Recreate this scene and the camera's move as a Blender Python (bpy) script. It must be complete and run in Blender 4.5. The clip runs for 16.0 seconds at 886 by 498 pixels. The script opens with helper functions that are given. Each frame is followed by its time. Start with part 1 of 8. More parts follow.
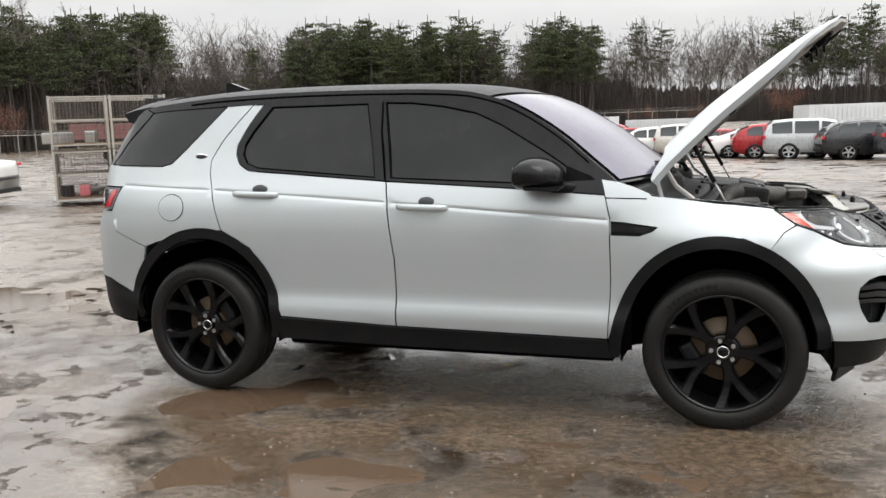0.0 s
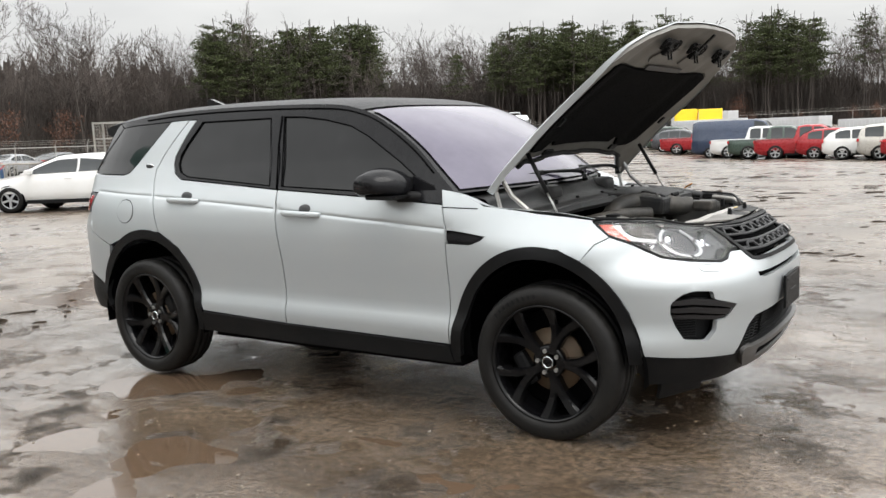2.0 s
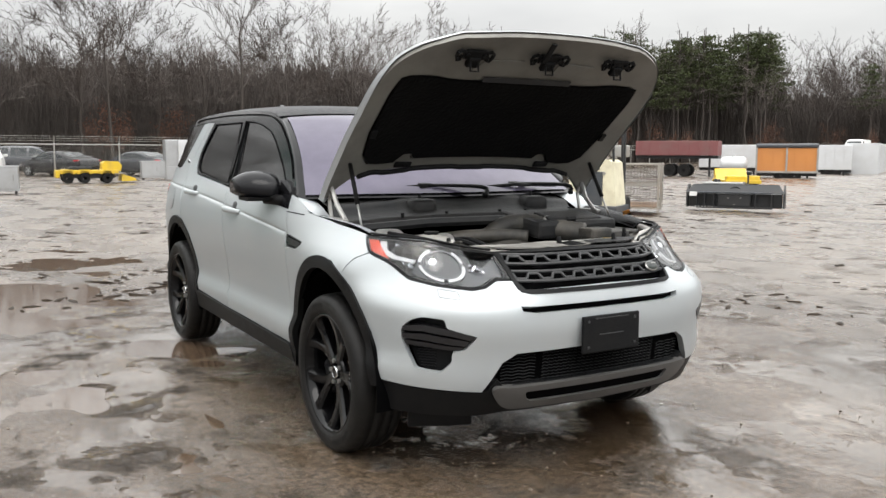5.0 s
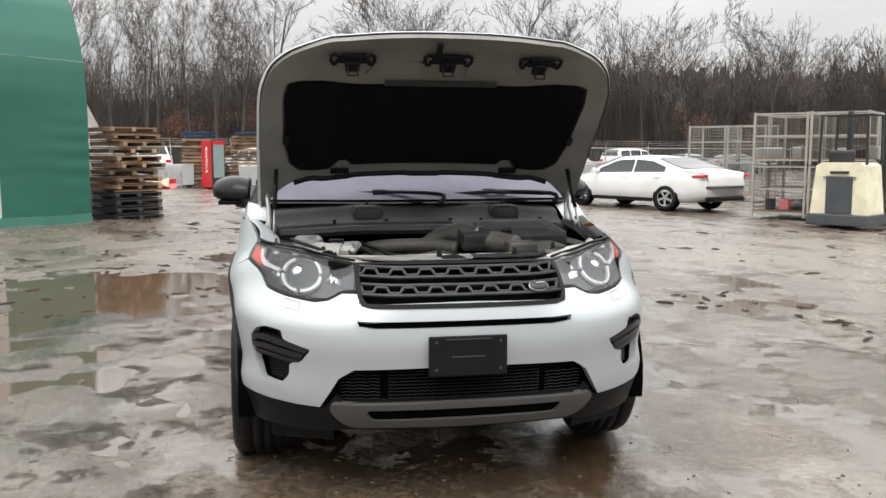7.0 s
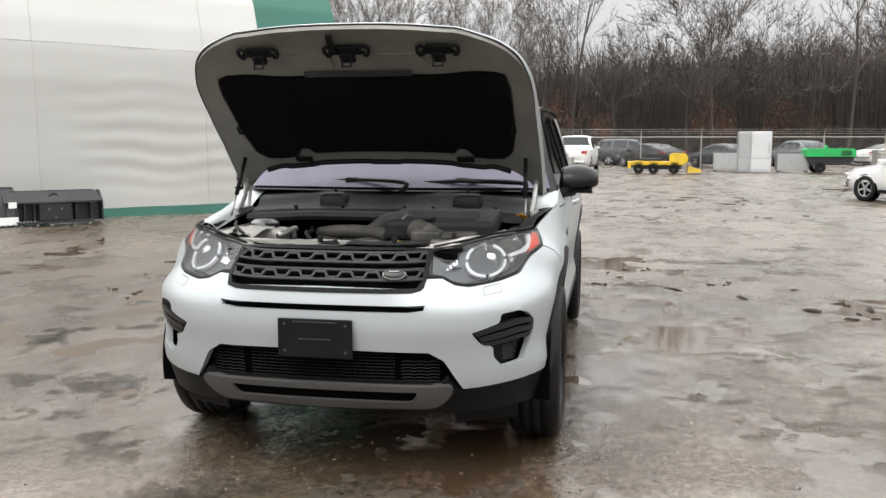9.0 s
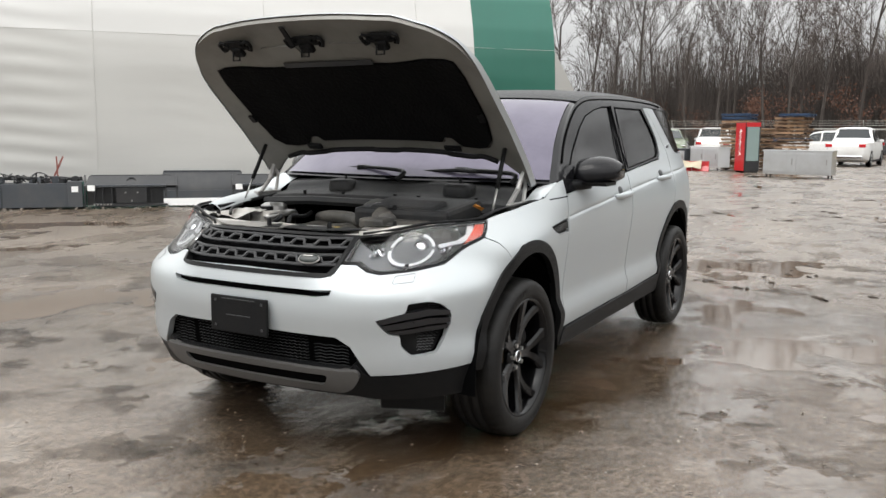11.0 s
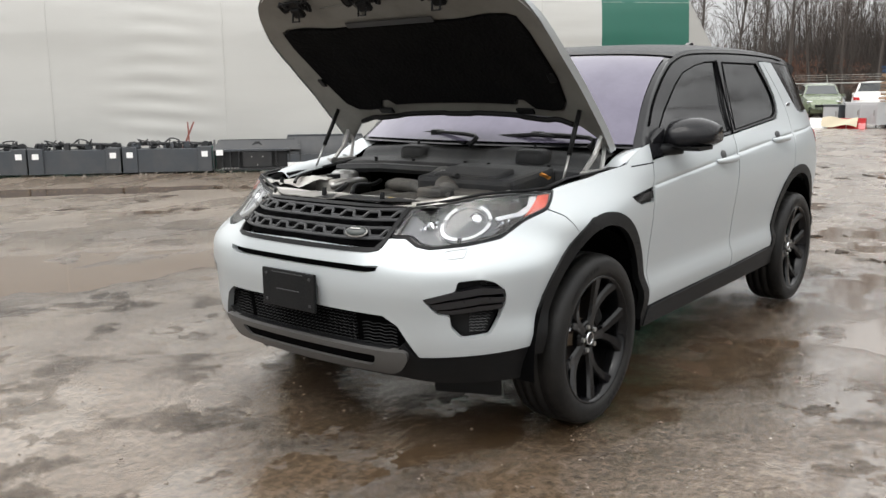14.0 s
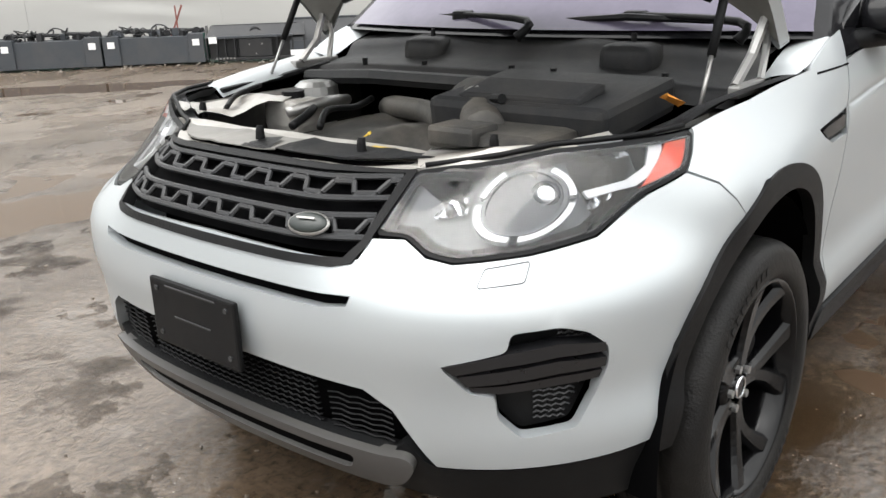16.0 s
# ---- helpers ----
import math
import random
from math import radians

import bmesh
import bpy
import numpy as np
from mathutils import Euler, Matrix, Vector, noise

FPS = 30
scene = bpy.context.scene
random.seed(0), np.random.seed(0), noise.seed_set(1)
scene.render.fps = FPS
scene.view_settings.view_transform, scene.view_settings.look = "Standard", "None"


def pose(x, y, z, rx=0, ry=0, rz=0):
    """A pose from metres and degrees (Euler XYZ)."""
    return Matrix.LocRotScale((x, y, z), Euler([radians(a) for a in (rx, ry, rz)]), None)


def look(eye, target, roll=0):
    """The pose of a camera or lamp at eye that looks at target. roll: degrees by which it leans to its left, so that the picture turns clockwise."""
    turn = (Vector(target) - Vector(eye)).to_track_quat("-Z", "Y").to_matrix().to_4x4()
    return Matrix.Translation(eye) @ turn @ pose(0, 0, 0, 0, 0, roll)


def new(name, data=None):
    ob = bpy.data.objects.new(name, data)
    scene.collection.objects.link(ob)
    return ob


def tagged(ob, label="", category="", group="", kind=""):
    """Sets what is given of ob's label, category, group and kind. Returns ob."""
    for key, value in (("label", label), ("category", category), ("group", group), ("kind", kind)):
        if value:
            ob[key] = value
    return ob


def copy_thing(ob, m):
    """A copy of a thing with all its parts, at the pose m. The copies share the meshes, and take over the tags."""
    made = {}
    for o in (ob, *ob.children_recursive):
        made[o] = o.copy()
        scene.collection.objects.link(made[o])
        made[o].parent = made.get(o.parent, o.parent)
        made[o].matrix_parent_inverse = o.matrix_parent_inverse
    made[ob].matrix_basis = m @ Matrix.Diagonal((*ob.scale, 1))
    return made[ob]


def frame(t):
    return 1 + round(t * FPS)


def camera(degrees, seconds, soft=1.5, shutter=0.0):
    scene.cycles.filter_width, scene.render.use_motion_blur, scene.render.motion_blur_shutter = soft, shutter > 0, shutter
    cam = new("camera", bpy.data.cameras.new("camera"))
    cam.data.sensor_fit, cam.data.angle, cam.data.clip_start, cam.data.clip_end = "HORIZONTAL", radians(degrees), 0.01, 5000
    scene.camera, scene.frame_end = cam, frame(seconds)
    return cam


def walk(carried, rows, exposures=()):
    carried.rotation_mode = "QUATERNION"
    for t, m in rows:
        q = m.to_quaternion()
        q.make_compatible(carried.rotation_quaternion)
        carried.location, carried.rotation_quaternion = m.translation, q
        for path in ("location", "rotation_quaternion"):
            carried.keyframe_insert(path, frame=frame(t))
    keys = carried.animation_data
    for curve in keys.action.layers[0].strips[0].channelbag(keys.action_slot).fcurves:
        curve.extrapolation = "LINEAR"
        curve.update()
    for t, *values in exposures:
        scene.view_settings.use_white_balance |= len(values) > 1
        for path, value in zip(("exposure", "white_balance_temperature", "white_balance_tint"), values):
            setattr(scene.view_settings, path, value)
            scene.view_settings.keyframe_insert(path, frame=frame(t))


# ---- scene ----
import functools

from mathutils import geometry

cam = camera(54.7, 16.0)
PATH = [
    (0, (2.817, -4.852, 1.418), (2.157, -2.986, 1.134), -1.9),
    (0.5, (3.282, -4.824, 1.428), (2.501, -3.003, 1.154), -2.0),
    (1, (3.664, -4.659, 1.407), (2.79, -2.881, 1.135), -2.2),
    (1.5, (4.042, -4.473, 1.391), (3.056, -2.753, 1.127), -2.4),
    (2, (4.46, -4.289, 1.4), (3.364, -2.636, 1.14), -2.5),
    (2.5, (4.797, -3.988, 1.38), (3.581, -2.422, 1.12), -2.2),
    (3, (5.128, -3.719, 1.352), (3.793, -2.25, 1.108), -1.7),
    (3.5, (5.492, -3.457, 1.376), (4.049, -2.092, 1.14), -1.0),
    (4, (5.734, -3.107, 1.353), (4.192, -1.854, 1.128), -0.5),
    (4.5, (5.996, -2.761, 1.344), (4.366, -1.622, 1.125), -0.1),
    (4.7, (6.12, -2.619, 1.348), (4.457, -1.531, 1.129), 0.0),
    (6.8, (6.73, -0.865, 1.361), (4.792, -0.425, 1.139), 0.2),
    (7, (6.751, -0.686, 1.379), (4.796, -0.324, 1.16), 0.1),
    (7.5, (6.844, -0.227, 1.366), (4.863, -0.054, 1.15), 0.1),
    (8, (6.828, 0.192, 1.354), (4.84, 0.189, 1.135), 0.1),
    (8.5, (6.74, 0.639, 1.361), (4.761, 0.459, 1.136), 0.0),
    (9, (6.766, 1.099, 1.371), (4.814, 0.732, 1.13), -0.0),
    (9.2, (6.756, 1.245, 1.384), (4.819, 0.812, 1.137), -0.2),
    (11.3, (6.213, 2.579, 1.367), (4.516, 1.554, 1.106), 0.7),
    (11.5, (6.199, 2.67, 1.377), (4.525, 1.606, 1.119), 0.8),
    (12, (6.228, 2.844, 1.403), (4.595, 1.719, 1.14), 0.8),
    (12.5, (6.251, 2.895, 1.406), (4.646, 1.731, 1.141), 0.5),
    (13, (6.238, 2.886, 1.403), (4.653, 1.699, 1.123), 0.2),
    (13.5, (6.108, 2.792, 1.383), (4.541, 1.588, 1.074), -0.2),
    (14, (5.86, 2.55, 1.376), (4.314, 1.332, 1.022), -0.5),
    (14.5, (5.54, 2.358, 1.346), (4.024, 1.119, 0.939), -0.8),
    (15, (5.202, 2.127, 1.359), (3.716, 0.876, 0.882), -1.0),
    (15.5, (4.899, 1.774, 1.357), (3.43, 0.528, 0.819), -1.3),
    (16, (4.584, 1.522, 1.324), (3.13, 0.296, 0.706), -1.9),
]
walk(cam, [(t, look(eye, target, roll)) for t, eye, target, roll in PATH], [(0, 0.98), (4.5, 0.98), (7, 0.99), (9, 0.95), (12.5, 0.90), (14.5, 1.06), (16, 1.2)])

# ---- world, light, exposure ----
world = bpy.data.worlds.new("overcast")
scene.world = world
world.use_nodes = True
wn, wl = world.node_tree.nodes, world.node_tree.links
wn.clear()
sky = wn.new("ShaderNodeTexSky")
sky.sky_type, sky.sun_disc = "NISHITA", False
sky.sun_elevation, sky.sun_rotation = radians(58), radians(66)
sky.air_density, sky.dust_density = 1.6, 6.0
grey = wn.new("ShaderNodeHueSaturation")
grey.inputs["Saturation"].default_value = 0.08
cloud_co = wn.new("ShaderNodeTexCoord")
cloud_map = wn.new("ShaderNodeMapping")
cloud_map.inputs["Scale"].default_value = (1.0, 1.0, 3.2)
cloud = wn.new("ShaderNodeTexNoise")
cloud.inputs["Scale"].default_value, cloud.inputs["Detail"].default_value, cloud.inputs["Roughness"].default_value = 1.6, 5.0, 0.55
ramp = wn.new("ShaderNodeValToRGB")
ramp.color_ramp.elements[0].position, ramp.color_ramp.elements[0].color = 0.32, (0.703, 0.712, 0.722, 1)
ramp.color_ramp.elements[1].position, ramp.color_ramp.elements[1].color = 0.68, (0.995, 1.0, 0.985, 1)
veil = wn.new("ShaderNodeMix")
veil.data_type, veil.blend_type = "RGBA", "MIX"
veil.inputs[0].default_value = 0.90
cloud_gain = wn.new("ShaderNodeMix")
cloud_gain.data_type, cloud_gain.blend_type = "RGBA", "MULTIPLY"
cloud_gain.inputs[0].default_value = 1.0
cloud_gain.inputs[7].default_value = (6.3, 6.3, 6.3, 1)
# an overcast sky is brighter overhead than at the horizon
lift_split = wn.new("ShaderNodeSeparateXYZ")
lift = wn.new("ShaderNodeFloatCurve")
for px_, py_ in ((.15, 0.3), (.28, .60), (.62, .86)):
    lift.mapping.curves[0].points.new(px_, py_)
lift.mapping.curves[0].points[0].location = (0, .27)
lift.mapping.curves[0].points[-1].location = (1, 1)
lift.mapping.update()
lift_gain = wn.new("ShaderNodeMix")
lift_gain.data_type, lift_gain.blend_type = "RGBA", "MULTIPLY"
lift_gain.inputs[0].default_value = 1.0
lift_scale = wn.new("ShaderNodeMath")
lift_scale.operation = "MULTIPLY"
lift_scale.inputs[1].default_value = 2.75
back = wn.new("ShaderNodeBackground")
back.inputs["Strength"].default_value = 0.10
wout = wn.new("ShaderNodeOutputWorld")
wl.new(sky.outputs[0], grey.inputs["Color"])
wl.new(cloud_co.outputs["Generated"], cloud_map.inputs[0])
wl.new(cloud_map.outputs[0], cloud.inputs["Vector"])
wl.new(cloud.outputs["Fac"], ramp.inputs[0])
wl.new(ramp.outputs[0], cloud_gain.inputs[6])
wl.new(grey.outputs[0], veil.inputs[6])
wl.new(cloud_gain.outputs[2], veil.inputs[7])
wl.new(cloud_co.outputs["Generated"], lift_split.inputs[0])
wl.new(lift_split.outputs[2], lift.inputs[1])
wl.new(lift.outputs[0], lift_scale.inputs[0])
wl.new(veil.outputs[2], lift_gain.inputs[6])
wl.new(lift_scale.outputs[0], lift_gain.inputs[7])
wl.new(lift_gain.outputs[2], back.inputs["Color"])
wl.new(back.outputs[0], wout.inputs[0])

sun_data = bpy.data.lights.new("sun", "SUN")
sun_data.energy, sun_data.angle, sun_data.color = 0.9, radians(40), (1.0, 0.97, 0.93)
sun = new("sun", sun_data)
sun.matrix_world = look((0, 0, 40), (-20, 9, 0))


# ---- materials ----
def mat(name, colour, rough=0.5, metal=0.0, vary=0.12, scale=6.0, bump=0.0, bump_scale=40.0, coat=0.0, spec=0.5, dirt=None, dirt_amount=0.0, dirt_scale=2.0, stretch=(1, 1, 1), rough_vary=0.08, ior=None, trans=0.0, jitter=0.0):
    m = bpy.data.materials.new(name)
    m.use_nodes = True
    n, l = m.node_tree.nodes, m.node_tree.links
    b = n["Principled BSDF"]
    b.inputs["Metallic"].default_value = metal
    b.inputs["Coat Weight"].default_value = coat
    b.inputs["Coat Roughness"].default_value = 0.06
    b.inputs["Specular IOR Level"].default_value = spec
    b.inputs["Transmission Weight"].default_value = trans
    if ior:
        b.inputs["IOR"].default_value = ior
    co = n.new("ShaderNodeTexCoord")
    mp = n.new("ShaderNodeMapping")
    mp.inputs["Scale"].default_value = stretch
    l.new(co.outputs["Object"], mp.inputs[0])
    fine = n.new("ShaderNodeTexNoise")
    fine.inputs["Scale"].default_value, fine.inputs["Detail"].default_value, fine.inputs["Roughness"].default_value = scale, 6.0, 0.62
    l.new(mp.outputs[0], fine.inputs["Vector"])
    mix = n.new("ShaderNodeMix")
    mix.data_type = "RGBA"
    mix.inputs[6].default_value = (*[c * (1 - vary) for c in colour], 1)
    mix.inputs[7].default_value = (*[min(1, c * (1 + vary)) for c in colour], 1)
    l.new(fine.outputs["Fac"], mix.inputs[0])
    out = mix.outputs[2]
    if dirt:
        big = n.new("ShaderNodeTexNoise")
        big.inputs["Scale"].default_value, big.inputs["Detail"].default_value, big.inputs["Roughness"].default_value = dirt_scale, 8.0, 0.7
        l.new(mp.outputs[0], big.inputs["Vector"])
        cut = n.new("ShaderNodeMapRange")
        cut.inputs[1].default_value, cut.inputs[2].default_value, cut.inputs[3].default_value, cut.inputs[4].default_value = 0.42, 0.72, 0.0, dirt_amount
        l.new(big.outputs["Fac"], cut.inputs[0])
        soil = n.new("ShaderNodeMix")
        soil.data_type = "RGBA"
        soil.inputs[7].default_value = (*dirt, 1)
        l.new(cut.outputs[0], soil.inputs[0])
        l.new(out, soil.inputs[6])
        out = soil.outputs[2]
    if jitter:
        info = n.new("ShaderNodeObjectInfo")
        hue = n.new("ShaderNodeHueSaturation")
        span = n.new("ShaderNodeMapRange")
        span.inputs[3].default_value, span.inputs[4].default_value = 1 - jitter, 1 + jitter
        l.new(info.outputs["Random"], span.inputs[0])
        l.new(span.outputs[0], hue.inputs["Value"])
        l.new(out, hue.inputs["Color"])
        out = hue.outputs[0]
    l.new(out, b.inputs["Base Color"])
    rr = n.new("ShaderNodeMapRange")
    rr.inputs[3].default_value, rr.inputs[4].default_value = max(0.01, rough - rough_vary), min(1.0, rough + rough_vary)
    l.new(fine.outputs["Fac"], rr.inputs[0])
    l.new(rr.outputs[0], b.inputs["Roughness"])
    if bump:
        bn = n.new("ShaderNodeTexNoise")
        bn.inputs["Scale"].default_value, bn.inputs["Detail"].default_value = bump_scale, 6.0
        l.new(mp.outputs[0], bn.inputs["Vector"])
        bm_node = n.new("ShaderNodeBump")
        bm_node.inputs["Strength"].default_value, bm_node.inputs["Distance"].default_value = bump, 0.02
        l.new(bn.outputs["Fac"], bm_node.inputs["Height"])
        l.new(bm_node.outputs[0], b.inputs["Normal"])
    return m


M_SILVER = mat("silver_car_paint", (0.375, 0.400, 0.412), 0.40, 0.38, 0.02, 300, coat=0.3, dirt=(0.42, 0.42, 0.41), dirt_amount=0.22, dirt_scale=3.5, rough_vary=0.04)
M_ROOF = mat("gloss_black_paint", (0.0055, 0.0055, 0.0065), 0.14, 0.0, 0.1, 30, spec=0.2, coat=0.0, dirt=(0.020, 0.020, 0.021), dirt_amount=0.35, dirt_scale=14)
M_ROOFTOP = mat("wet_black_roof_paint", (0.010, 0.010, 0.011), 0.40, 0.0, 0.15, 60, spec=0.11, bump=.12, bump_scale=260, dirt=(0.026, 0.026, 0.027), dirt_amount=0.4, dirt_scale=18)
M_TRIM = mat("textured_black_plastic", (0.0055, 0.0058, 0.0064), 0.45, 0.0, 0.25, 60, spec=0.13, bump=0.15, bump_scale=400, dirt=(0.014, 0.013, 0.012), dirt_amount=0.45, dirt_scale=5)
# Near-black for the shade inside openings, and for seals, liners and underbody.
M_DARK = mat("void_shade_and_black_parts", (0.0012, 0.0012, 0.0014), 0.8, 0.0, 0.3, 20, spec=0.03)
M_GREYPL = mat("grey_plastic", (0.036, 0.037, 0.039), 0.42, 0.05, 0.12, 40, spec=0.3, dirt=(0.05, 0.046, 0.041), dirt_amount=0.4, dirt_scale=9)
M_SKID = mat("satin_grey_skid_plate", (0.078, 0.076, 0.074), 0.40, 0.3, 0.1, 60, dirt=(0.07, 0.065, 0.06), dirt_amount=0.5, dirt_scale=8)
M_GLASS = mat("tinted_privacy_glass", (0.0035, 0.0038, 0.004), 0.05, 0.0, 0.1, 8, spec=0.29, rough_vary=0.02, dirt=(0.020, 0.020, 0.021), dirt_amount=0.4, dirt_scale=7)
# Violet glass; the sky's grey-lilac reflection is painted into its base colour.
M_SCREEN = mat("violet_coated_sky_sheen_windscreen", (0.085, 0.077, 0.108), 0.10, 0.0, 0.06, 3, spec=0.26, rough_vary=0.02, dirt=(0.15, 0.139, 0.178), dirt_amount=0.35, dirt_scale=3)
M_RIM = mat("gloss_black_alloy", (0.0025, 0.0025, 0.003), 0.10, 0.0, 0.2, 30, spec=0.24, coat=0.0, dirt=(0.007, 0.0066, 0.006), dirt_amount=0.3, dirt_scale=9)
M_TYRE = mat("wet_tyre_rubber", (0.0065, 0.0063, 0.0062), 0.5, 0.0, 0.25, 30, spec=0.2, bump=0.2, bump_scale=160, dirt=(0.016, 0.0145, 0.0125), dirt_amount=0.6, dirt_scale=6)
M_DISC = mat("rusty_brake_disc", (0.078, 0.055, 0.033), 0.55, 0.3, 0.25, 20, dirt=(0.10, 0.055, 0.03), dirt_amount=0.7, dirt_scale=14)
M_CHROME = mat("chrome", (0.75, 0.76, 0.78), 0.12, 1.0, 0.03, 20)
M_STEEL = mat("dull_steel", (0.36, 0.36, 0.35), 0.4, 0.8, 0.15, 20, dirt=(0.16, 0.11, 0.08), dirt_amount=0.4)
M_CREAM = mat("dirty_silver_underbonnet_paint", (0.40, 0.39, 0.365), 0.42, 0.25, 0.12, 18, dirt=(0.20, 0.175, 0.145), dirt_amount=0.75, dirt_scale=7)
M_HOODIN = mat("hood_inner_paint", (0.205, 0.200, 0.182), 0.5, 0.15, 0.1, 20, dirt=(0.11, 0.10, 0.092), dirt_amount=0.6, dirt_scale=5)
M_COWL = mat("grimy_scuttle_plastic", (0.014, 0.0145, 0.0155), 0.55, 0.0, 0.25, 40, spec=0.22, bump=.1, bump_scale=220, dirt=(0.040, 0.037, 0.033), dirt_amount=.5, dirt_scale=8)
M_DUSTY = mat("dust_grey_plastic", (0.155, 0.150, 0.140), 0.5, 0.0, 0.2, 18, spec=.3, dirt=(0.25, 0.24, 0.22), dirt_amount=.6, dirt_scale=7)
M_PAD = mat("black_insulation_felt", (0.003, 0.003, 0.0033), 0.9, 0.0, 0.4, 30, spec=0.1, bump=0.5, bump_scale=60, dirt=(0.010, 0.0095, 0.009), dirt_amount=0.4, dirt_scale=5)
M_ENGINE = mat("dusty_engine_plastic", (0.020, 0.0195, 0.018), 0.6, 0.0, 0.3, 25, bump=0.15, bump_scale=200, dirt=(0.11, 0.096, 0.078), dirt_amount=0.6, dirt_scale=6)
def clear_lens(name):
    m = bpy.data.materials.new(name)
    m.use_nodes = True
    n, l = m.node_tree.nodes, m.node_tree.links
    n.remove(n["Principled BSDF"])
    see, shine, fres, mixed = n.new("ShaderNodeBsdfTransparent"), n.new("ShaderNodeBsdfGlossy"), n.new("ShaderNodeFresnel"), n.new("ShaderNodeMixShader")
    see.inputs[0].default_value = (.93, .94, .95, 1)
    shine.inputs["Roughness"].default_value = .03
    fres.inputs["IOR"].default_value = 1.55
    l.new(fres.outputs[0], mixed.inputs[0])
    l.new(see.outputs[0], mixed.inputs[1])
    l.new(shine.outputs[0], mixed.inputs[2])
    l.new(mixed.outputs[0], n["Material Output"].inputs["Surface"])
    return m


M_LENS = clear_lens("clear_lamp_lens")
M_AMBER = mat("red_orange_reflector", (0.62, 0.07, 0.03), 0.18, 0.0, 0.1, 60, coat=0.6)
M_REDLENS = mat("red_tail_lens", (0.42, 0.015, 0.02), 0.12, 0.0, 0.1, 60, coat=0.8)
M_LAMPIN = mat("lamp_housing_grey", (0.095, 0.098, 0.103), 0.40, 0.2, 0.1, 30)
M_LAMPBOWL = mat("lamp_bowl_grey", (0.040, 0.042, 0.046), 0.35, 0.0, 0.1, 30)
M_LAMPREF = mat("lamp_reflector", (0.82, 0.83, 0.85), 0.12, 1.0, 0.05, 30)
M_WHITEPL = mat("white_light_guide", (0.66, 0.67, 0.68), 0.25, 0.0, 0.03, 30, coat=0.5)
M_BADGE = mat("dark_badge_enamel", (0.016, 0.021, 0.019), 0.35, 0.0, 0.1, 60)
M_SATIN = mat("satin_black_plastic", (0.010, 0.010, 0.0112), 0.30, 0.0, 0.2, 60, spec=0.45)
M_LEAF = mat("dead_orange_leaf", (0.55, 0.22, 0.03), 0.6, 0.0, 0.3, 60)
M_YELLOW = mat("yellow_paint", (0.62, 0.42, 0.02), 0.42, 0.0, 0.12, 8, dirt=(0.20, 0.15, 0.08), dirt_amount=0.5)
M_WHITE = mat("white_paint", (0.68, 0.68, 0.67), 0.38, 0.0, 0.05, 6, coat=0.3, dirt=(0.45, 0.42, 0.38), dirt_amount=0.4, dirt_scale=1.5)
M_RED = mat("red_car_paint", (0.27, 0.009, 0.013), 0.28, 0.1, 0.06, 6, coat=0.35, spec=.35)


# ---- building helpers ----
def part(name, bm, material, parent=None, label="", smooth=False, normals=None):
    me = bpy.data.meshes.new(name)
    bmesh.ops.recalc_face_normals(bm, faces=bm.faces) if normals is None else None
    bm.to_mesh(me)
    bm.free()
    me.materials.append(material)
    if smooth:
        me.polygons.foreach_set("use_smooth", [True] * len(me.polygons))
    ob = new(name, me)
    if parent:
        ob.parent = parent
    return tagged(ob, label=label)


def thing(name, label, category, group="", place=None):
    ob = tagged(new(name), label=label, category=category, group=group)
    if place is not None:
        ob.matrix_basis = place
    return ob


def add_box(bm, c, size, m=None, bevel=0.0):
    made = bmesh.ops.create_cube(bm, size=1.0)["verts"]
    bmesh.ops.transform(bm, matrix=(m or Matrix()) @ Matrix.Translation(c) @ Matrix.Diagonal((*size, 1)), verts=made)
    if bevel:
        edges = list({e for v in made for e in v.link_edges})
        bmesh.ops.bevel(bm, geom=edges, offset=bevel, segments=2, affect="EDGES", profile=0.6)
    return bm


def box(size, c=(0, 0, 0), bevel=0.0, m=None):
    return add_box(bmesh.new(), c, size, m, bevel)


def add_tube(bm, pts, radii, sides=8, cap=True):
    """A tube along pts; radii is one number or one for each point."""
    pts = [Vector(p) for p in pts]
    if not hasattr(radii, "__len__"):
        radii = [radii] * len(pts)
    rings = []
    up = Vector((0.12, 0.31, 1)).normalized()
    for i, p in enumerate(pts):
        d = (pts[min(i + 1, len(pts) - 1)] - pts[max(i - 1, 0)]).normalized()
        a = d.cross(up)
        a = a.normalized() if a.length > 1e-3 else d.orthogonal().normalized()
        b = d.cross(a)
        rings.append([bm.verts.new(p + radii[i] * (math.cos(k * 2 * math.pi / sides) * a + math.sin(k * 2 * math.pi / sides) * b)) for k in range(sides)])
    for r0, r1 in zip(rings, rings[1:]):
        for k in range(sides):
            bm.faces.new((r0[k], r0[(k + 1) % sides], r1[(k + 1) % sides], r1[k]))
    if cap and sides > 2:
        bm.faces.new(rings[0])
        bm.faces.new(rings[-1][::-1])
    return bm


def tube(pts, radii, sides=8):
    return add_tube(bmesh.new(), pts, radii, sides)


def lathe(profile, n=48, axis="y", bm=None):
    """Turns (radius, along) points about the y axis into a closed band."""
    bm = bm or bmesh.new()
    rings = [[bm.verts.new((r * math.cos(2 * math.pi * k / n), a, r * math.sin(2 * math.pi * k / n))) for k in range(n)] for r, a in profile]
    for r0, r1 in zip(rings, rings[1:]):
        for k in range(n):
            bm.faces.new((r0[k], r0[(k + 1) % n], r1[(k + 1) % n], r1[k]))
    return bm


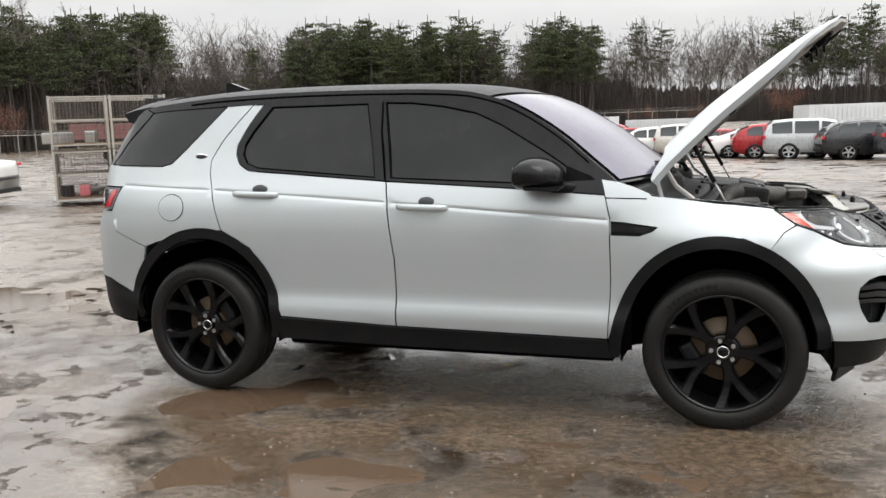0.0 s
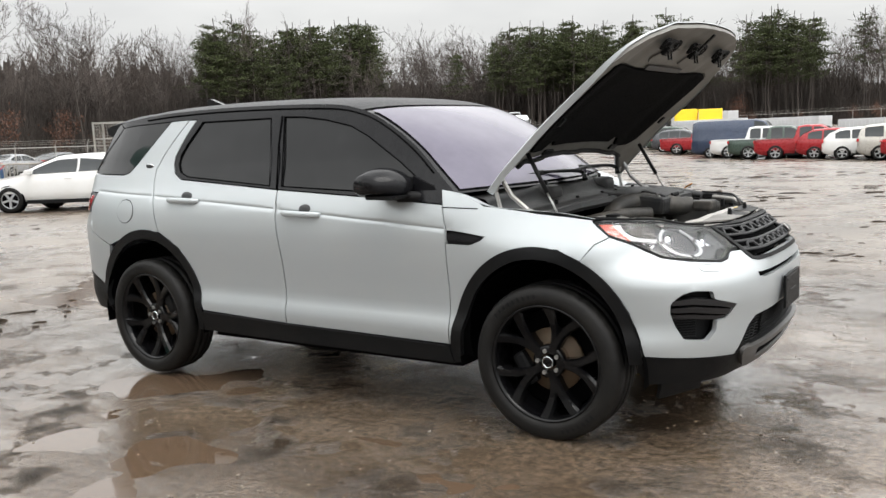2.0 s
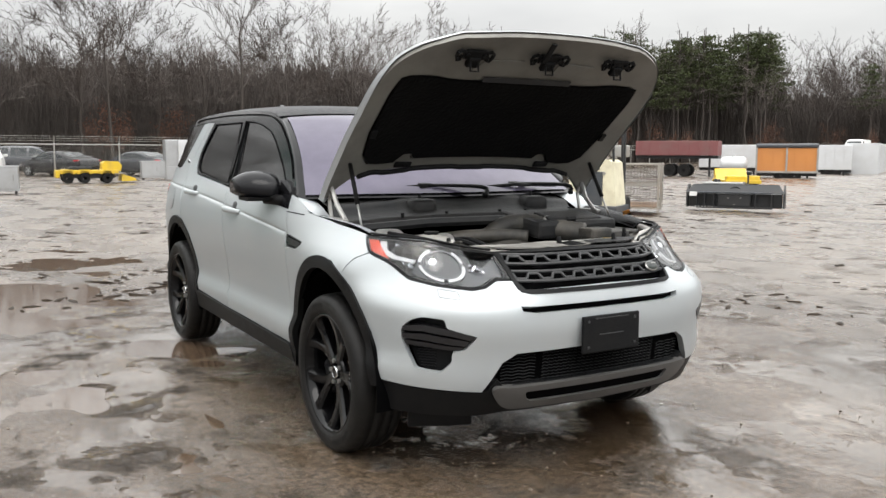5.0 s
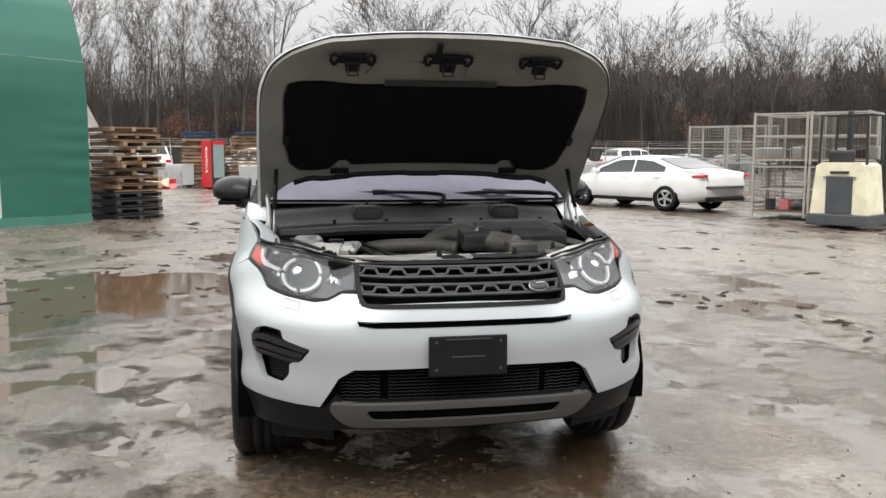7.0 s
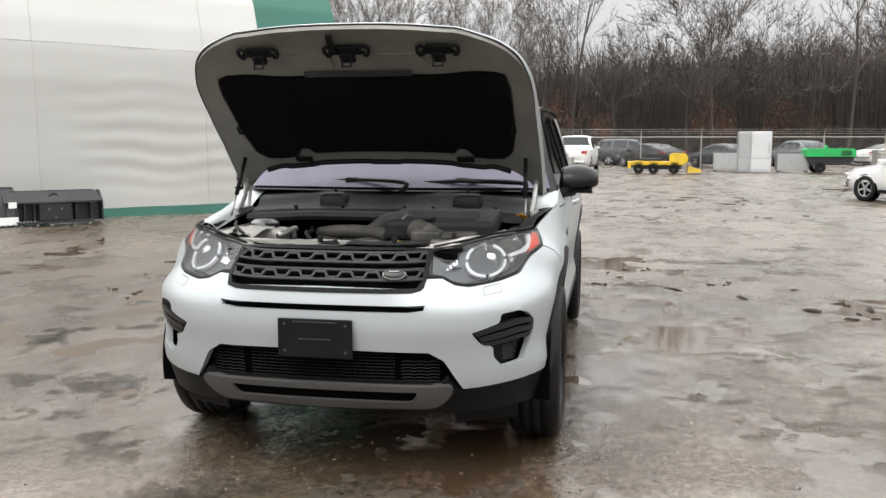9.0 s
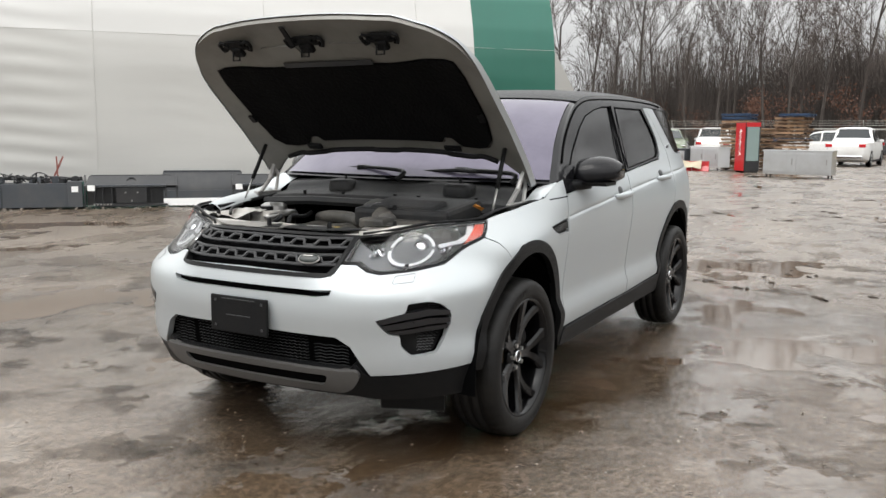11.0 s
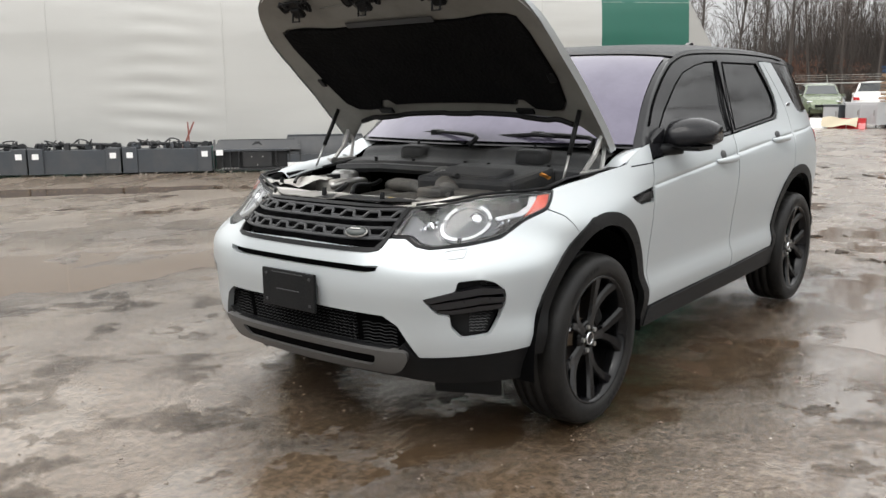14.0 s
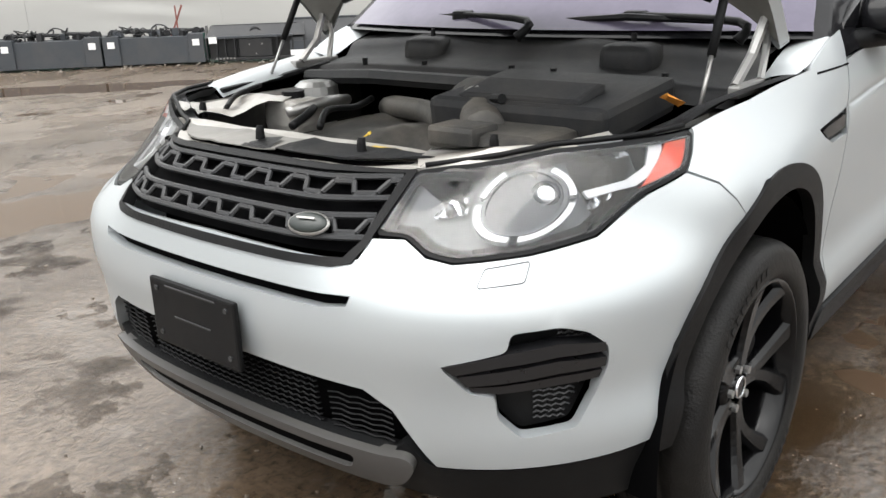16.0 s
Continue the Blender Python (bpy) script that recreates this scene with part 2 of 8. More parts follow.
def grid_mesh(fn, us, vs, bm=None):
    """A sheet of quads over fn(u, v)."""
    bm = bm or bmesh.new()
    rows = [[bm.verts.new(fn(u, v)) for v in vs] for u in us]
    for r0, r1 in zip(rows, rows[1:]):
        for k in range(len(vs) - 1):
            bm.faces.new((r0[k], r1[k], r1[k + 1], r0[k + 1]))
    return bm


def prism(outline, y0, y1, bm=None, m=None):
    """Extrudes an (x, z) outline along y."""
    bm = bm or bmesh.new()
    m = m or Matrix()
    a = [bm.verts.new(m @ Vector((x, y0, z))) for x, z in outline]
    b = [bm.verts.new(m @ Vector((x, y1, z))) for x, z in outline]
    bm.faces.new(a)
    bm.faces.new(b[::-1])
    for k in range(len(a)):
        bm.faces.new((a[k], a[(k + 1) % len(a)], b[(k + 1) % len(a)], b[k]))
    return bm


def curve_through(pts, steps=5, closed=False):
    """Catmull-Rom points through pts."""
    n = len(pts)
    out = []
    for i in range(n if closed else n - 1):
        p = [np.array(pts[(i + k) % n] if closed else pts[min(max(i + k, 0), n - 1)], float) for k in (-1, 0, 1, 2)]
        for j in range(steps):
            t = j / steps
            out.append(tuple(0.5 * (2 * p[1] + (p[2] - p[0]) * t + (2 * p[0] - 5 * p[1] + 4 * p[2] - p[3]) * t * t + (3 * p[1] - p[0] - 3 * p[2] + p[3]) * t ** 3)))
    if not closed:
        out.append(tuple(pts[-1]))
    return out


# ---- the silver sport utility vehicle: x ahead, y to its left, rear axle at x = 0 ----
PLAN = [(3.60, 0), (3.597, .2), (3.578, .42), (3.53, .6), (3.45, .73), (3.34, .835), (3.2, .905), (3.0, .937), (2.74, .944), (2.2, .925), (1.4, .92), (.6, .925), (0, .935), (-.3, .92), (-.55, .885), (-.74, .83), (-.86, .70), (-.93, .4), (-.95, 0)]
SIDE_IN = [(.20, .07), (.36, .045), (.44, .022), (.49, .018), (.52, .030), (.56, .040), (.66, .030), (.80, .012), (.92, .004), (1.02, .012), (1.08, .03), (1.13, .05), (1.16, .066), (1.30, .12), (1.45, .165), (1.58, .205), (1.66, .24)]
FRONT_IN = [(.20, .20), (.28, .11), (.36, .06), (.42, .035), (.55, .018), (.65, .0), (.72, .004), (.78, .016), (.82, .03), (.86, .055), (.90, .095), (.96, .17), (1.02, .26), (1.1, .34)]
REAR_IN = [(.20, .10), (.40, .03), (.60, .0), (.90, .01), (1.0, .05), (1.15, .07), (1.25, .09), (1.40, .20), (1.56, .36), (1.66, .44)]


def smooth_table(points, lo, hi, n, k):
    xs = np.linspace(lo, hi, n)
    ys = np.interp(xs, [a for a, b in points], [b for a, b in points])
    return xs, np.convolve(np.pad(ys, k // 2, "edge"), np.ones(k) / k, "valid")


_r = np.array(PLAN)
_d = np.r_[0, np.cumsum(np.hypot(*np.diff(_r, axis=0).T))]
S_LEN = _d[-1]
SS = np.linspace(0, S_LEN, 1200)
_k = np.ones(61) / 61
_cx = np.interp(SS, _d, _r[:, 0])
_cy = np.interp(SS, _d, _r[:, 1])
PX = np.convolve(np.pad(_cx, 30, "edge"), _k, "valid")
PY = np.convolve(np.pad(_cy, 30, "reflect", reflect_type="odd"), _k, "valid")
PY[0] = PY[-1] = 0.0
_tx, _ty = np.gradient(PX), np.gradient(PY)
_n = np.hypot(_tx, _ty)
NX, NY = _ty / _n, -_tx / _n
ZT, SIDE_T = smooth_table(SIDE_IN, .2, 1.66, 293, 5)
_, FRONT_T = smooth_table(FRONT_IN, .2, 1.66, 293, 9)
_, REAR_T = smooth_table(REAR_IN, .2, 1.66, 293, 13)


def at_x(x):
    return float(np.interp(-x, -PX, SS))


def at_y(y):
    half = len(SS) // 4
    return math.copysign(float(np.interp(abs(y), PY[:half], SS[:half])), y)


# the front wings and lamps lean in above the wheel arch
LEAN_SIDE = [(.86, 0), (.90, .016), (.93, .042), (.96, .070), (1.0, .112), (1.05, .140), (1.10, .155), (1.2, .165)]
LEAN_NOSE = [(.74, 0), (.78, .022), (.82, .068), (.86, .094), (.92, .112), (.96, .122), (1.0, .132), (1.06, .150), (1.2, .16)]


def ease(v, lo, hi):
    u = max(0.0, min(1.0, (v - lo) / (hi - lo)))
    return u * u * (3 - 2 * u)


def soft_table(points):
    zs = np.linspace(.66, 1.26, 241)
    return zs, np.convolve(np.pad(np.interp(zs, *zip(*points)), 10, "edge"), np.ones(21) / 21, "valid")


LEAN_SIDE, LEAN_NOSE = soft_table(LEAN_SIDE), soft_table(LEAN_NOSE)


def lean(x, y, z):
    """How far the skin stands back from its plain section at the plan's point (x, y)."""
    corner = ease(x, 2.92, 3.22)
    return float(np.interp(z, *LEAN_SIDE)) * ease(x, 2.18, 2.95) * (1 - corner) + float(np.interp(z, *LEAN_NOSE)) * ease(y, .24, .60) * corner


def skin(s, z, out=0.0):
    """The body's surface: s runs from the nose round the side to the tail, negative on the right."""
    a = abs(s)
    nx, ny = np.interp(a, SS, NX), np.interp(a, SS, NY)
    n = math.hypot(nx, ny)
    nx, ny = nx / n, ny / n
    w = max(0.0, nx) ** 1.5
    r = max(0.0, -nx) ** 1.0
    inset = w * np.interp(z, ZT, FRONT_T) + r * np.interp(z, ZT, REAR_T) + (1 - w - r) * np.interp(z, ZT, SIDE_T) - out
    px, py = float(np.interp(a, SS, PX)), float(np.interp(a, SS, PY))
    inset += lean(px, py, z) if px > 2.18 and z > .70 else 0.0
    x, y = np.interp(a, SS, PX) - nx * inset, np.interp(a, SS, PY) - ny * inset
    # shallow swage line along the doors
    zc = np.interp(x, [-.55, .085, 1.13, 2.24], [1.143, 1.115, 1.046, .963])
    if -.6 < x < 2.25:
        y -= 0.006 * math.exp(-((z - zc) / 0.006) ** 2) + 0.003 * (1 / (1 + math.exp(-(z - zc) / 0.006)))
    return Vector((x, y if s >= 0 else -y, z))


def skin_normal(s, z):
    e = 0.004
    s0 = s if abs(s) > 2 * e else math.copysign(2 * e, s if s else 1)
    a = skin(s0 + e, z) - skin(s0 - e, z)
    b = skin(s0, z + e) - skin(s0, z - e)
    n = a.cross(b).normalized()
    out = Vector((np.interp(abs(s), SS, NX), math.copysign(np.interp(abs(s), SS, NY), s), 0))
    return n if n.dot(out) > 0 else -n


def inside(p, poly):
    x, z = p
    hit = False
    for (x0, z0), (x1, z1) in zip(poly, poly[1:] + poly[:1]):
        if (z0 > z) != (z1 > z) and x < (x1 - x0) * (z - z0) / (z1 - z0) + x0:
            hit = not hit
    return hit


def shrink(poly, d):
    """Moves an outline inwards by d."""
    area = sum(a[0] * b[1] - b[0] * a[1] for a, b in zip(poly, poly[1:] + poly[:1]))
    sign = 1 if area > 0 else -1
    out = []
    for i in range(len(poly)):
        p, q, r = (Vector(poly[i - 1]), Vector(poly[i]), Vector(poly[(i + 1) % len(poly)]))
        a, b = (q - p), (r - q)
        if a.length < 1e-6 or b.length < 1e-6:
            out.append(tuple(q))
            continue
        na, nb = Vector((-a.y, a.x)).normalized(), Vector((-b.y, b.x)).normalized()
        m = (na + nb)
        m = m.normalized() if m.length > 1e-3 else na
        k = d / max(0.4, m.dot(na))
        out.append(tuple(q + sign * k * m))
    return out


def fill(outline, holes, step, fine=None):
    """Triangles that fill an outline with holes: points, triangles, and the rims as loops of point numbers."""
    def dense(loop):
        res = []
        for p, q in zip(loop, loop[1:] + loop[:1]):
            p, q = Vector(p), Vector(q)
            n = max(1, int((q - p).length / step))
            res += [tuple(p.lerp(q, i / n)) for i in range(n)]
        return res

    loops = [dense(list(outline))] + [dense(list(h)) for h in holes]
    verts = [Vector(p) for loop in loops for p in loop]
    edges, at = [], 0
    for loop in loops:
        edges += [(at + i, at + (i + 1) % len(loop)) for i in range(len(loop))]
        at += len(loop)
    rim = np.array([tuple(v) for v in verts])
    us = np.arange(rim[:, 0].min() + step / 2, rim[:, 0].max(), step)
    vs = np.arange(rim[:, 1].min() + step / 2, rim[:, 1].max(), step)
    extra = [(u, v) for u in us for v in vs]
    if fine:
        extra += [(u, fine(u) + o) for u in us for o in (-.02, -.009, -.004, 0, .004, .009, .02) if fine(u) is not None]
    for p in extra:
        if np.min(np.hypot(rim[:, 0] - p[0], rim[:, 1] - p[1])) > step * 0.42 and inside(p, loops[0]) and not any(inside(p, h) for h in loops[1:]):
            verts.append(Vector(p))
    co, ed, fa, *_ = geometry.delaunay_2d_cdt(verts, edges, [], 0, 1e-6)
    tris = []
    for f in fa:
        c = sum((co[i] for i in f), Vector((0, 0))) / len(f)
        if inside(tuple(c), loops[0]) and not any(inside(tuple(c), h) for h in loops[1:]):
            tris.append(f)
    return co, tris


def swage(s):
    x = np.interp(abs(s), SS, PX)
    return float(np.interp(x, [-.55, .085, 1.13, 2.24], [1.143, 1.115, 1.046, .963])) if -.6 < x < 2.25 else None


def panel(name, outline, material, parent, holes=(), out=0.0, lip=0.018, gap=0.0025, step=0.035, side=1, label="", surface=None, crease=False, proud=None):
    """A pressed panel on the body's surface, with its edges turned in by lip. side -1 mirrors it to the right."""
    if gap:
        outline = shrink(outline, gap)
    co, tris = fill(outline, holes, step, swage if crease else None)
    place = surface or (lambda s, z, o: skin(s, z, o))
    bm = bmesh.new()
    top = [bm.verts.new(place(side * p[0], p[1], out + (proud(p[0]) if proud else 0))) for p in co]
    for f in tris:
        p, q, r = (co[i] for i in f[:3])
        if abs((q - p).cross(r - p)) < 2e-7:
            continue
        try:
            bm.faces.new([top[i] for i in f])
        except ValueError:
            pass
    bm.normal_update()
    lone = [v for v in bm.verts if not v.link_faces]
    bmesh.ops.delete(bm, geom=lone, context="VERTS")
    # turn every face outwards
    for f in bm.faces:
        mid = f.calc_center_median()
        ref = Vector((0, 0, 1)) if surface else Vector((np.interp(mid.x, [-.95, -.5, 3.0, 3.6], [-1.2, 0, 0, 1.2]), mid.y, .15))
        if f.normal.dot(ref) < 0:
            f.normal_flip()
    bm.normal_update()
    if lip:
        edge = [e for e in bm.edges if e.is_boundary]
        nor = {v: v.normal.copy() for e in edge for v in e.verts}
        pos = {v: v.co.copy() for v in nor}
        a = {v: bm.verts.new(pos[v]) for v in nor}
        b = {v: bm.verts.new(pos[v] - (lip(pos[v]) if callable(lip) else lip) * nor[v]) for v in nor}
        for e in edge:
            v0, v1 = e.verts
            loop = e.link_loops[0]
            if loop.vert is v0:
                v0, v1 = v1, v0
            bm.faces.new((a[v0], a[v1], b[v1], b[v0]))
    me = bpy.data.meshes.new(name)
    bm.to_mesh(me)
    bm.free()
    me.materials.append(material)
    me.polygons.foreach_set("use_smooth", [True] * len(me.polygons))
    ob = new(name, me)
    ob.parent = parent
    return tagged(ob, label=label)


def xs(points):
    return [(at_x(x), z) for x, z in points]


def ys(points):
    return [(at_y(y), z) for y, z in points]


def both(half):
    """Closes a left half outline over the middle: the points run from the middle to the middle."""
    return list(half) + [(-s, z) for s, z in half[::-1]]


def flare_band(outer, cx, cz=.362):
    """The outline of an arch trim: its outer edge and an inner edge nearer the wheel."""
    polar = np.unwrap([math.atan2(z - cz, x - cx) for x, z in outer])
    bow = np.polyfit(polar - polar.mean(), [math.hypot(x - cx, z - cz) for x, z in outer], 6)
    top = []
    for a in np.linspace(polar[0], polar[-1], 64):
        d = float(np.polyval(bow, a - polar.mean())) + .003
        top.append((cx + d * math.cos(a), cz + d * math.sin(a)))
    inner_edge = []
    for x, z in top:
        d = math.hypot(x - cx, z - cz)
        k = (d - .056) / d
        inner_edge.append((cx + (x - cx) * k, max(.31, cz + (z - cz) * k)))
    return top + inner_edge[::-1]


def flare_proud(s):
    x = float(np.interp(s, SS, PX))
    return .006 * max(0.0, min(1.0, (x - 2.70) / .50)) ** 1.5 + .006 * max(0.0, min(1.0, (-.05 - x) / .42)) ** 1.5


suv = thing("sport_utility_vehicle", "silver sport utility vehicle with black roof and wheels, bonnet propped open", "car")

ARCH_F_OUT = [(2.222, .305), (2.263, .516), (2.38, .745), (2.497, .838), (2.630, .880), (2.680, .890), (2.815, .890), (2.860, .878), (2.934, .839), (3.045, .737), (3.143, .62), (3.188, .433), (3.192, .40)]
ARCH_R_OUT = [(-.475, .39), (-.485, .523), (-.39, .711), (-.214, .846), (-.09, .888), (-.045, .898), (.145, .898), (.19, .888), (.328, .806), (.40, .70), (.447, .594), (.485, .43), (.462, .312)]
RAIL = [(2.27, 1.135), (2.13, 1.25), (1.98, 1.372), (1.80, 1.485), (1.62, 1.560), (1.35, 1.602), (.66, 1.622), (.1, 1.614), (-.30, 1.590), (-.50, 1.572)]
FDOOR = [(1.149, .41), (1.158, .76), (1.127, 1.046), (1.112, 1.151), (1.792, 1.111), (2.215, 1.08), (2.241, .97), (2.241, .677), (2.225, .397)]
RDOOR = [(.163, .900), (.108, 1.079), (.066, 1.204), (.064, 1.277), (.12, 1.37), (.21, 1.475), (.297, 1.566), (.363, 1.564), (.29, 1.467), (.25, 1.403), (.222, 1.35), (.220, 1.30), (.245, 1.25), (.308, 1.213), (1.112, 1.151), (1.127, 1.046), (1.158, .76), (1.149, .41), (.485, .437), (.447, .594), (.40, .70), (.328, .806), (.19, .886)]
QUARTER = [(.163, .900), (.108, 1.079), (.066, 1.204), (.064, 1.277), (.12, 1.37), (.21, 1.475), (.297, 1.566), (.135, 1.562), (-.16, 1.295), (-.205, 1.257), (-.272, 1.243), (-.723, 1.254), (-.76, 1.20), (-.77, 1.138), (-.555, 1.135), (-.619, 1.003), (-.605, .94), (-.576, .881), (-.48, .845), (-.36, .802), (-.214, .846), (-.057, .895), (.155, .900)]
FENDER = xs([(2.225, .397), (2.241, .677), (2.241, .97), (2.215, 1.08), (2.195, 1.150), (2.27, 1.139), (2.34, 1.116), (2.405, 1.086)]) + [(1.846, 1.072), (1.70, 1.053), (1.577, 1.034), (1.44, 1.021), (1.318, 1.008), (1.312, .998), (1.226, .9395), (1.282, .912), (1.337, .841)] + xs([(2.825, .888), (2.669, .888), (2.497, .831), (2.38, .743), (2.263, .514)])
SILL = [(.459, .312), (.487, .433), (1.146, .410), (2.222, .393), (2.245, .302), (1.199, .302)]


def rounded(poly, r=.012, n=4):
    """Rounds the corners of an outline."""
    out = []
    for i, q in enumerate(poly):
        p, q, t = Vector(poly[i - 1]), Vector(q), Vector(poly[(i + 1) % len(poly)])
        a, b = q + (p - q).normalized() * min(r, (p - q).length * .45), q + (t - q).normalized() * min(r, (t - q).length * .45)
        out += [tuple(a * (1 - u) ** 2 + q * 2 * u * (1 - u) + b * u * u) for u in np.linspace(0, 1, n)]
    return out


LAMP = rounded([(.462, .945), (.437, .852), (.505, .848), (.565, .822), (.625, .815), (.80, .829), (.965, .849), (1.05, .878), (1.127, .911), (1.230, .943), (1.312, 1.000), (1.18, .999), (1.034, .995), (.925, .988), (.752, .967), (.60, .953)])
FOG = rounded([(.613, .638), (.742, .671), (.748, .706), (.841, .714), (.897, .699), (.943, .664), (.946, .622), (.923, .566), (.882, .503), (.769, .487), (.721, .531), (.719, .575), (.667, .581)], .014)

for side in (1, -1):
    panel("front_door", xs(FDOOR), M_SILVER, suv, side=side, crease=True, gap=.004)
    panel("rear_door", xs(RDOOR), M_SILVER, suv, side=side, crease=True, gap=.004)
    panel("quarter_panel", xs(QUARTER), M_SILVER, suv, side=side, crease=True)
    panel("fender", FENDER, M_SILVER, suv, holes=[shrink(xs([(2.246, .958), (2.30, .955), (2.452, .934), (2.43, .915), (2.37, .893), (2.246, .895)]), -.002)], side=side, gap=.0014)
    panel("sill_cladding", xs(SILL), M_TRIM, suv, side=side, out=0.012, lip=0.03)
    panel("front_arch_flare", xs(flare_band(ARCH_F_OUT, 2.741)), M_TRIM, suv, side=side, out=0.006, lip=0.03, gap=0, step=.025, proud=flare_proud)
    panel("rear_arch_flare", xs(flare_band(ARCH_R_OUT, 0.0)), M_TRIM, suv, side=side, out=0.008, lip=0.03, gap=0, step=.025, proud=flare_proud)
    frame_out = [(2.215, 1.082), (1.792, 1.113), (1.112, 1.153), (.308, 1.215), (.245, 1.252), (.220, 1.302), (.222, 1.352), (.25, 1.405), (.29, 1.469), (.363, 1.566), (.135, 1.564), (-.30, 1.553), (-.42, 1.545)] + curve_through(RAIL, 4)[::-1]
    glass_r = [(.415, 1.548), (.972, 1.545), (1.045, 1.172), (.36, 1.228), (.29, 1.255), (.262, 1.30), (.268, 1.352), (.31, 1.42)]
    glass_f = [(1.075, 1.547), (1.22, 1.540), (1.38, 1.518), (1.56, 1.478), (1.69, 1.418), (1.92, 1.282), (2.03, 1.21), (2.045, 1.125), (1.79, 1.138), (1.135, 1.168)]
    panel("window_surround", xs(frame_out), M_ROOF, suv, holes=[xs(glass_r), xs(glass_f)], side=side, lip=0.012, gap=0.001, out=-.002)
    panel("side_window", xs(glass_r), M_GLASS, suv, side=side, lip=0.0, out=-.008, gap=0, label="dark tinted rear door glass")
    panel("side_window", xs(glass_f), M_GLASS, suv, side=side, lip=0.0, out=-.008, gap=0, label="dark tinted front door glass")
    for line_ in (curve_through(RAIL, 4)[4:-6], [(1.058, 1.553), (1.062, 1.40), (1.105, 1.155)]):
        part("drip_seal", tube([(lambda q: Vector((q.x, side * q.y, q.z)))(skin(at_x(x), z - (.022 if len(line_) > 3 else 0), .0015)) for x, z in line_], .0042, 6), M_DARK, suv, smooth=True)
    for pane in (glass_r, glass_f):
        part("window_seal", tube([(lambda q: Vector((q.x, side * q.y, q.z)))(skin(at_x(x), z, -.001)) for x, z in pane + pane[:1]], .0036, 6), M_DARK, suv, smooth=True)
    part("fender_seam", tube([(lambda q: Vector((q.x, side * q.y, q.z)))(skin(at_x(x), z, .0005)) for x, z in ((2.215, 1.066), (2.30, 1.064), (2.40, 1.060))], .0028, 6), M_DARK, suv)
    panel("quarter_window", xs([(-.715, 1.257), (-.272, 1.246), (-.208, 1.260), (-.165, 1.297), (.130, 1.560), (-.30, 1.551), (-.425, 1.543)]), M_GLASS, suv, side=side, lip=0.01, out=-.003, label="dark tinted quarter glass")
    panel("tail_lamp", xs([(-.80, 1.133), (-.56, 1.132), (-.622, 1.003), (-.75, 1.003)]), M_LAMPIN, suv, side=side, lip=0.02, out=0.002)
    panel("tail_lamp_lens", xs([(-.80, 1.122), (-.64, 1.120), (-.70, 1.035), (-.74, 1.02)]), M_LAMPREF, suv, side=side, lip=0.004, out=0.005)
    panel("tail_lamp_edge", xs([(-.63, 1.120), (-.585, 1.120), (-.635, 1.025), (-.745, 1.008), (-.70, 1.032)]), M_REDLENS, suv, side=side, lip=0.004, out=0.006)
    panel("fog_recess", shrink(FOG, -.004), M_TRIM, suv, side=side, out=-.052, lip=0.0, gap=0)
    panel("side_vent_recess", xs([(2.244, .962), (2.30, .958), (2.456, .936), (2.43, .912), (2.37, .890), (2.244, .892)]), M_TRIM, suv, side=side, out=-.014, lip=0.0, gap=0)
    panel("side_vent_blade", xs([(2.247, .946), (2.40, .932), (2.43, .926), (2.39, .905), (2.247, .912)]), M_ROOF, suv, side=side, out=-.004, lip=0.012, gap=0)
    panel("rear_bumper", xs([(-.60, .998), (-.578, .881), (-.362, .800), (-.39, .711), (-.487, .523), (-.70, .60)]) + [(S_LEN, .62), (S_LEN, .985)], M_SILVER, suv, side=side)
    panel("rear_bumper_cladding", xs([(-.487, .523), (-.475, .39), (-.417, .357), (-.6, .36)]) + [(S_LEN, .36), (S_LEN, .62)] + xs([(-.70, .60)]), M_TRIM, suv, side=side)
    panel("tailgate", [(at_x(-.78), 1.0), (S_LEN, .99), (S_LEN, 1.255), (at_x(-.725), 1.252), (at_x(-.77), 1.137)], M_SILVER, suv, side=side)
    panel("rear_window", [(at_x(-.725), 1.257), (S_LEN, 1.26), (S_LEN, 1.585)] + xs([(-.50, 1.572), (-.43, 1.545)]), M_GLASS, suv, side=side)

# front bumper, its openings and the grille
bumper_half = [(0.0, .818)] + ys([(.30, .815), (.42, .812)]) + [(.433, .845), (.505, .844), (.565, .818), (.625, .811), (.80, .825), (.965, .845), (1.05, .874), (1.127, .907), (1.222, .9375), (1.280, .9105), (1.338, .842)] + xs([(3.045, .739), (3.143, .622), (3.184, .435)]) + ys([(.58, .405), (.545, .455), (.50, .525), (.44, .560), (.0, .568)])
slot_full = ys([(-.42, .732), (-.36, .722), (.36, .722), (.42, .732), (.427, .752), (.36, .748), (-.36, .748), (-.427, .752)])
panel("front_bumper", both(bumper_half), M_SILVER, suv, holes=[slot_full, FOG, [(-s, z) for s, z in FOG]], lip=0.028, step=.03, gap=.0014)
# Near-black sheets behind slots and grilles stand for the shade inside them.
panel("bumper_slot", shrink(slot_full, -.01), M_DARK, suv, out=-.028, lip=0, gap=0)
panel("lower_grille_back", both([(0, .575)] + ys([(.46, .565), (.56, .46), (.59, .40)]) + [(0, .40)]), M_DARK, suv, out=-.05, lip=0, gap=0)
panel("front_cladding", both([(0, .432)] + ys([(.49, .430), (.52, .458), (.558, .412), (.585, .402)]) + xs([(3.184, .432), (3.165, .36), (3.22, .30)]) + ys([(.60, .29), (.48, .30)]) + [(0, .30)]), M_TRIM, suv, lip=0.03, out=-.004)
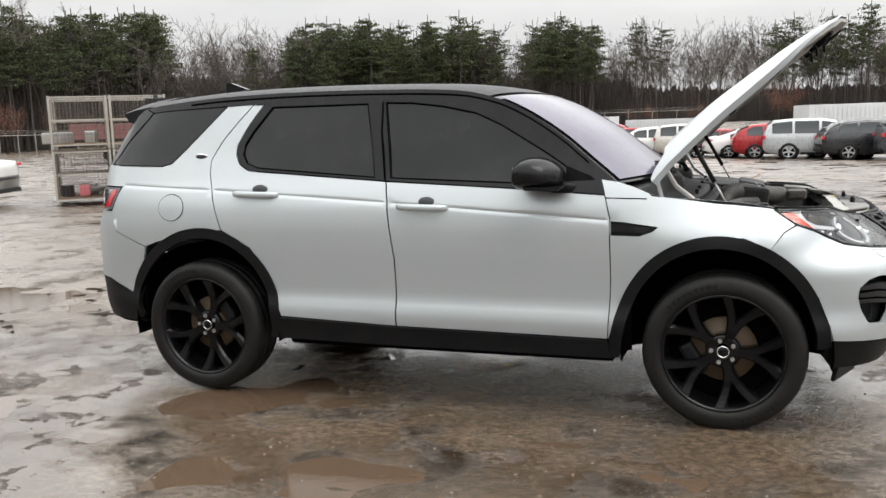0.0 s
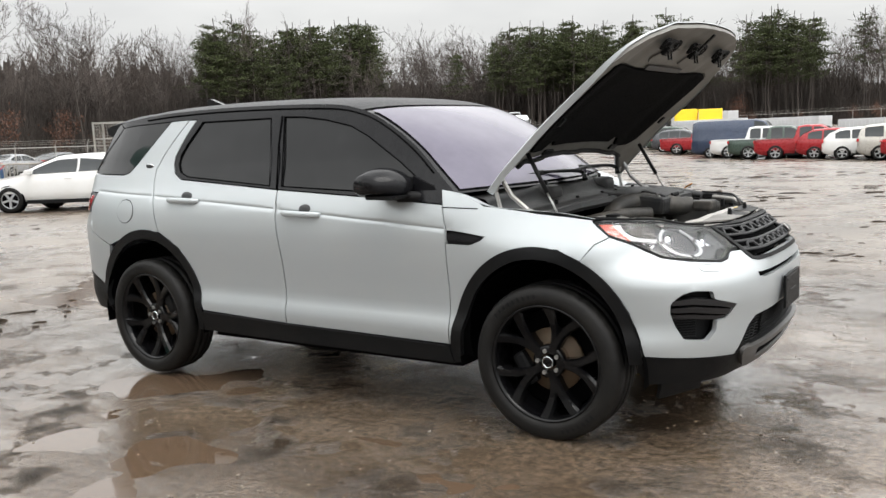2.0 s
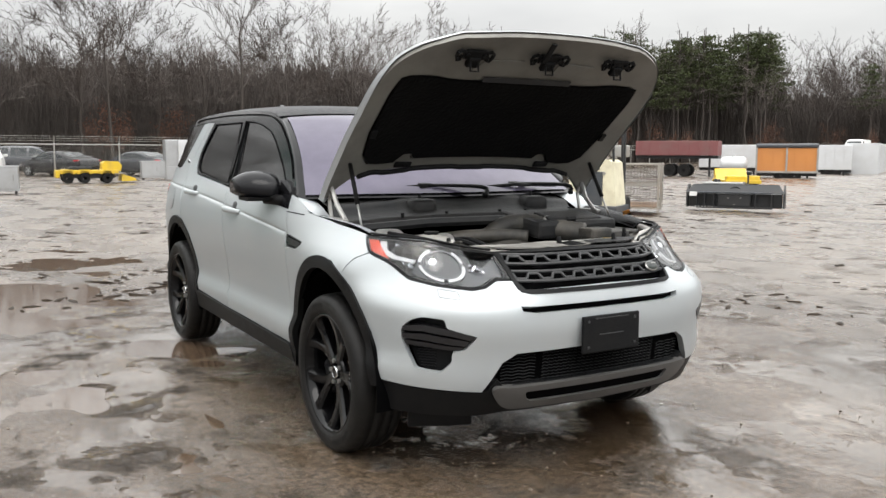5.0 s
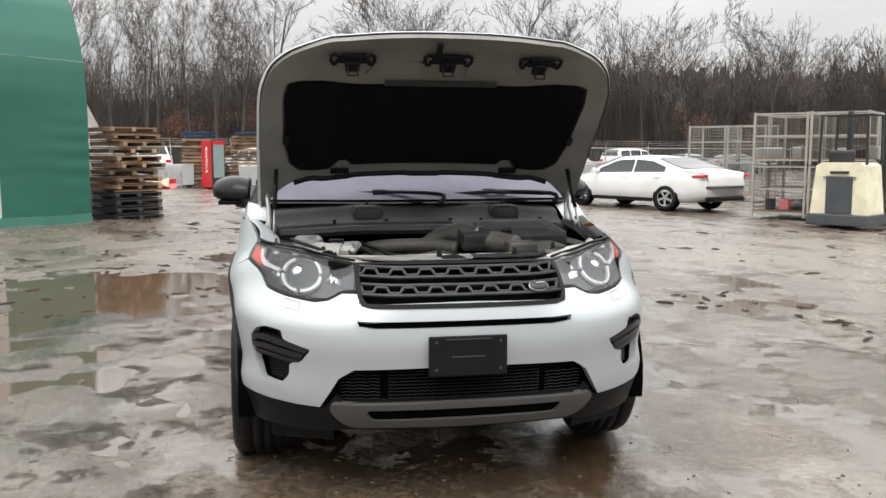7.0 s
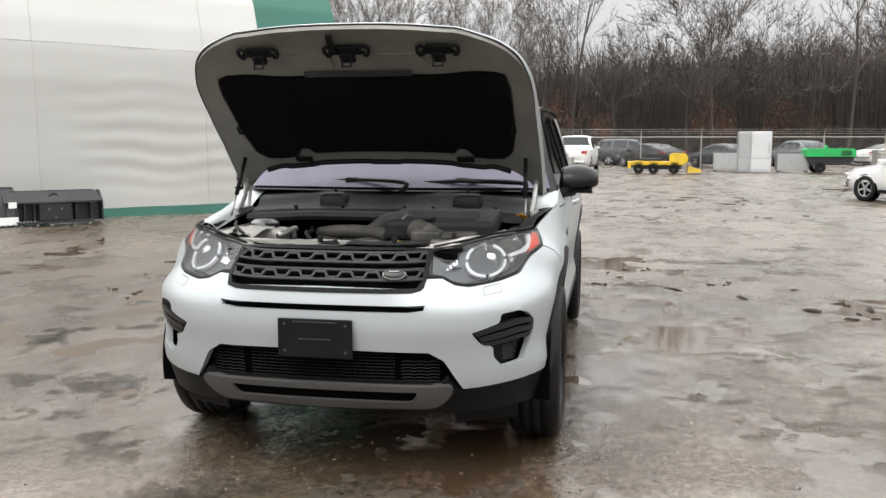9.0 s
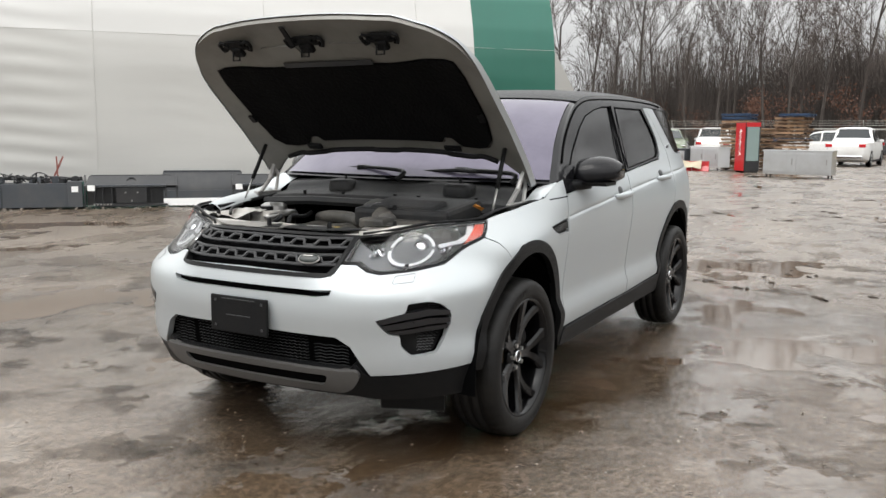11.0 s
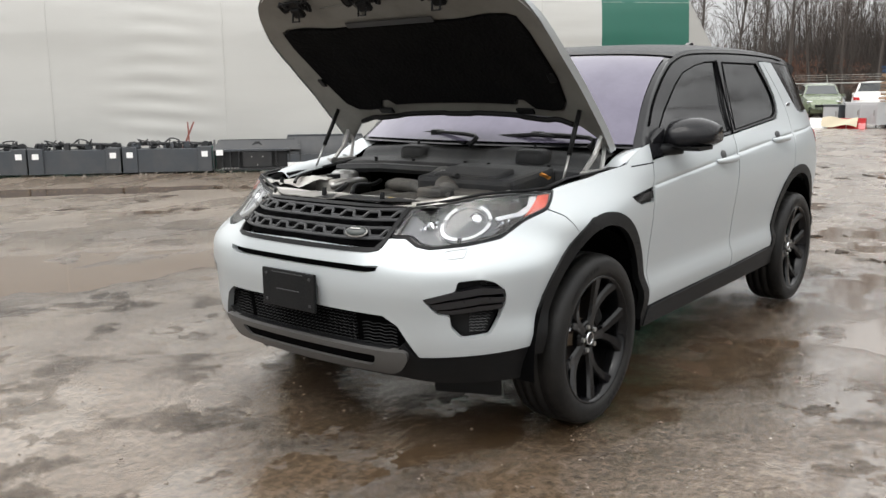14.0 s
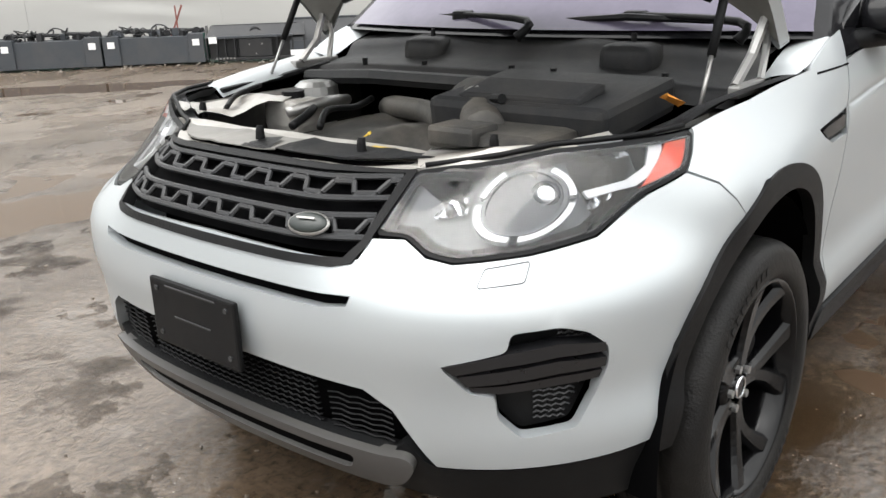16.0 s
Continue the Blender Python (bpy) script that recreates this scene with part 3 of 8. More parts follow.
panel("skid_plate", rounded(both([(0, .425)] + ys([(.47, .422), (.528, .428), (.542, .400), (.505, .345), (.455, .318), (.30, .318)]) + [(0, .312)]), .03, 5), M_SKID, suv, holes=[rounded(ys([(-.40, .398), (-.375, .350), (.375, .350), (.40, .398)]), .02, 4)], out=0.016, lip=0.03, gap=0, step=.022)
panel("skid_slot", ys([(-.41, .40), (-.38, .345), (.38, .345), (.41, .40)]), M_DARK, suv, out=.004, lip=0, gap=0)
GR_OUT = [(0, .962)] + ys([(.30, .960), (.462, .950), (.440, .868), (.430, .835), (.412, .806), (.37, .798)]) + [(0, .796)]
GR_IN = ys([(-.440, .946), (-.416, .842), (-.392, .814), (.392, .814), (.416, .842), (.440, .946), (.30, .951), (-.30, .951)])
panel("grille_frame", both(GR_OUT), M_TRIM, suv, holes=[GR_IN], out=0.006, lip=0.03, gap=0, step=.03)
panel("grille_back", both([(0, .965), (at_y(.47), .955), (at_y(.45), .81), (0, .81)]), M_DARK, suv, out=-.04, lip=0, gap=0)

# roof and windscreen span between the two rails
rail = curve_through(RAIL, 6)


def across(i, v, inset=0.0):
    """A point over the cabin: i along the rail, v from the right rail to the left one."""
    x, z = rail[i]
    e = skin(at_x(x), z, -.002)
    k = i / head
    rise = np.interp(k, [0, .5, 1, 1.25, 2.2, 3], [.005, .010, .022, .039, .058, .057])
    push = np.interp(k, [0, .5, 1, 1.3, 1.8], [.20, .17, .12, .05, 0])
    return Vector((e.x + push * (1 - v * v) - inset, e.y * v, e.z + rise * (1 - abs(v) ** 4.5) - inset))


head = min(range(len(rail)), key=lambda i: abs(rail[i][0] - 1.62))
vs = [math.sin(math.pi / 2 * k / 12) for k in range(-12, 13)]
part("windscreen", grid_mesh(lambda i, v: across(i, v * .955), range(1, head), vs), M_SCREEN, suv, "violet windscreen with the sky's sheen in its colour", True)
part("screen_border", grid_mesh(lambda i, v: across(i, v, .006), range(0, head + 1), vs), M_ROOF, suv, "black windscreen border", True)
part("roof", grid_mesh(across, range(head, len(rail)), vs), M_ROOFTOP, suv, "gloss black roof", True)
spoil = bmesh.new()
SPOIL = [(-.44, 1.582), (-.50, 1.580), (-.60, 1.566), (-.665, 1.548), (-.672, 1.536), (-.640, 1.498), (-.60, 1.488), (-.52, 1.520)]
grid_mesh(lambda k, v: Vector((SPOIL[k][0] + .05 * abs(v) ** 3, .655 * v, SPOIL[k][1] + (.070 - .012 * (k > 3)) * (1 - abs(v) ** 3))), range(len(SPOIL)), vs, spoil)
for v in (-1, 1):
    spoil.faces.new([spoil.verts.new((x + .05, .655 * v, z)) for x, z in SPOIL])
part("roof_spoiler", spoil, M_ROOFTOP, suv, smooth=False)

# bonnet, swung up about its rear hinges
RAISED = radians(41)
HOOD_EDGE = [(.14, 0), (.138, .30), (.130, .52), (.112, .64), (.075, .70), (.02, .765), (.0, .808), (.05, .813), (.30, .810), (.70, .794), (.84, .765), (.94, .712), (1.02, .62), (1.08, .485), (1.115, .32), (1.130, .15), (1.133, 0)]


def hood(u, y, o):
    """The raised bonnet: u runs from its rear corners to its front edge."""
    edge = float(np.interp(u, [0, .12, .4, .8, 1.0, 1.145], [.012, .030, .042, .034, .018, -.012]))
    crown = float(np.interp(u, [0, .2, .5, .9, 1.145], [.085, .085, .075, .040, .008]))
    n = edge + crown * (1 - min(1.0, abs(y) / .85) ** 2.3) + .010 * math.exp(-((abs(y) - (.58 - .08 * u)) / .05) ** 2) - .016 * max(0.0, (abs(y) - .72) / .09) ** 2 + o
    c, s = math.cos(RAISED), math.sin(RAISED)
    return Vector((2.42 + u * c - n * s, y, 1.13 + u * s + n * c))


hood_half = curve_through(HOOD_EDGE, 3)
hood_out = hood_half + [(x, -y) for x, y in hood_half[-2:0:-1]]
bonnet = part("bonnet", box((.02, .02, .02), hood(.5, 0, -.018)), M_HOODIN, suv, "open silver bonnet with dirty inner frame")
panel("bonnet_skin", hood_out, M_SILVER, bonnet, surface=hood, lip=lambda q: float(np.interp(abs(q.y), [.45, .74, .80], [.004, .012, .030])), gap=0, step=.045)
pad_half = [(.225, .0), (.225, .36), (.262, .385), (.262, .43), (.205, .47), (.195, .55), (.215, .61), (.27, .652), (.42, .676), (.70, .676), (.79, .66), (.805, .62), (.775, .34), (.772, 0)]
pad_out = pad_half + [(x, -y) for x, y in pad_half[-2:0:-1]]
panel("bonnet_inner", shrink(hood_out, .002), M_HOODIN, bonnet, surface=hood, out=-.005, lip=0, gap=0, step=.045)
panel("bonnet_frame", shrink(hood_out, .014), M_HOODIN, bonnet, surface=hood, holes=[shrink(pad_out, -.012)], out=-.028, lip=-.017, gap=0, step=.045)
panel("insulation_pad", pad_out, M_PAD, bonnet, surface=hood, out=-.037, lip=-.016, gap=0, step=.06, label="black felt insulation pad")
recess = [(.845, .10), (.835, .30), (.86, .34), (.93, .30), (.94, .10)]
for sd in (1, -1):
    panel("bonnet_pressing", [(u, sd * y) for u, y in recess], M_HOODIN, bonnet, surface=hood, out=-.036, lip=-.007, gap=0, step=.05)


def hood_turn(u, y, o):
    return Matrix.Translation(hood(u, y, o)) @ Matrix.Rotation(-RAISED, 4, "Y")


for y0, w in ((0, .19), (.40, .17), (-.40, .17)):
    b = bmesh.new()
    m = hood_turn(.985, y0, -.050)
    add_box(b, (0, 0, 0), (.050, w * .62, .016), m, .008)
    add_box(b, (-.034, 0, -.008), (.050, w * .36, .024), m, .008)
    add_tube(b, [m @ Vector(q) for q in ((-.02, -.02, -.01), (-.05, -.02, -.048), (-.05, .02, -.048), (-.02, .02, -.01))], .005, 6)
    for e in (-1, 1):
        ear = [(-.016, .30), (.016, .34), (.022, .44), (.012, .52), (-.010, .52), (-.030, .46), (-.026, .40), (-.010, .40)]
        add_tube(b, [m @ Vector((u_, e * w * v_, -.004)) for u_, v_ in ear + ear[:1]], .009, 6)
        add_tube(b, [m @ Vector((.004, e * w * .24, -.004)), m @ Vector((.004, e * w * .24, -.018))], .010, 8)
    part("bonnet_latch", b, M_TRIM, bonnet)
part("grey_strip", box((.030, .50, .006), (0, 0, 0), .002, hood_turn(.800, 0, -.040)), M_GREYPL, bonnet)
part("latch_lever", box((.11, .026, .010), (.03, 0, 0), .003, hood_turn(1.01, -.05, -.070)), M_TRIM, bonnet)
for sd in (1, -1):
    part("pad_tab", box((.035, .09, .012), (0, 0, 0), .004, hood_turn(.205, sd * .42, -.054)), M_TRIM, bonnet)
    part("pad_tab", box((.05, .03, .012), (0, 0, 0), .004, hood_turn(.45, sd * .675, -.052)), M_TRIM, bonnet)
    top, foot = Vector((2.590, sd * .722, 1.305)), Vector((2.748, sd * .738, 1.020))
    mid = top.lerp(foot, .64)
    rod = part("gas_strut", tube([mid, top], .0105, 10), M_TRIM, suv, smooth=True)
    part("strut_rod", tube([foot, mid], .0050, 8), M_STEEL, rod, smooth=True)
    hinge = bmesh.new()
    add_tube(hinge, [(2.60, sd * .755, 1.045), (2.52, sd * .76, 1.11), (2.47, sd * .77, 1.20)], .012, 6)
    add_tube(hinge, [(2.46, sd * .765, 1.05), (2.44, sd * .765, 1.13), (2.46, sd * .77, 1.20)], .010, 6)
    add_box(hinge, (2.53, sd * .765, 1.035), (.20, .03, .03), None, .006)
    part("bonnet_hinge", hinge, M_STEEL, suv)
edge_seal = bmesh.new()
add_tube(edge_seal, [hood(np.interp(abs(y), [0, .3, .52, .64], [.14, .138, .13, .115]) + .012, y, -.036 - .006 * (math.cos(14 * y) > .4)) for y in np.linspace(-.64, .64, 41)], .013, 8)
part("bonnet_seal", edge_seal, M_TRIM, bonnet, smooth=True)

# wheels
def wheel_at(x, y, side, turn):
    w = part("wheel", lathe([(.040, .06), (.068, .062), (.078, .055), (.080, .03), (.05, .0)], 32), M_RIM, suv, smooth=True)
    w.matrix_basis = Matrix.Translation((x, y, .362)) @ Matrix.Rotation(0 if side > 0 else math.pi, 4, "Z") @ Matrix.Rotation(radians(turn), 4, "Y")
    pro = [(.250, -.10), (.29, -.114), (.33, -.116), (.350, -.104), (.3585, -.085), (.360, -.068), (.353, -.066), (.353, -.058), (.361, -.056), (.362, -.022), (.354, -.020), (.354, -.010), (.362, -.008), (.362, .026), (.354, .028), (.354, .038), (.361, .040), (.360, .070), (.3575, .086), (.349, .104), (.330, .116), (.300, .119), (.285, .116), (.273, .108), (.268, .098)]
    t = bmesh.new()
    n = 160
    rings = [[t.verts.new(((r - (.0028 if k % 4 == 0 and r > .352 and abs(a) > .042 else 0)) * math.cos(2 * math.pi * k / n), a, (r - (.0028 if k % 4 == 0 and r > .352 and abs(a) > .042 else 0)) * math.sin(2 * math.pi * k / n))) for k in range(n)] for r, a in pro]
    for r0, r1 in zip(rings, rings[1:]):
        for k in range(n):
            t.faces.new((r0[k], r0[(k + 1) % n], r1[(k + 1) % n], r1[k]))
    tyre = part("tyre", t, M_TYRE, w, "worn wet black tyre", True)
    for base, count in ((radians(15), 9), (radians(195), 7)):
        for k in range(count):
            a = base - k * radians(5.2)
            g = box((.013, .0012, .020), (0, 0, 0), 0, Matrix.Rotation(a, 4, "Y") @ Matrix.Translation((0, .1195, .312)))
            part("sidewall_mark", g, M_TRIM, tyre)
    part("rim", lathe([(.274, .100), (.270, .109), (.263, .108), (.257, .096), (.250, .082), (.244, .04), (.236, -.09), (.10, -.095), (.09, -.06)], 64), M_RIM, w, smooth=True)
    for k in range(5):
        for sgn in (-1, 1):
            b = bmesh.new()
            rows = []
            for u in np.linspace(0, 1, 12):
                r = .045 + .217 * u
                a = 2 * math.pi * k / 5 + sgn * radians(np.interp(r, [.045, .09, .117, .15, .174, .22, .262], [5, 4.0, 4.6, 7.4, 9.9, 14.6, 18.4]))
                wid, y = np.interp(r, [.045, .09, .15, .20, .262], [.0190, .0190, .0215, .0240, .0310]), .060 + .034 * u - .012 * math.sin(math.pi * u)
                c, s = math.cos(a), math.sin(a)
                rows.append([b.verts.new((r * c - p * s, q, r * s + p * c)) for p, q in ((-wid, y - .055), (-wid, y - .008), (-wid * .62, y + .004), (wid * .62, y + .004), (wid, y - .008), (wid, y - .055))])
            for r0, r1 in zip(rows, rows[1:]):
                for j in range(6):
                    b.faces.new((r0[j], r0[(j + 1) % 6], r1[(j + 1) % 6], r1[j]))
            part("spoke", b, M_RIM, w)
        a = 2 * math.pi * k / 5 + radians(36)
        part("lug_nut", tube([(.052 * math.cos(a), .045, .052 * math.sin(a)), (.052 * math.cos(a), .072, .052 * math.sin(a))], .0105, 6), M_STEEL, w)
    cap = part("centre_cap", lathe([(0.0005, .070), (.022, .070), (.027, .066), (.029, .055)], 24), M_RIM, w, smooth=True)
    part("cap_ring", lathe([(.023, .0705), (.025, .073), (.028, .071), (.0285, .066)], 24), M_CHROME, cap, smooth=True)
    part("brake_disc", lathe([(.030, .035), (.078, .034), (.082, .014), (.086, .010), (.148, .010), (.150, .002), (.148, -.012), (.084, -.012)], 48), M_DISC, w, "rust-filmed brake disc", True)
    part("brake_caliper", box((.07, .09, .16), (.135 if side * (1 if x > 1 else -1) < 0 else -.135, .0, .03), .02), M_TRIM, w)
    part("dust_shield", lathe([(.150, -.018), (.232, -.024), (.232, -.05), (.02, -.05)], 32), M_DARK, w)
    return w


for x, turn in ((0.0, 31), (2.741, 33)):
    for side in (1, -1):
        wheel_at(x, side * .808, side, turn)
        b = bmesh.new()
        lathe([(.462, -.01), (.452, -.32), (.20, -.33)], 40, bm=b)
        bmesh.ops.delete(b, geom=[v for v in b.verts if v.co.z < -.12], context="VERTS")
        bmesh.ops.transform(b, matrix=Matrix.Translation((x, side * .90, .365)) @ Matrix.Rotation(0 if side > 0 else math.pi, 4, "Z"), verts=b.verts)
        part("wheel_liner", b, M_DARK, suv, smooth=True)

# near-black inner shell closes the cabin and floor, standing for the shade behind the panels
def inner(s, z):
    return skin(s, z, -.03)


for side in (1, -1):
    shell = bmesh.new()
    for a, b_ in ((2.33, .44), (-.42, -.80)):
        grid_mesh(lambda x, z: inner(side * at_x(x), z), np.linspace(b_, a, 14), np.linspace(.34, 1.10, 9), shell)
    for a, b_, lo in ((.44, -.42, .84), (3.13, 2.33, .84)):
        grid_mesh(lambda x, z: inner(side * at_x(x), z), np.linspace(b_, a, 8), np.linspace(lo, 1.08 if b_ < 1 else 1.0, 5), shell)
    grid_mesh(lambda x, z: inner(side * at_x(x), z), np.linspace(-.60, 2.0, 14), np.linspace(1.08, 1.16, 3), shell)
    part("inner_shell", shell, M_DARK, suv, "near-black inner shell standing for shade behind the panels")
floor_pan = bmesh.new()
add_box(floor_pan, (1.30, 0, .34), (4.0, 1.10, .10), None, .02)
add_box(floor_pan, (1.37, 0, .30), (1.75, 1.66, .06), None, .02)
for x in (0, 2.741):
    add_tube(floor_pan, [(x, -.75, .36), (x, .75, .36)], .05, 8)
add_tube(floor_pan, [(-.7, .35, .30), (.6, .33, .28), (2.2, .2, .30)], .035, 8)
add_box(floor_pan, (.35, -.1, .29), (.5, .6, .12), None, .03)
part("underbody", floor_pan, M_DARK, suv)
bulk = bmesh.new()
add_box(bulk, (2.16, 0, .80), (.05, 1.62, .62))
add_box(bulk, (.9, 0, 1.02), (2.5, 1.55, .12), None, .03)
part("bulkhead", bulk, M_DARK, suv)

# door mirrors, handles, badges
for side in (1, -1):
    b = bmesh.new()
    rows = []
    shell = curve_through([(-.088, -.060), (-.092, .030), (-.072, .074), (-.020, .088), (.045, .074), (.096, .036), (.112, -.010), (.098, -.048), (.030, -.062)], 4, True)
    for u in np.linspace(0, 1, 11):
        k = math.sin(math.pi * min(1, .24 + .69 * u)) ** .5
        rows.append([b.verts.new((1.938 - .05 * u + dx * (k if dx > 0 else .45 + .55 * k), side * (.862 + .205 * u), 1.172 + .008 * u + dz * k)) for dx, dz in shell])
    for r0, r1 in zip(rows, rows[1:]):
        for j in range(len(shell)):
            b.faces.new((r0[j], r0[(j + 1) % len(shell)], r1[(j + 1) % len(shell)], r1[j]))
    b.faces.new(rows[0])
    b.faces.new(rows[-1][::-1])
    mirror = part("door_mirror", b, M_ROOF, suv, "gloss black door mirror", True)
    part("mirror_base", tube([(2.12, side * .80, 1.125), (2.06, side * .855, 1.112), (1.98, side * .93, 1.122)], [.040, .028, .030], 10), M_TRIM, mirror, smooth=True)
    part("mirror_skirt", prism([(1.862, 1.128), (1.868, 1.112), (2.02, 1.110), (2.045, 1.128)], side * .90, side * 1.035), M_TRIM, mirror)
    part("mirror_glass", box((.004, .12, .085), (0, 0, 0), .002, Matrix.Translation((1.826, side * .955, 1.174)) @ Matrix.Rotation(side * radians(13.7), 4, "Z")), M_CHROME, mirror)
    part("mirror_sail", prism([(2.03, 1.118), (2.215, 1.088), (2.15, 1.165), (2.03, 1.215)], side * .862, side * .80), M_ROOF, mirror)
    for x0, zc in ((.372, 1.092), (1.318, 1.025)):
        cup = bmesh.new()
        bmesh.ops.create_uvsphere(cup, u_segments=20, v_segments=12, radius=1)
        p = skin(at_x(x0 + .02), zc + .012)
        bmesh.ops.transform(cup, matrix=Matrix.Translation((p.x, side * (p.y - .010), p.z)) @ Matrix.Diagonal((.054, .014, .038, 1)), verts=cup.verts)
        handle = part("door_handle", cup, M_GREYPL, suv, smooth=True)
        hb = bmesh.new()
        rows = []
        for u in np.linspace(-1, 1, 13):
            xx = x0 + .134 * u
            yy = skin(at_x(xx), zc).y + .006 + .026 * (1 - u ** 4)
            r = .017 * (1 - .35 * u ** 6)
            rows.append([hb.verts.new((xx, side * (yy + .7 * r * math.cos(t)), zc - .004 * u + r * math.sin(t))) for t in np.linspace(0, 2 * math.pi, 12, endpoint=False)])
        for r0, r1 in zip(rows, rows[1:]):
            for j in range(12):
                hb.faces.new((r0[j], r0[(j + 1) % 12], r1[(j + 1) % 12], r1[j]))
        hb.faces.new(rows[0])
        hb.faces.new(rows[-1][::-1])
        part("pull_bar", hb, M_SILVER, handle, "silver pull handle", True)
    p = skin(at_x(-.006), 1.292)
    g = bmesh.new()
    bmesh.ops.create_uvsphere(g, u_segments=20, v_segments=10, radius=1)
    bmesh.ops.transform(g, matrix=Matrix.Translation((p.x, side * (p.y - .001), p.z)) @ Matrix.Rotation(-side * radians(20), 4, "X") @ Matrix.Diagonal((.040, .006, .021, 1)), verts=g.verts)
    badge = part("side_badge", g, M_CHROME, suv, "small oval chrome badge", True)
    g = bmesh.new()
    bmesh.ops.create_uvsphere(g, u_segments=20, v_segments=10, radius=1)
    bmesh.ops.transform(g, matrix=Matrix.Translation((p.x, side * (p.y + .001), p.z)) @ Matrix.Rotation(-side * radians(20), 4, "X") @ Matrix.Diagonal((.034, .0062, .016, 1)), verts=g.verts)
    part("badge_field", g, M_GREYPL, badge, smooth=True)
fuel = [(at_x(-.160 + .083 * math.cos(t)), 1.022 + .070 * math.sin(t)) for t in np.linspace(0, 2 * math.pi, 28, endpoint=False)]
panel("fuel_flap", fuel, M_SILVER, suv, side=-1, out=.0035, lip=.006, gap=0, step=.03)
panel("fuel_flap_gap", shrink(fuel, -.004), M_DARK, suv, side=-1, out=.0012, lip=0, gap=0, step=.03)

# front lamps
for side in (1, -1):
    lamp = panel("headlamp", LAMP, M_LAMPIN, suv, side=side, out=-.062, lip=0, gap=0, label="headlamp with a broken white light ring")
    lens = panel("lens", shrink(LAMP, .004), M_LENS, lamp, side=side, out=-.002, lip=0, gap=0, step=.03, label="clear headlamp lens")
    lens.visible_shadow = False
    panel("rim", shrink(LAMP, -.003), M_TRIM, lamp, holes=[shrink(LAMP, .007)], side=side, out=-.004, lip=.062, gap=0, step=.03)
    panel("side_reflector", rounded([(1.236, .994), (1.302, .995), (1.226, .945), (1.122, .916), (1.170, .950)], .006), M_AMBER, lamp, side=side, out=-.012, lip=.02, gap=0, step=.02, label="red-orange side reflector")

    def ring_at(a, k):
        return (.806 + k * (.144 * math.cos(a) + .038 * math.sin(a)), .900 + k * (.006 * math.cos(a) + .060 * math.sin(a)))

    def arc(a0, a1, k0, k1, n=14):
        return [ring_at(radians(a), k1) for a in np.linspace(a0, a1, n)] + [ring_at(radians(a), k0) for a in np.linspace(a1, a0, n)]

    for a0, a1 in ((126, 170), (182, 262), (272, 352), (4, 60)):
        panel("light_ring", arc(a0, a1, .89, 1.03), M_WHITEPL, lamp, side=side, out=-.022, lip=.014, gap=0, step=.012)
    panel("ring_shroud", arc(0, 359.9, .80, .90, 40), M_LAMPIN, lamp, side=side, out=-.030, lip=.02, gap=0, step=.02)
    panel("bowl", [ring_at(a, .82) for a in np.linspace(0, 6.2, 32)], M_LAMPBOWL, lamp, side=side, out=-.042, lip=0, gap=0, step=.02)
    c, n = skin(side * .872, .905, -.046), skin_normal(side * .86, .903)
    n = (n + Vector((.5, 0, -.1))).normalized()
    eye = bmesh.new()
    bmesh.ops.create_uvsphere(eye, u_segments=24, v_segments=12, radius=.034)
    bmesh.ops.transform(eye, matrix=Matrix.Translation(c - .012 * n) @ n.to_track_quat("Z", "X").to_matrix().to_4x4() @ Matrix.Diagonal((1, 1, .7, 1)), verts=eye.verts)
    part("projector", eye, M_LAMPREF, lamp, smooth=True)
    panel("light_guide", [(.975, .916), (1.10, .929), (1.158, .952), (1.196, .994), (1.232, .995), (1.192, .948), (1.118, .917), (.985, .904)], M_WHITEPL, lamp, side=side, out=-.020, lip=.012, gap=0, step=.015)
    # faceted bright reflectors beside and above the ring
    for pts, sl in (([(.535, .862), (.628, .872), (.632, .930), (.600, .930)], 1), ([(1.045, .960), (1.150, .968), (1.172, .990), (1.075, .986)], 2), ([(.992, .878), (1.040, .889), (1.112, .916), (.990, .898)], 3)):
        co_, tr_ = fill(pts, [], .011)
        fac = bmesh.new()
        fr_ = random.Random(7 * sl)
        vs_ = [fac.verts.new(skin(side * p[0], p[1], -.040 + fr_.uniform(-.010, .010))) for p in co_]
        for t_ in tr_:
            fac.faces.new([vs_[i] for i in t_])
        part("reflector", fac, M_LAMPREF, lamp)
    # fog lamp blades
    panel("vent_blade", [(.617, .638), (.742, .668), (.84, .682), (.935, .672), (.938, .655), (.84, .656), (.72, .640), (.64, .622)], M_SATIN, suv, side=side, out=.002, lip=.034, gap=0, step=.02)
    panel("vent_blade", [(.646, .618), (.72, .630), (.84, .646), (.940, .640), (.938, .622), (.84, .620), (.72, .604), (.662, .598)], M_SATIN, suv, side=side, out=.000, lip=.034, gap=0, step=.02)
    panel("vent_blade", [(.668, .594), (.72, .596), (.84, .610), (.936, .612), (.930, .596), (.84, .592), (.725, .580), (.672, .584)], M_SATIN, suv, side=side, out=-.006, lip=.034, gap=0, step=.02)
    mesh_grid = bmesh.new()
    for k in range(8):
        add_tube(mesh_grid, [skin(side * q, .505 + .011 * k + .004 * (i % 2), -.046) for i, q in enumerate(np.linspace(.80, .80 + .012 * min(9, 6 + k // 2), 9))], .0022, 4)
    part("vent_mesh", mesh_grid, M_SATIN, suv)
    mesh_grid = bmesh.new()
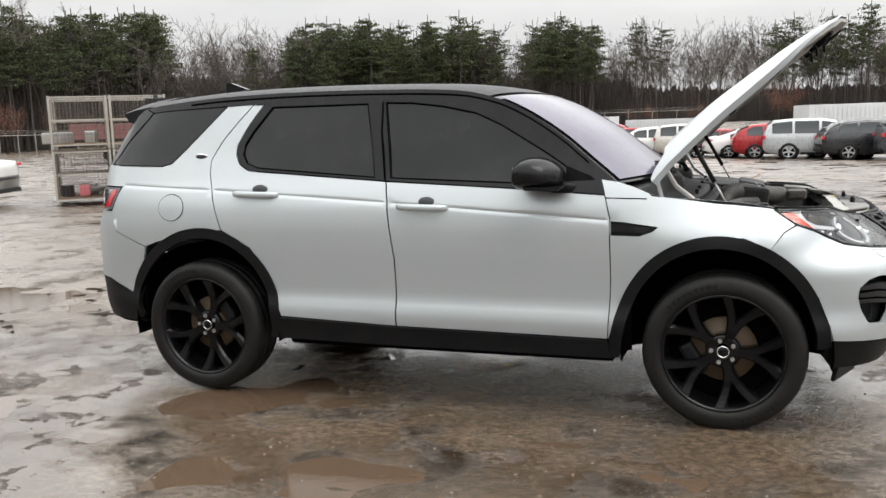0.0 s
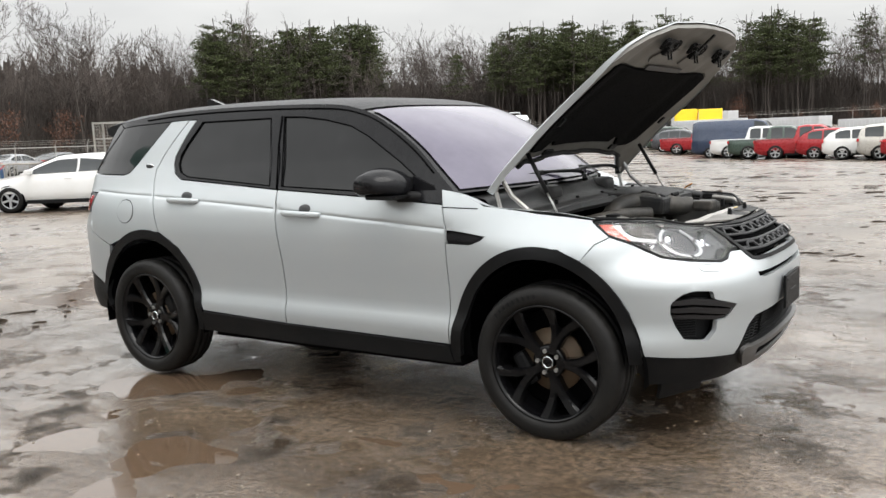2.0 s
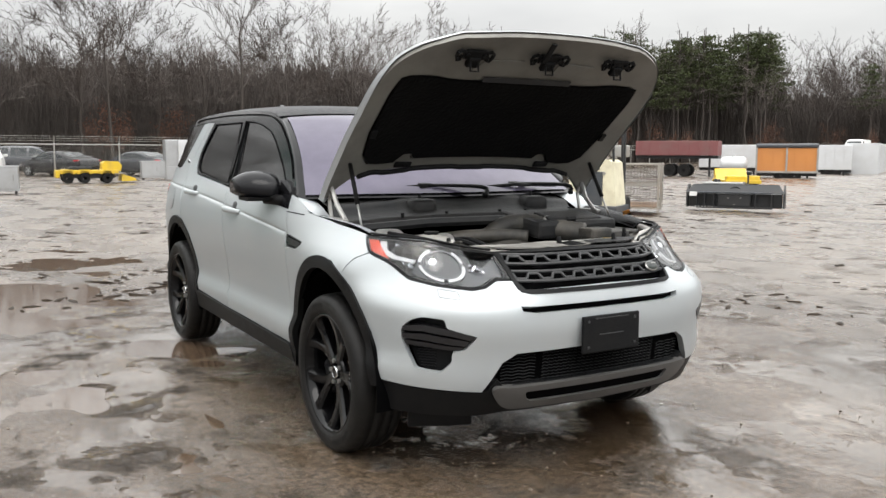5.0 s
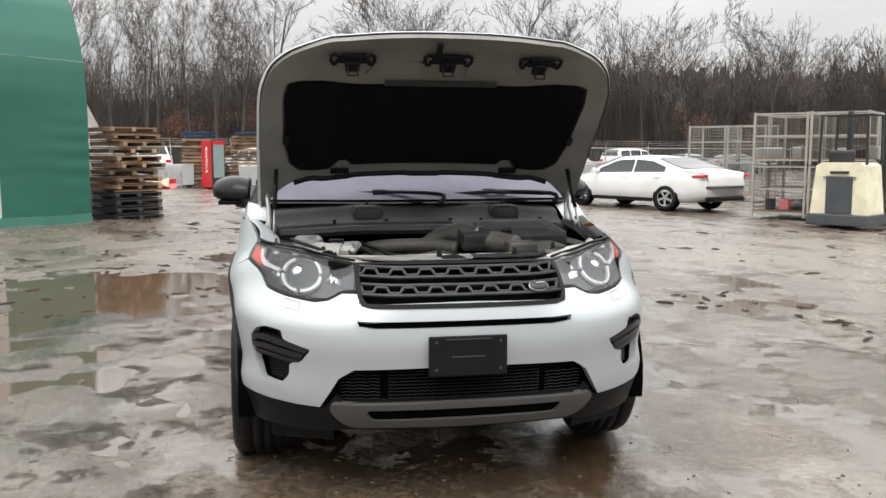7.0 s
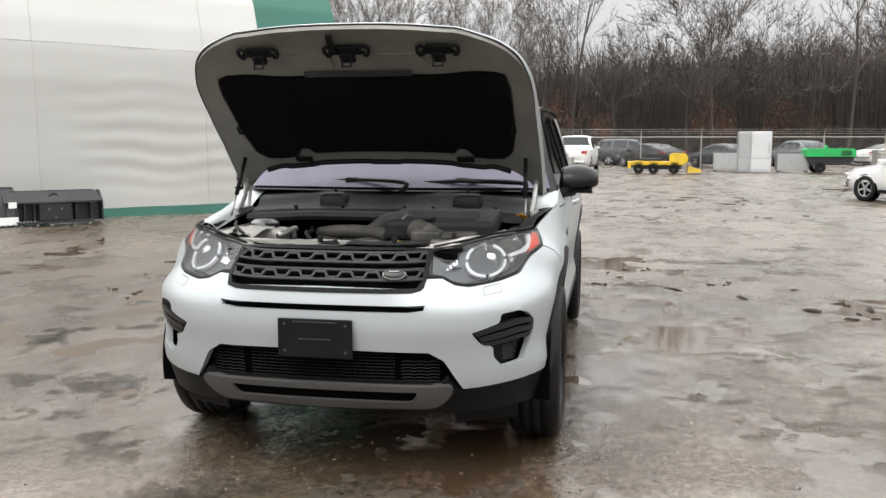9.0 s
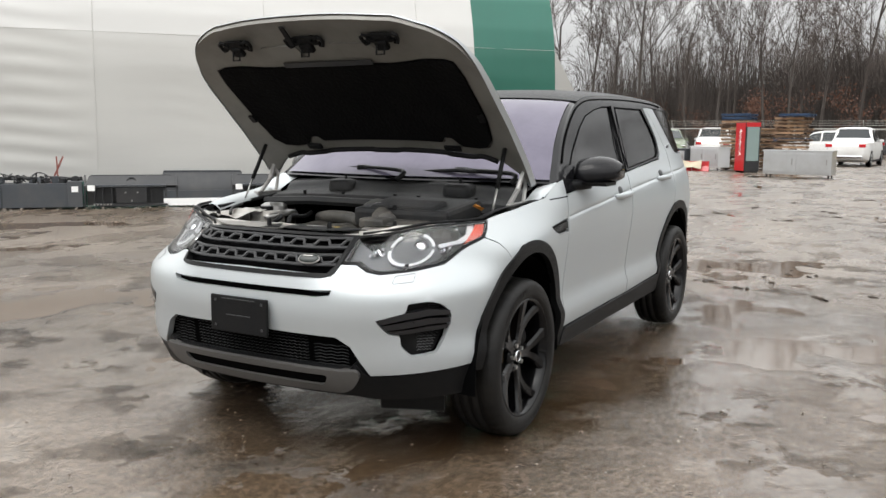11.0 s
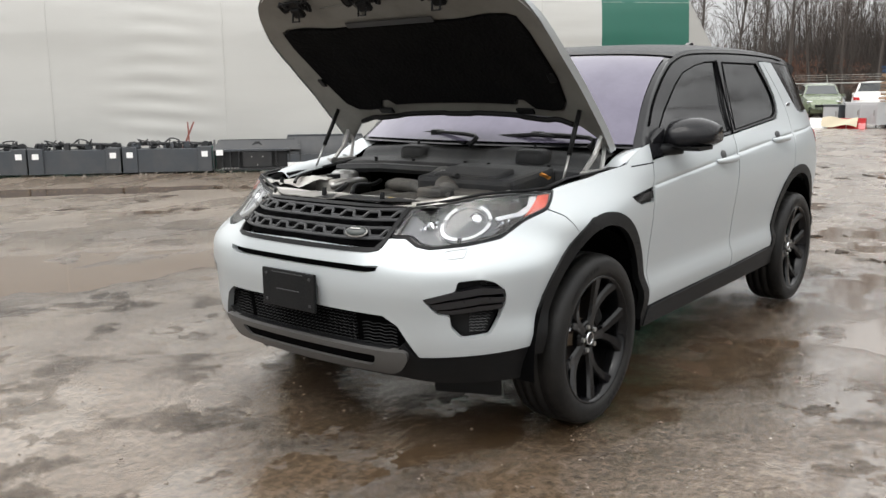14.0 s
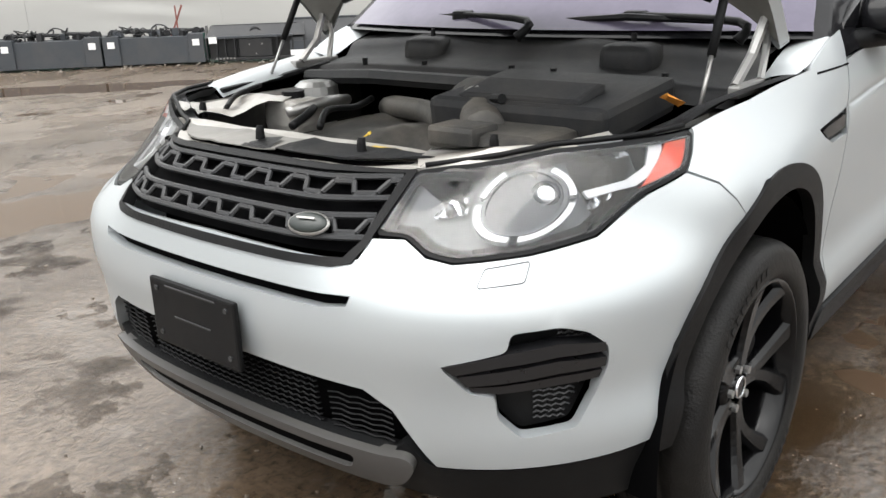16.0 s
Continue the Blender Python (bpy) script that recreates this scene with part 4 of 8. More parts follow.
    for k in range(4):
        add_tube(mesh_grid, [skin(side * q, .690 - .009 * k + .003 * (i % 2), -.046) for i, q in enumerate(np.linspace(.85, .92, 9))], .0022, 4)
    part("vent_mesh", mesh_grid, M_SATIN, suv)
    wash = rounded([(.698, .806), (.795, .816), (.778, .789), (.684, .781)], .006)
    panel("washer_cover", wash, M_SILVER, suv, side=side, out=.0014, lip=.003, gap=0, step=.02)
    panel("washer_gap", shrink(wash, -.0016), M_GREYPL, suv, side=side, out=.0006, lip=0, gap=0, step=.02)
    flap = bmesh.new()
    add_box(flap, (0, 0, 0), (.02, .27, .075), Matrix.Translation((3.27, side * .63, .255)) @ Matrix.Rotation(side * radians(24), 4, "Z") @ Matrix.Rotation(radians(14), 4, "Y"), .006)
    part("air_deflector", flap, M_TRIM, suv)
    part("lamp_gasket", tube([skin(side * q, z + .008, -.012) for q, z in ((1.31, 1.003), (1.18, 1.0), (1.034, .996), (.925, .989), (.752, .968), (.60, .954), (.47, .946))], .006, 6), M_TRIM, suv, smooth=True)

# grille lattice
for z0, z1, w, pitch, cell in ((.906, .938, .434, .117, -.033), (.844, .877, .420, .109, -.008)):
    zm, hz = (z0 + z1) / 2, (z1 - z0) / 2
    band = bmesh.new()

    def on(y, z):
        y = max(-w, min(w, y))
        return skin(at_y(y) if abs(y) > 1e-6 else 0.0, z, -.006)

    for z in (z0 - .001, z1 + .001):
        add_tube(band, [on(y, z) for y in np.linspace(-w, w, 25)], .0066, 6)
    # two staggered rows of six-sided cells, parted by a stepped web with short slots at its flats
    web = []
    for k in range(-5, 6):
        ym = cell + pitch * k
        web += [on(ym - .31 * pitch, zm - .58 * hz), on(ym - .19 * pitch, zm + .58 * hz), on(ym + .19 * pitch, zm + .58 * hz), on(ym + .31 * pitch, zm - .58 * hz)]
        for sg, mid in ((1, ym), (-1, ym + .5 * pitch)):
            for e in (-1, 1):
                if abs(mid + e * .16 * pitch) < w - .01:
                    add_tube(band, [on(mid + e * .17 * pitch, zm + sg * .60 * hz), on(mid + e * .13 * pitch, zm + sg * hz)], .0042, 6)
    for q, r in zip(web, web[1:]):
        if (q - r).length > 1e-4:
            add_tube(band, [q, r], .0058, 6)
    part("grille_band", band, M_GREYPL, suv)
p, n = skin(at_y(.300), .866, .010), skin_normal(at_y(.300), .866)
turn = Matrix.Translation(p) @ n.to_track_quat("Z", "X").to_matrix().to_4x4()
for nm, rx, ry, h, mt, off in (("grille_badge", .026, .047, .010, M_STEEL, 0), ("badge_field", .0225, .043, .0105, M_BADGE, .003)):
    g = bmesh.new()
    bmesh.ops.create_uvsphere(g, u_segments=24, v_segments=10, radius=1)
    bmesh.ops.transform(g, matrix=Matrix.Translation(p + off * n) @ Matrix.Rotation(math.atan2(n.y, n.x), 4, "Z") @ Matrix.Rotation(-math.asin(n.z), 4, "Y") @ Matrix.Diagonal((h, ry, rx, 1)), verts=g.verts)
    o = part(nm, g, mt, suv if nm == "grille_badge" else o, smooth=True)
for dz, wd in ((.006, .040), (-.006, .046)):
    part("badge_bar", box((.002, wd, .0045), (0, 0, 0), .001, Matrix.Translation(p + .0135 * n + Vector((0, 0, dz))) @ Matrix.Rotation(math.atan2(n.y, n.x), 4, "Z") @ Matrix.Rotation(-math.asin(n.z), 4, "Y")), M_STEEL, o)

low = bmesh.new()
for k in range(9):
    z = .438 + .0135 * k
    for lo, hi, step in ((-.31, .31, .012), (-.50, -.33, .026), (.33, .50, .026)):
        if abs(hi) > .4 and z > .53:
            continue
        add_tube(low, [skin(at_y(y) if abs(y) > 1e-6 else 0.0, z + .0048 * (i % 2), -.022) for i, y in enumerate(np.arange(lo, hi, step))], .0021, 4)
part("lower_grille_mesh", low, M_TRIM, suv)
plate = part("plate_bracket", box((.014, .306, .156), (3.614, -.006, .616), .006), M_TRIM, suv, "empty black number plate bracket")
for y, z in ((-.13, .672), (.12, .672), (-.13, .565), (.12, .565)):
    part("screw", tube([(3.619, y, z), (3.6245, y, z)], .006, 8), M_GREYPL, plate)
for z, w in ((.682, .18), (.614, .13)):
    part("ridge", box((.004, w, .004), (3.6215, -.006, z), .001), M_GREYPL, plate)

# engine bay
bay = bmesh.new()
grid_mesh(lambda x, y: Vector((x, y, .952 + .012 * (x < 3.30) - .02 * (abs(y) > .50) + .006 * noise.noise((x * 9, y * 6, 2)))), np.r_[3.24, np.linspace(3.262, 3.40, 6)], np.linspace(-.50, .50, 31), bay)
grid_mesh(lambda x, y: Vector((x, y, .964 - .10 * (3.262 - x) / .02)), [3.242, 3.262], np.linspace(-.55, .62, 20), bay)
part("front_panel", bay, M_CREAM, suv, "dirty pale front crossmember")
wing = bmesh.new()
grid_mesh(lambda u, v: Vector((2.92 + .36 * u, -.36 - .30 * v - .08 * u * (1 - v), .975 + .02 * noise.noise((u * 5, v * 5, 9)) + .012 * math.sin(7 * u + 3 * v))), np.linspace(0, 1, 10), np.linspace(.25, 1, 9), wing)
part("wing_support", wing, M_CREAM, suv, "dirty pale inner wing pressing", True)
rail_bar = bmesh.new()
add_tube(rail_bar, [(3.33, .40, .962), (3.28, .52, .966), (3.18, .62, .975), (3.05, .68, .985)], .020, 6)
part("lamp_carrier", rail_bar, M_CREAM, suv, smooth=True)
for y0, y1, cloth, text in ((-.47, .06, M_DUSTY, "dust-grey plastic radiator cover"), (.06, .47, M_COWL, "black plastic radiator cover")):
    cover = bmesh.new()
    grid_mesh(lambda x, y: Vector((x, y, .966 - .006 * (x - 3.29) / .3 + .005 * noise.noise((x * 8, y * 8, 4)) + .004 * max(0, math.sin(26 * y)) ** 4 + .004 * (y0 > 0))), np.linspace(3.29, 3.60, 9), np.linspace(y0, y1, 19), cover)
    part("radiator_cover", cover, cloth, suv, text)
torn = bmesh.new()
grid_mesh(lambda u, v: Vector((3.33 + .08 * u, -.10 + .10 * v + .04 * u, .964 + .012 * (1 - u) * v)), np.linspace(0, 1, 3), np.linspace(0, 1, 4), torn)
part("torn_cover", torn, M_TRIM, suv)
for x, y in ((3.17, -.53), (3.34, -.07), (3.33, .25), (3.16, .47)):
    part("rubber_stop", tube([(x, y, .955), (x, y, .985), (x - .002, y, .997)], [.013, .010, .008], 8), M_TRIM, suv)
part("warning_label", box((.018, .075, .002), (3.285, .275, .969), 0, None), M_YELLOW, suv, "yellow label")
eng = bmesh.new()
rows = []
for u in np.linspace(0, 1, 15):
    x = 2.66 + .46 * u
    row = []
    for v in np.linspace(0, 1, 17):
        y = -.36 + .58 * v
        z = .925 - .045 * abs(2 * v - 1) ** 3 - .05 * max(0, u - .7) * 3 + .014 * math.sin(9 * v + 4 * u)
        for hx, hy in ((2.98, -.10), (2.98, .06)):
            z -= .028 * math.exp(-(((x - hx) / .055) ** 2 + ((y - hy) / .050) ** 2) ** 2)
        row.append(eng.verts.new((x, y, z)))
    rows.append(row)
for r0, r1 in zip(rows, rows[1:]):
    for k in range(16):
        eng.faces.new((r0[k], r1[k], r1[k + 1], r0[k + 1]))
part("engine_cover", eng, M_ENGINE, suv, "dusty dark engine cover", True)
part("dipstick_handle", tube([(2.97, -.10, .905), (2.965, -.085, .918), (2.97, -.07, .905)], .005, 6), M_YELLOW, suv, "yellow dipstick ring")
pipe_pts = [(2.70, -.02, .93), (2.72, .06, .985), (2.78, .14, 1.005), (2.86, .20, .995), (2.95, .28, .975), (3.02, .34, .965)]
pipe = part("intake_pipe", tube(curve_through(pipe_pts, 5), [.050, .053, .050, .053] * 6 + [.052, .052], 16), M_ENGINE, suv, "dusty ribbed intake pipe", True)
part("hose_clamp", tube([(2.865, .205, .994), (2.878, .217, .992)], .057, 18), M_STEEL, pipe, smooth=True)
part("lower_hose", tube(curve_through([(2.66, -.30, .93), (2.74, -.18, .95), (2.80, -.02, .955), (2.88, .10, .95)], 5), .032, 12), M_ENGINE, suv, smooth=True)
part("air_box", box((.20, .26, .14), (3.03, .42, .915), .03), M_ENGINE, suv, "dusty black air filter box")
part("air_box_lid", box((.10, .13, .05), (3.10, .34, .975), .012), M_ENGINE, suv)
part("sensor_plug", tube([(2.93, .30, 1.03), (2.95, .34, 1.035)], .012, 8), M_TRIM, suv)
bat = bmesh.new()
add_box(bat, (2.77, .36, 1.000), (.36, .50, .09), Matrix.Translation((2.77, .36, 1.0)) @ Matrix.Rotation(radians(6), 4, "Y") @ Matrix.Translation((-2.77, -.36, -1.0)), .022)
add_box(bat, (2.86, .36, 1.035), (.14, .34, .035), Matrix.Translation((2.86, .36, 1.03)) @ Matrix.Rotation(radians(12), 4, "Y") @ Matrix.Translation((-2.86, -.36, -1.03)), .014)
part("battery_cover", bat, M_COWL, suv, "dark grey battery cover")
cowl = bmesh.new()


def cowl_at(x, y):
    z = np.interp(x, [2.38, 2.46, 2.50, 2.60, 2.64, 2.655], [1.135, 1.120, 1.075, 1.058, 1.052, 1.010])
    z += .018 * math.exp(-((x - 2.48) / .04) ** 2) * (abs(math.sin(5.2 * y)) ** 6) - .03 * (abs(y) / .75) ** 3 + .004 * noise.noise((x * 15, y * 10, 1))
    return Vector((x - .10 * (abs(y) / .75) ** 2, y, z))


grid_mesh(cowl_at, [2.38, 2.42, 2.46, 2.48, 2.50, 2.54, 2.58, 2.61, 2.64, 2.648, 2.655], np.linspace(-.74, .74, 45), cowl)
part("cowl_panel", cowl, M_COWL, suv, "dark grey plastic scuttle panel", True)
part("cowl_beam", tube([(2.62, -.70, 1.0), (2.67, -.35, 1.022), (2.68, .10, 1.022)], .024, 6), M_COWL, suv)
for y in (-.28, .42):
    part("cowl_cap", box((.12, .15, .10), (2.47, y, 1.078), .035), M_COWL, suv, smooth=True)
    part("washer_jet", tube([(2.46, y, 1.12), (2.46, y, 1.150)], [.009, .007], 8), M_TRIM, suv)
for x, y in ((2.60, .12), (2.62, .27), (2.60, .58), (2.60, -.20), (2.60, -.45)):
    part("cowl_clip", tube([(x, y, 1.045), (x, y, 1.068)], .009, 8), M_TRIM, suv)
for px, py, bx0, by0, bx1, by1 in ((2.52, .08, 2.40, .10, 2.34, -.52), (2.46, .70, 2.36, .68, 2.40, .06)):
    arm = part("wiper", tube(curve_through([(px, py, 1.135), ((px + bx0) / 2 + .02, (py + by0) / 2, 1.180), (bx0, (by0 + by1) / 2, 1.192)], 4), [.016, .014, .013, .012, .011, .010, .009, .008, .008], 8), M_TRIM, suv, smooth=True)
    part("wiper_blade", tube([(bx0 - .01, by0, 1.172), ((bx0 + bx1) / 2 + .02, (by0 + by1) / 2, 1.188), (bx1, by1, 1.172)], [.006, .011, .006], 6), M_TRIM, arm)
    part("wiper_mount", box((.06, .07, .035), (bx0 - .02, (by0 + by1) / 2, 1.185), .01), M_TRIM, arm)
for sd in (1, -1):
    lip = bmesh.new()
    grid_mesh(lambda x, v: (lambda p: Vector((p.x, p.y - sd * (.012 + .075 * v), p.z - .002 - .035 * v * v)))(skin(sd * at_x(x), np.interp(x, [2.42, 2.662, 2.80, 2.96, 3.05], [1.070, 1.050, 1.038, 1.014, .99]), -.004)), np.linspace(2.42, 2.98, 16), [-.12, .0, .3, .6, 1.0], lip)
    part("wing_edge", lip, M_SILVER if sd < 0 else M_TRIM, suv, smooth=True)
    corner = bmesh.new()
    grid_mesh(lambda x, v: (lambda q: Vector((q.x, q.y - sd * (.004 + .10 * v), q.z - .004 - .022 * v * v)))(skin(sd * at_x(x), np.interp(x, [2.195, 2.27, 2.34, 2.405, 2.47], [1.150, 1.139, 1.116, 1.086, 1.068]), -.003)), np.linspace(2.20, 2.47, 10), [0, .25, .5, .75, 1.0], corner)
    part("scuttle_corner", corner, M_SILVER, suv, smooth=True)
    ch = bmesh.new()
    add_tube(ch, [(2.96, sd * .725, .990), (2.72, sd * .735, 1.005), (2.50, sd * .73, 1.030)], .010, 6)
    part("wing_channel", ch, M_TRIM, suv)
    part("inner_wing", box((.75, .10, .13), (2.80, sd * .69, .905), .03), M_ENGINE, suv)
part("dead_leaf", grid_mesh(lambda u, v: Vector((2.86 + .05 * u, .735 + .03 * v * (1 - abs(2 * u - 1)), 1.035 + .03 * u + .012 * math.sin(6 * v))), np.linspace(0, 1, 5), np.linspace(-1, 1, 5)), M_LEAF, suv, "dead orange leaf")
part("strut_tower", tube([(2.70, -.58, .93), (2.70, -.58, .985), (2.70, -.58, 1.0)], [.075, .070, .05], 18), M_STEEL, suv)
part("fluid_reservoir", box((.12, .15, .10), (2.90, -.46, .93), .025), M_CREAM, suv, "grimy white fluid reservoir")
part("reservoir_cap", tube([(2.90, -.46, .975), (2.90, -.46, 1.0)], .034, 16), M_TRIM, suv)
for pts, r in (([(2.98, -.40, .95), (2.88, -.36, .97), (2.76, -.40, .96), (2.70, -.44, .95)], .016), ([(3.05, -.30, .93), (2.95, -.33, .955), (2.85, -.42, .96)], .012), ([(3.10, -.52, .97), (3.0, -.60, .99), (2.86, -.66, 1.0)], .008), ([(3.02, -.22, .93), (2.93, -.28, .96), (2.80, -.30, .95), (2.70, -.33, .96)], .010)):
    part("hose", tube(curve_through(pts, 4), r, 8), M_STEEL if r > .013 else M_TRIM, suv, smooth=True)
for x, y in ((2.66, -.16), (2.655, -.08)):
    part("bolt_head", tube([(x, y, .955), (x + .014, y, .957)], .012, 6), M_CHROME, suv)
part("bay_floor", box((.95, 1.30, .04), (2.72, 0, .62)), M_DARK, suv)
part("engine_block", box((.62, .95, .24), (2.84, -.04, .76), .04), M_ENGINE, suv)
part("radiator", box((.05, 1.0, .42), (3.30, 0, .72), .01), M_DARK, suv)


@functools.lru_cache(None)
def nose_line(k):
    pts = [skin(q, k * .02) for q in np.linspace(.001, 1.9, 70)]
    return [p.y for p in pts], [p.x for p in pts]


def hold_in(p, m=.022):
    """Keeps a point of the engine bay behind the nose and the lamps."""
    yy, xx = nose_line(round(p.z / .02))
    top = int(np.argmax(yy))
    p.y = math.copysign(min(abs(p.y), yy[top] - m), p.y)
    p.x = min(p.x, float(np.interp(abs(p.y), yy[:top + 1], xx[:top + 1])) - m)


for o in suv.children:
    if o.name.split(".")[0] in ("front_panel", "radiator_cover", "wing_support", "lamp_carrier", "wing_channel", "torn_cover", "inner_wing"):
        for v in o.data.vertices:
            if v.co.x > 2.85:
                hold_in(v.co)
part("roof_fin", prism([(-.18, 1.69), (-.30, 1.735), (-.33, 1.735), (-.34, 1.66)], -.018, .018), M_ROOF, suv)


# ---- ground ----
def ground_material():
    m = bpy.data.materials.new("wet_mud_and_gravel")
    m.use_nodes = True
    n, l = m.node_tree.nodes, m.node_tree.links
    b = n["Principled BSDF"]
    co = n.new("ShaderNodeTexCoord")

    def noise_node(scale, detail, rough, stretch=(1, 1, 1)):
        mp = n.new("ShaderNodeMapping")
        mp.inputs["Scale"].default_value = stretch
        l.new(co.outputs["Object"], mp.inputs[0])
        t = n.new("ShaderNodeTexNoise")
        t.inputs["Scale"].default_value, t.inputs["Detail"].default_value, t.inputs["Roughness"].default_value = scale, detail, rough
        l.new(mp.outputs[0], t.inputs["Vector"])
        return t.outputs["Fac"]

    def mix(fac, a, c):
        x = n.new("ShaderNodeMix")
        x.data_type = "RGBA"
        l.new(fac, x.inputs[0])
        for sock, v in ((6, a), (7, c)):
            if isinstance(v, tuple):
                x.inputs[sock].default_value = (*v, 1)
            else:
                l.new(v, x.inputs[sock])
        return x.outputs[2]

    def span(fac, a, c, d=0.0, e=1.0):
        x = n.new("ShaderNodeMapRange")
        for k, v in enumerate((a, c, d, e)):
            x.inputs[k + 1].default_value = v
        l.new(fac, x.inputs[0])
        return x.outputs[0]

    def plus(a, c):
        return times(a, c, "ADD")

    def times(a, c, how="MULTIPLY"):
        x = n.new("ShaderNodeMath")
        x.operation = how
        l.new(a, x.inputs[0])
        l.new(c, x.inputs[1])
        return x.outputs[0]

    def bump(height, strength, distance, under=None):
        x = n.new("ShaderNodeBump")
        x.inputs["Distance"].default_value = distance
        if isinstance(strength, float):
            x.inputs["Strength"].default_value = strength
        else:
            l.new(strength, x.inputs["Strength"])
        l.new(height, x.inputs["Height"])
        if under:
            l.new(under, x.inputs["Normal"])
        return x.outputs[0]

    patch = noise_node(.32, 9, .62, (1, 1.5, 1))
    grain = noise_node(26, 8, .72)
    # 0: standing film of water, 1: churned mud
    film = span(noise_node(.75, 11, .62, (1, 1.5, 1)), .47, .53)
    clods = times(span(noise_node(2.3, 9, .66), .54, .64), span(noise_node(.23, 5, .6), .42, .60))
    stone = n.new("ShaderNodeTexVoronoi")
    stone.inputs["Scale"].default_value = 48
    l.new(co.outputs["Object"], stone.inputs["Vector"])
    brown = mix(span(grain, .3, .7), (0.021, 0.0125, 0.0062), (0.060, 0.038, 0.021))
    grey = mix(span(grain, .3, .7), (0.056, 0.040, 0.026), (0.160, 0.121, 0.088))
    earth = mix(span(patch, .42, .62), brown, grey)
    # Clods are painted darker and duller, like lumps tilted off the sky's reflection.
    earth = mix(clods, earth, (0.020, 0.0135, 0.0085))
    pebbles = span(stone.outputs["Distance"], .10, .17, 1, 0)
    few = times(times(pebbles, span(noise_node(5, 3, .5), .50, .62)), film)
    place = n.new("ShaderNodeVectorMath")
    place.operation = "DISTANCE"
    place.inputs[1].default_value = (1.6, -.5, 0)
    l.new(co.outputs["Object"], place.inputs[0])
    # Soil pales away from the car, painting in where its dark reflection ends.
    off_car = span(place.outputs["Value"], 3.2, 7.0)
    sky_paled = times(off_car, span(patch, .36, .60, .25, .7))
    earth = mix(sky_paled, earth, mix(span(grain, .3, .7), (0.080, 0.060, 0.043), (0.185, 0.145, 0.108)))
    l.new(mix(few, earth, (0.30, 0.27, 0.24)), b.inputs["Base Color"])
    l.new(plus(span(film, 0, 1, .06, .24), span(off_car, 0, 1, 0, .16)), b.inputs["Roughness"])
    l.new(times(span(clods, 0, 1, 1.0, .25), span(off_car, 0, 1, .66, .72)), b.inputs["Specular IOR Level"])
    l.new(times(span(clods, 0, 1, .65, 0), span(off_car, 0, 1, .50, .62)), b.inputs["Coat Weight"])
    b.inputs["Coat IOR"].default_value = 1.5
    l.new(plus(span(film, 0, 1, .05, .18), span(off_car, 0, 1, 0, .16)), b.inputs["Coat Roughness"])
    low = bump(noise_node(2.6, 8, .70, (1, 1.7, 1)), span(off_car, 0, 1, .13, .27), .10)
    low = bump(clods, .75, .05, low)
    low = bump(noise_node(9, 10, .70), times(span(film, 0, 1, .08, .50), span(off_car, 0, 1, .45, .80)), .05, low)
    low = bump(grain, span(film, 0, 1, .05, .62), .012, low)
    low = bump(stone.outputs["Distance"], span(film, 0, 1, .0, .35), .008, low)
    l.new(low, b.inputs["Normal"])
    l.new(low, b.inputs["Coat Normal"])
    return m


def spread(lo, hi, fine_lo, fine_hi, fine, grow=1.09, most=40):
    out = list(np.arange(fine_lo, fine_hi, fine))
    d, p = fine, out[-1]
    while p < hi:
        d = min(most, d * grow)
        p += d
        out.append(p)
    d, p = fine, out[0]
    while p > lo:
        d = min(most, d * grow)
        p -= d
        out.insert(0, p)
    return np.array(out)


def ground_lie(x, y):
    """The broad lie of the land, without its roughness."""
    dip = -.60 * max(0.0, min(1.0, (y - 8) / 34)) * max(0.0, min(1.0, (100 - y) / 30)) * max(0.0, min(1.0, (x + 26) / 14))
    bank = .10 * max(0.0, min(1.0, 1 - abs((x + 10.9) * .67 + (y + 4.4) * .74 - .3) / 2.2)) if x > -11.5 else 0.0
    rise = .7 * max(0.0, min(1.0, (y - 66) / 34)) if x < 10 else 0.0
    return dip + bank + rise


def ground_height(x, y):
    v = .020 * noise.noise((x * .35, y * .5, 1.3)) + .014 * noise.noise((x * .9, y * 1.3, 4.1)) + .010 * noise.noise((x * 2.6, y * 3.1, 7.7)) + .007 * noise.noise((x * 5.5, y * 5.5, 2.2))
    r = math.hypot(x - 1.5, y)
    far = max(0.0, min(1.0, (r - 90) / 300))
    return v * (1 + min(r, 80) / 50) * (1 - far) - .004 + ground_lie(x, y) - .05 * math.exp(-(((x + .9) * .74 - (y + 9.9) * .67) / 2.2) ** 2 - (((x + .9) * .67 + (y + 9.9) * .74) / .7) ** 2)


gx, gy = spread(-1500, 1500, -5.5, 8.0, .085, 1.045, 120), spread(-1500, 1500, -5.5, 5.0, .085, 1.045, 120)
gv = np.array([(x, y, ground_height(x, y)) for x in gx for y in gy])
ny_ = len(gy)
gi = np.arange(len(gx) * ny_).reshape(len(gx), ny_)
gf = np.stack([gi[:-1, :-1], gi[1:, :-1], gi[1:, 1:], gi[:-1, 1:]], -1).reshape(-1, 4)


def mesh_from(name, verts, quads, material, smooth=False):
    me = bpy.data.meshes.new(name)
    k = quads.shape[1]
    me.vertices.add(len(verts))
    me.vertices.foreach_set("co", np.asarray(verts, np.float32).ravel())
    me.loops.add(len(quads) * k)
    me.loops.foreach_set("vertex_index", quads.astype(np.int32).ravel())
    me.polygons.add(len(quads))
    me.polygons.foreach_set("loop_start", np.arange(0, len(quads) * k, k, dtype=np.int32))
    me.update(calc_edges=True)
    me.validate()
    if smooth:
        me.polygons.foreach_set("use_smooth", [True] * len(me.polygons))
    me.materials.append(material)
    return me


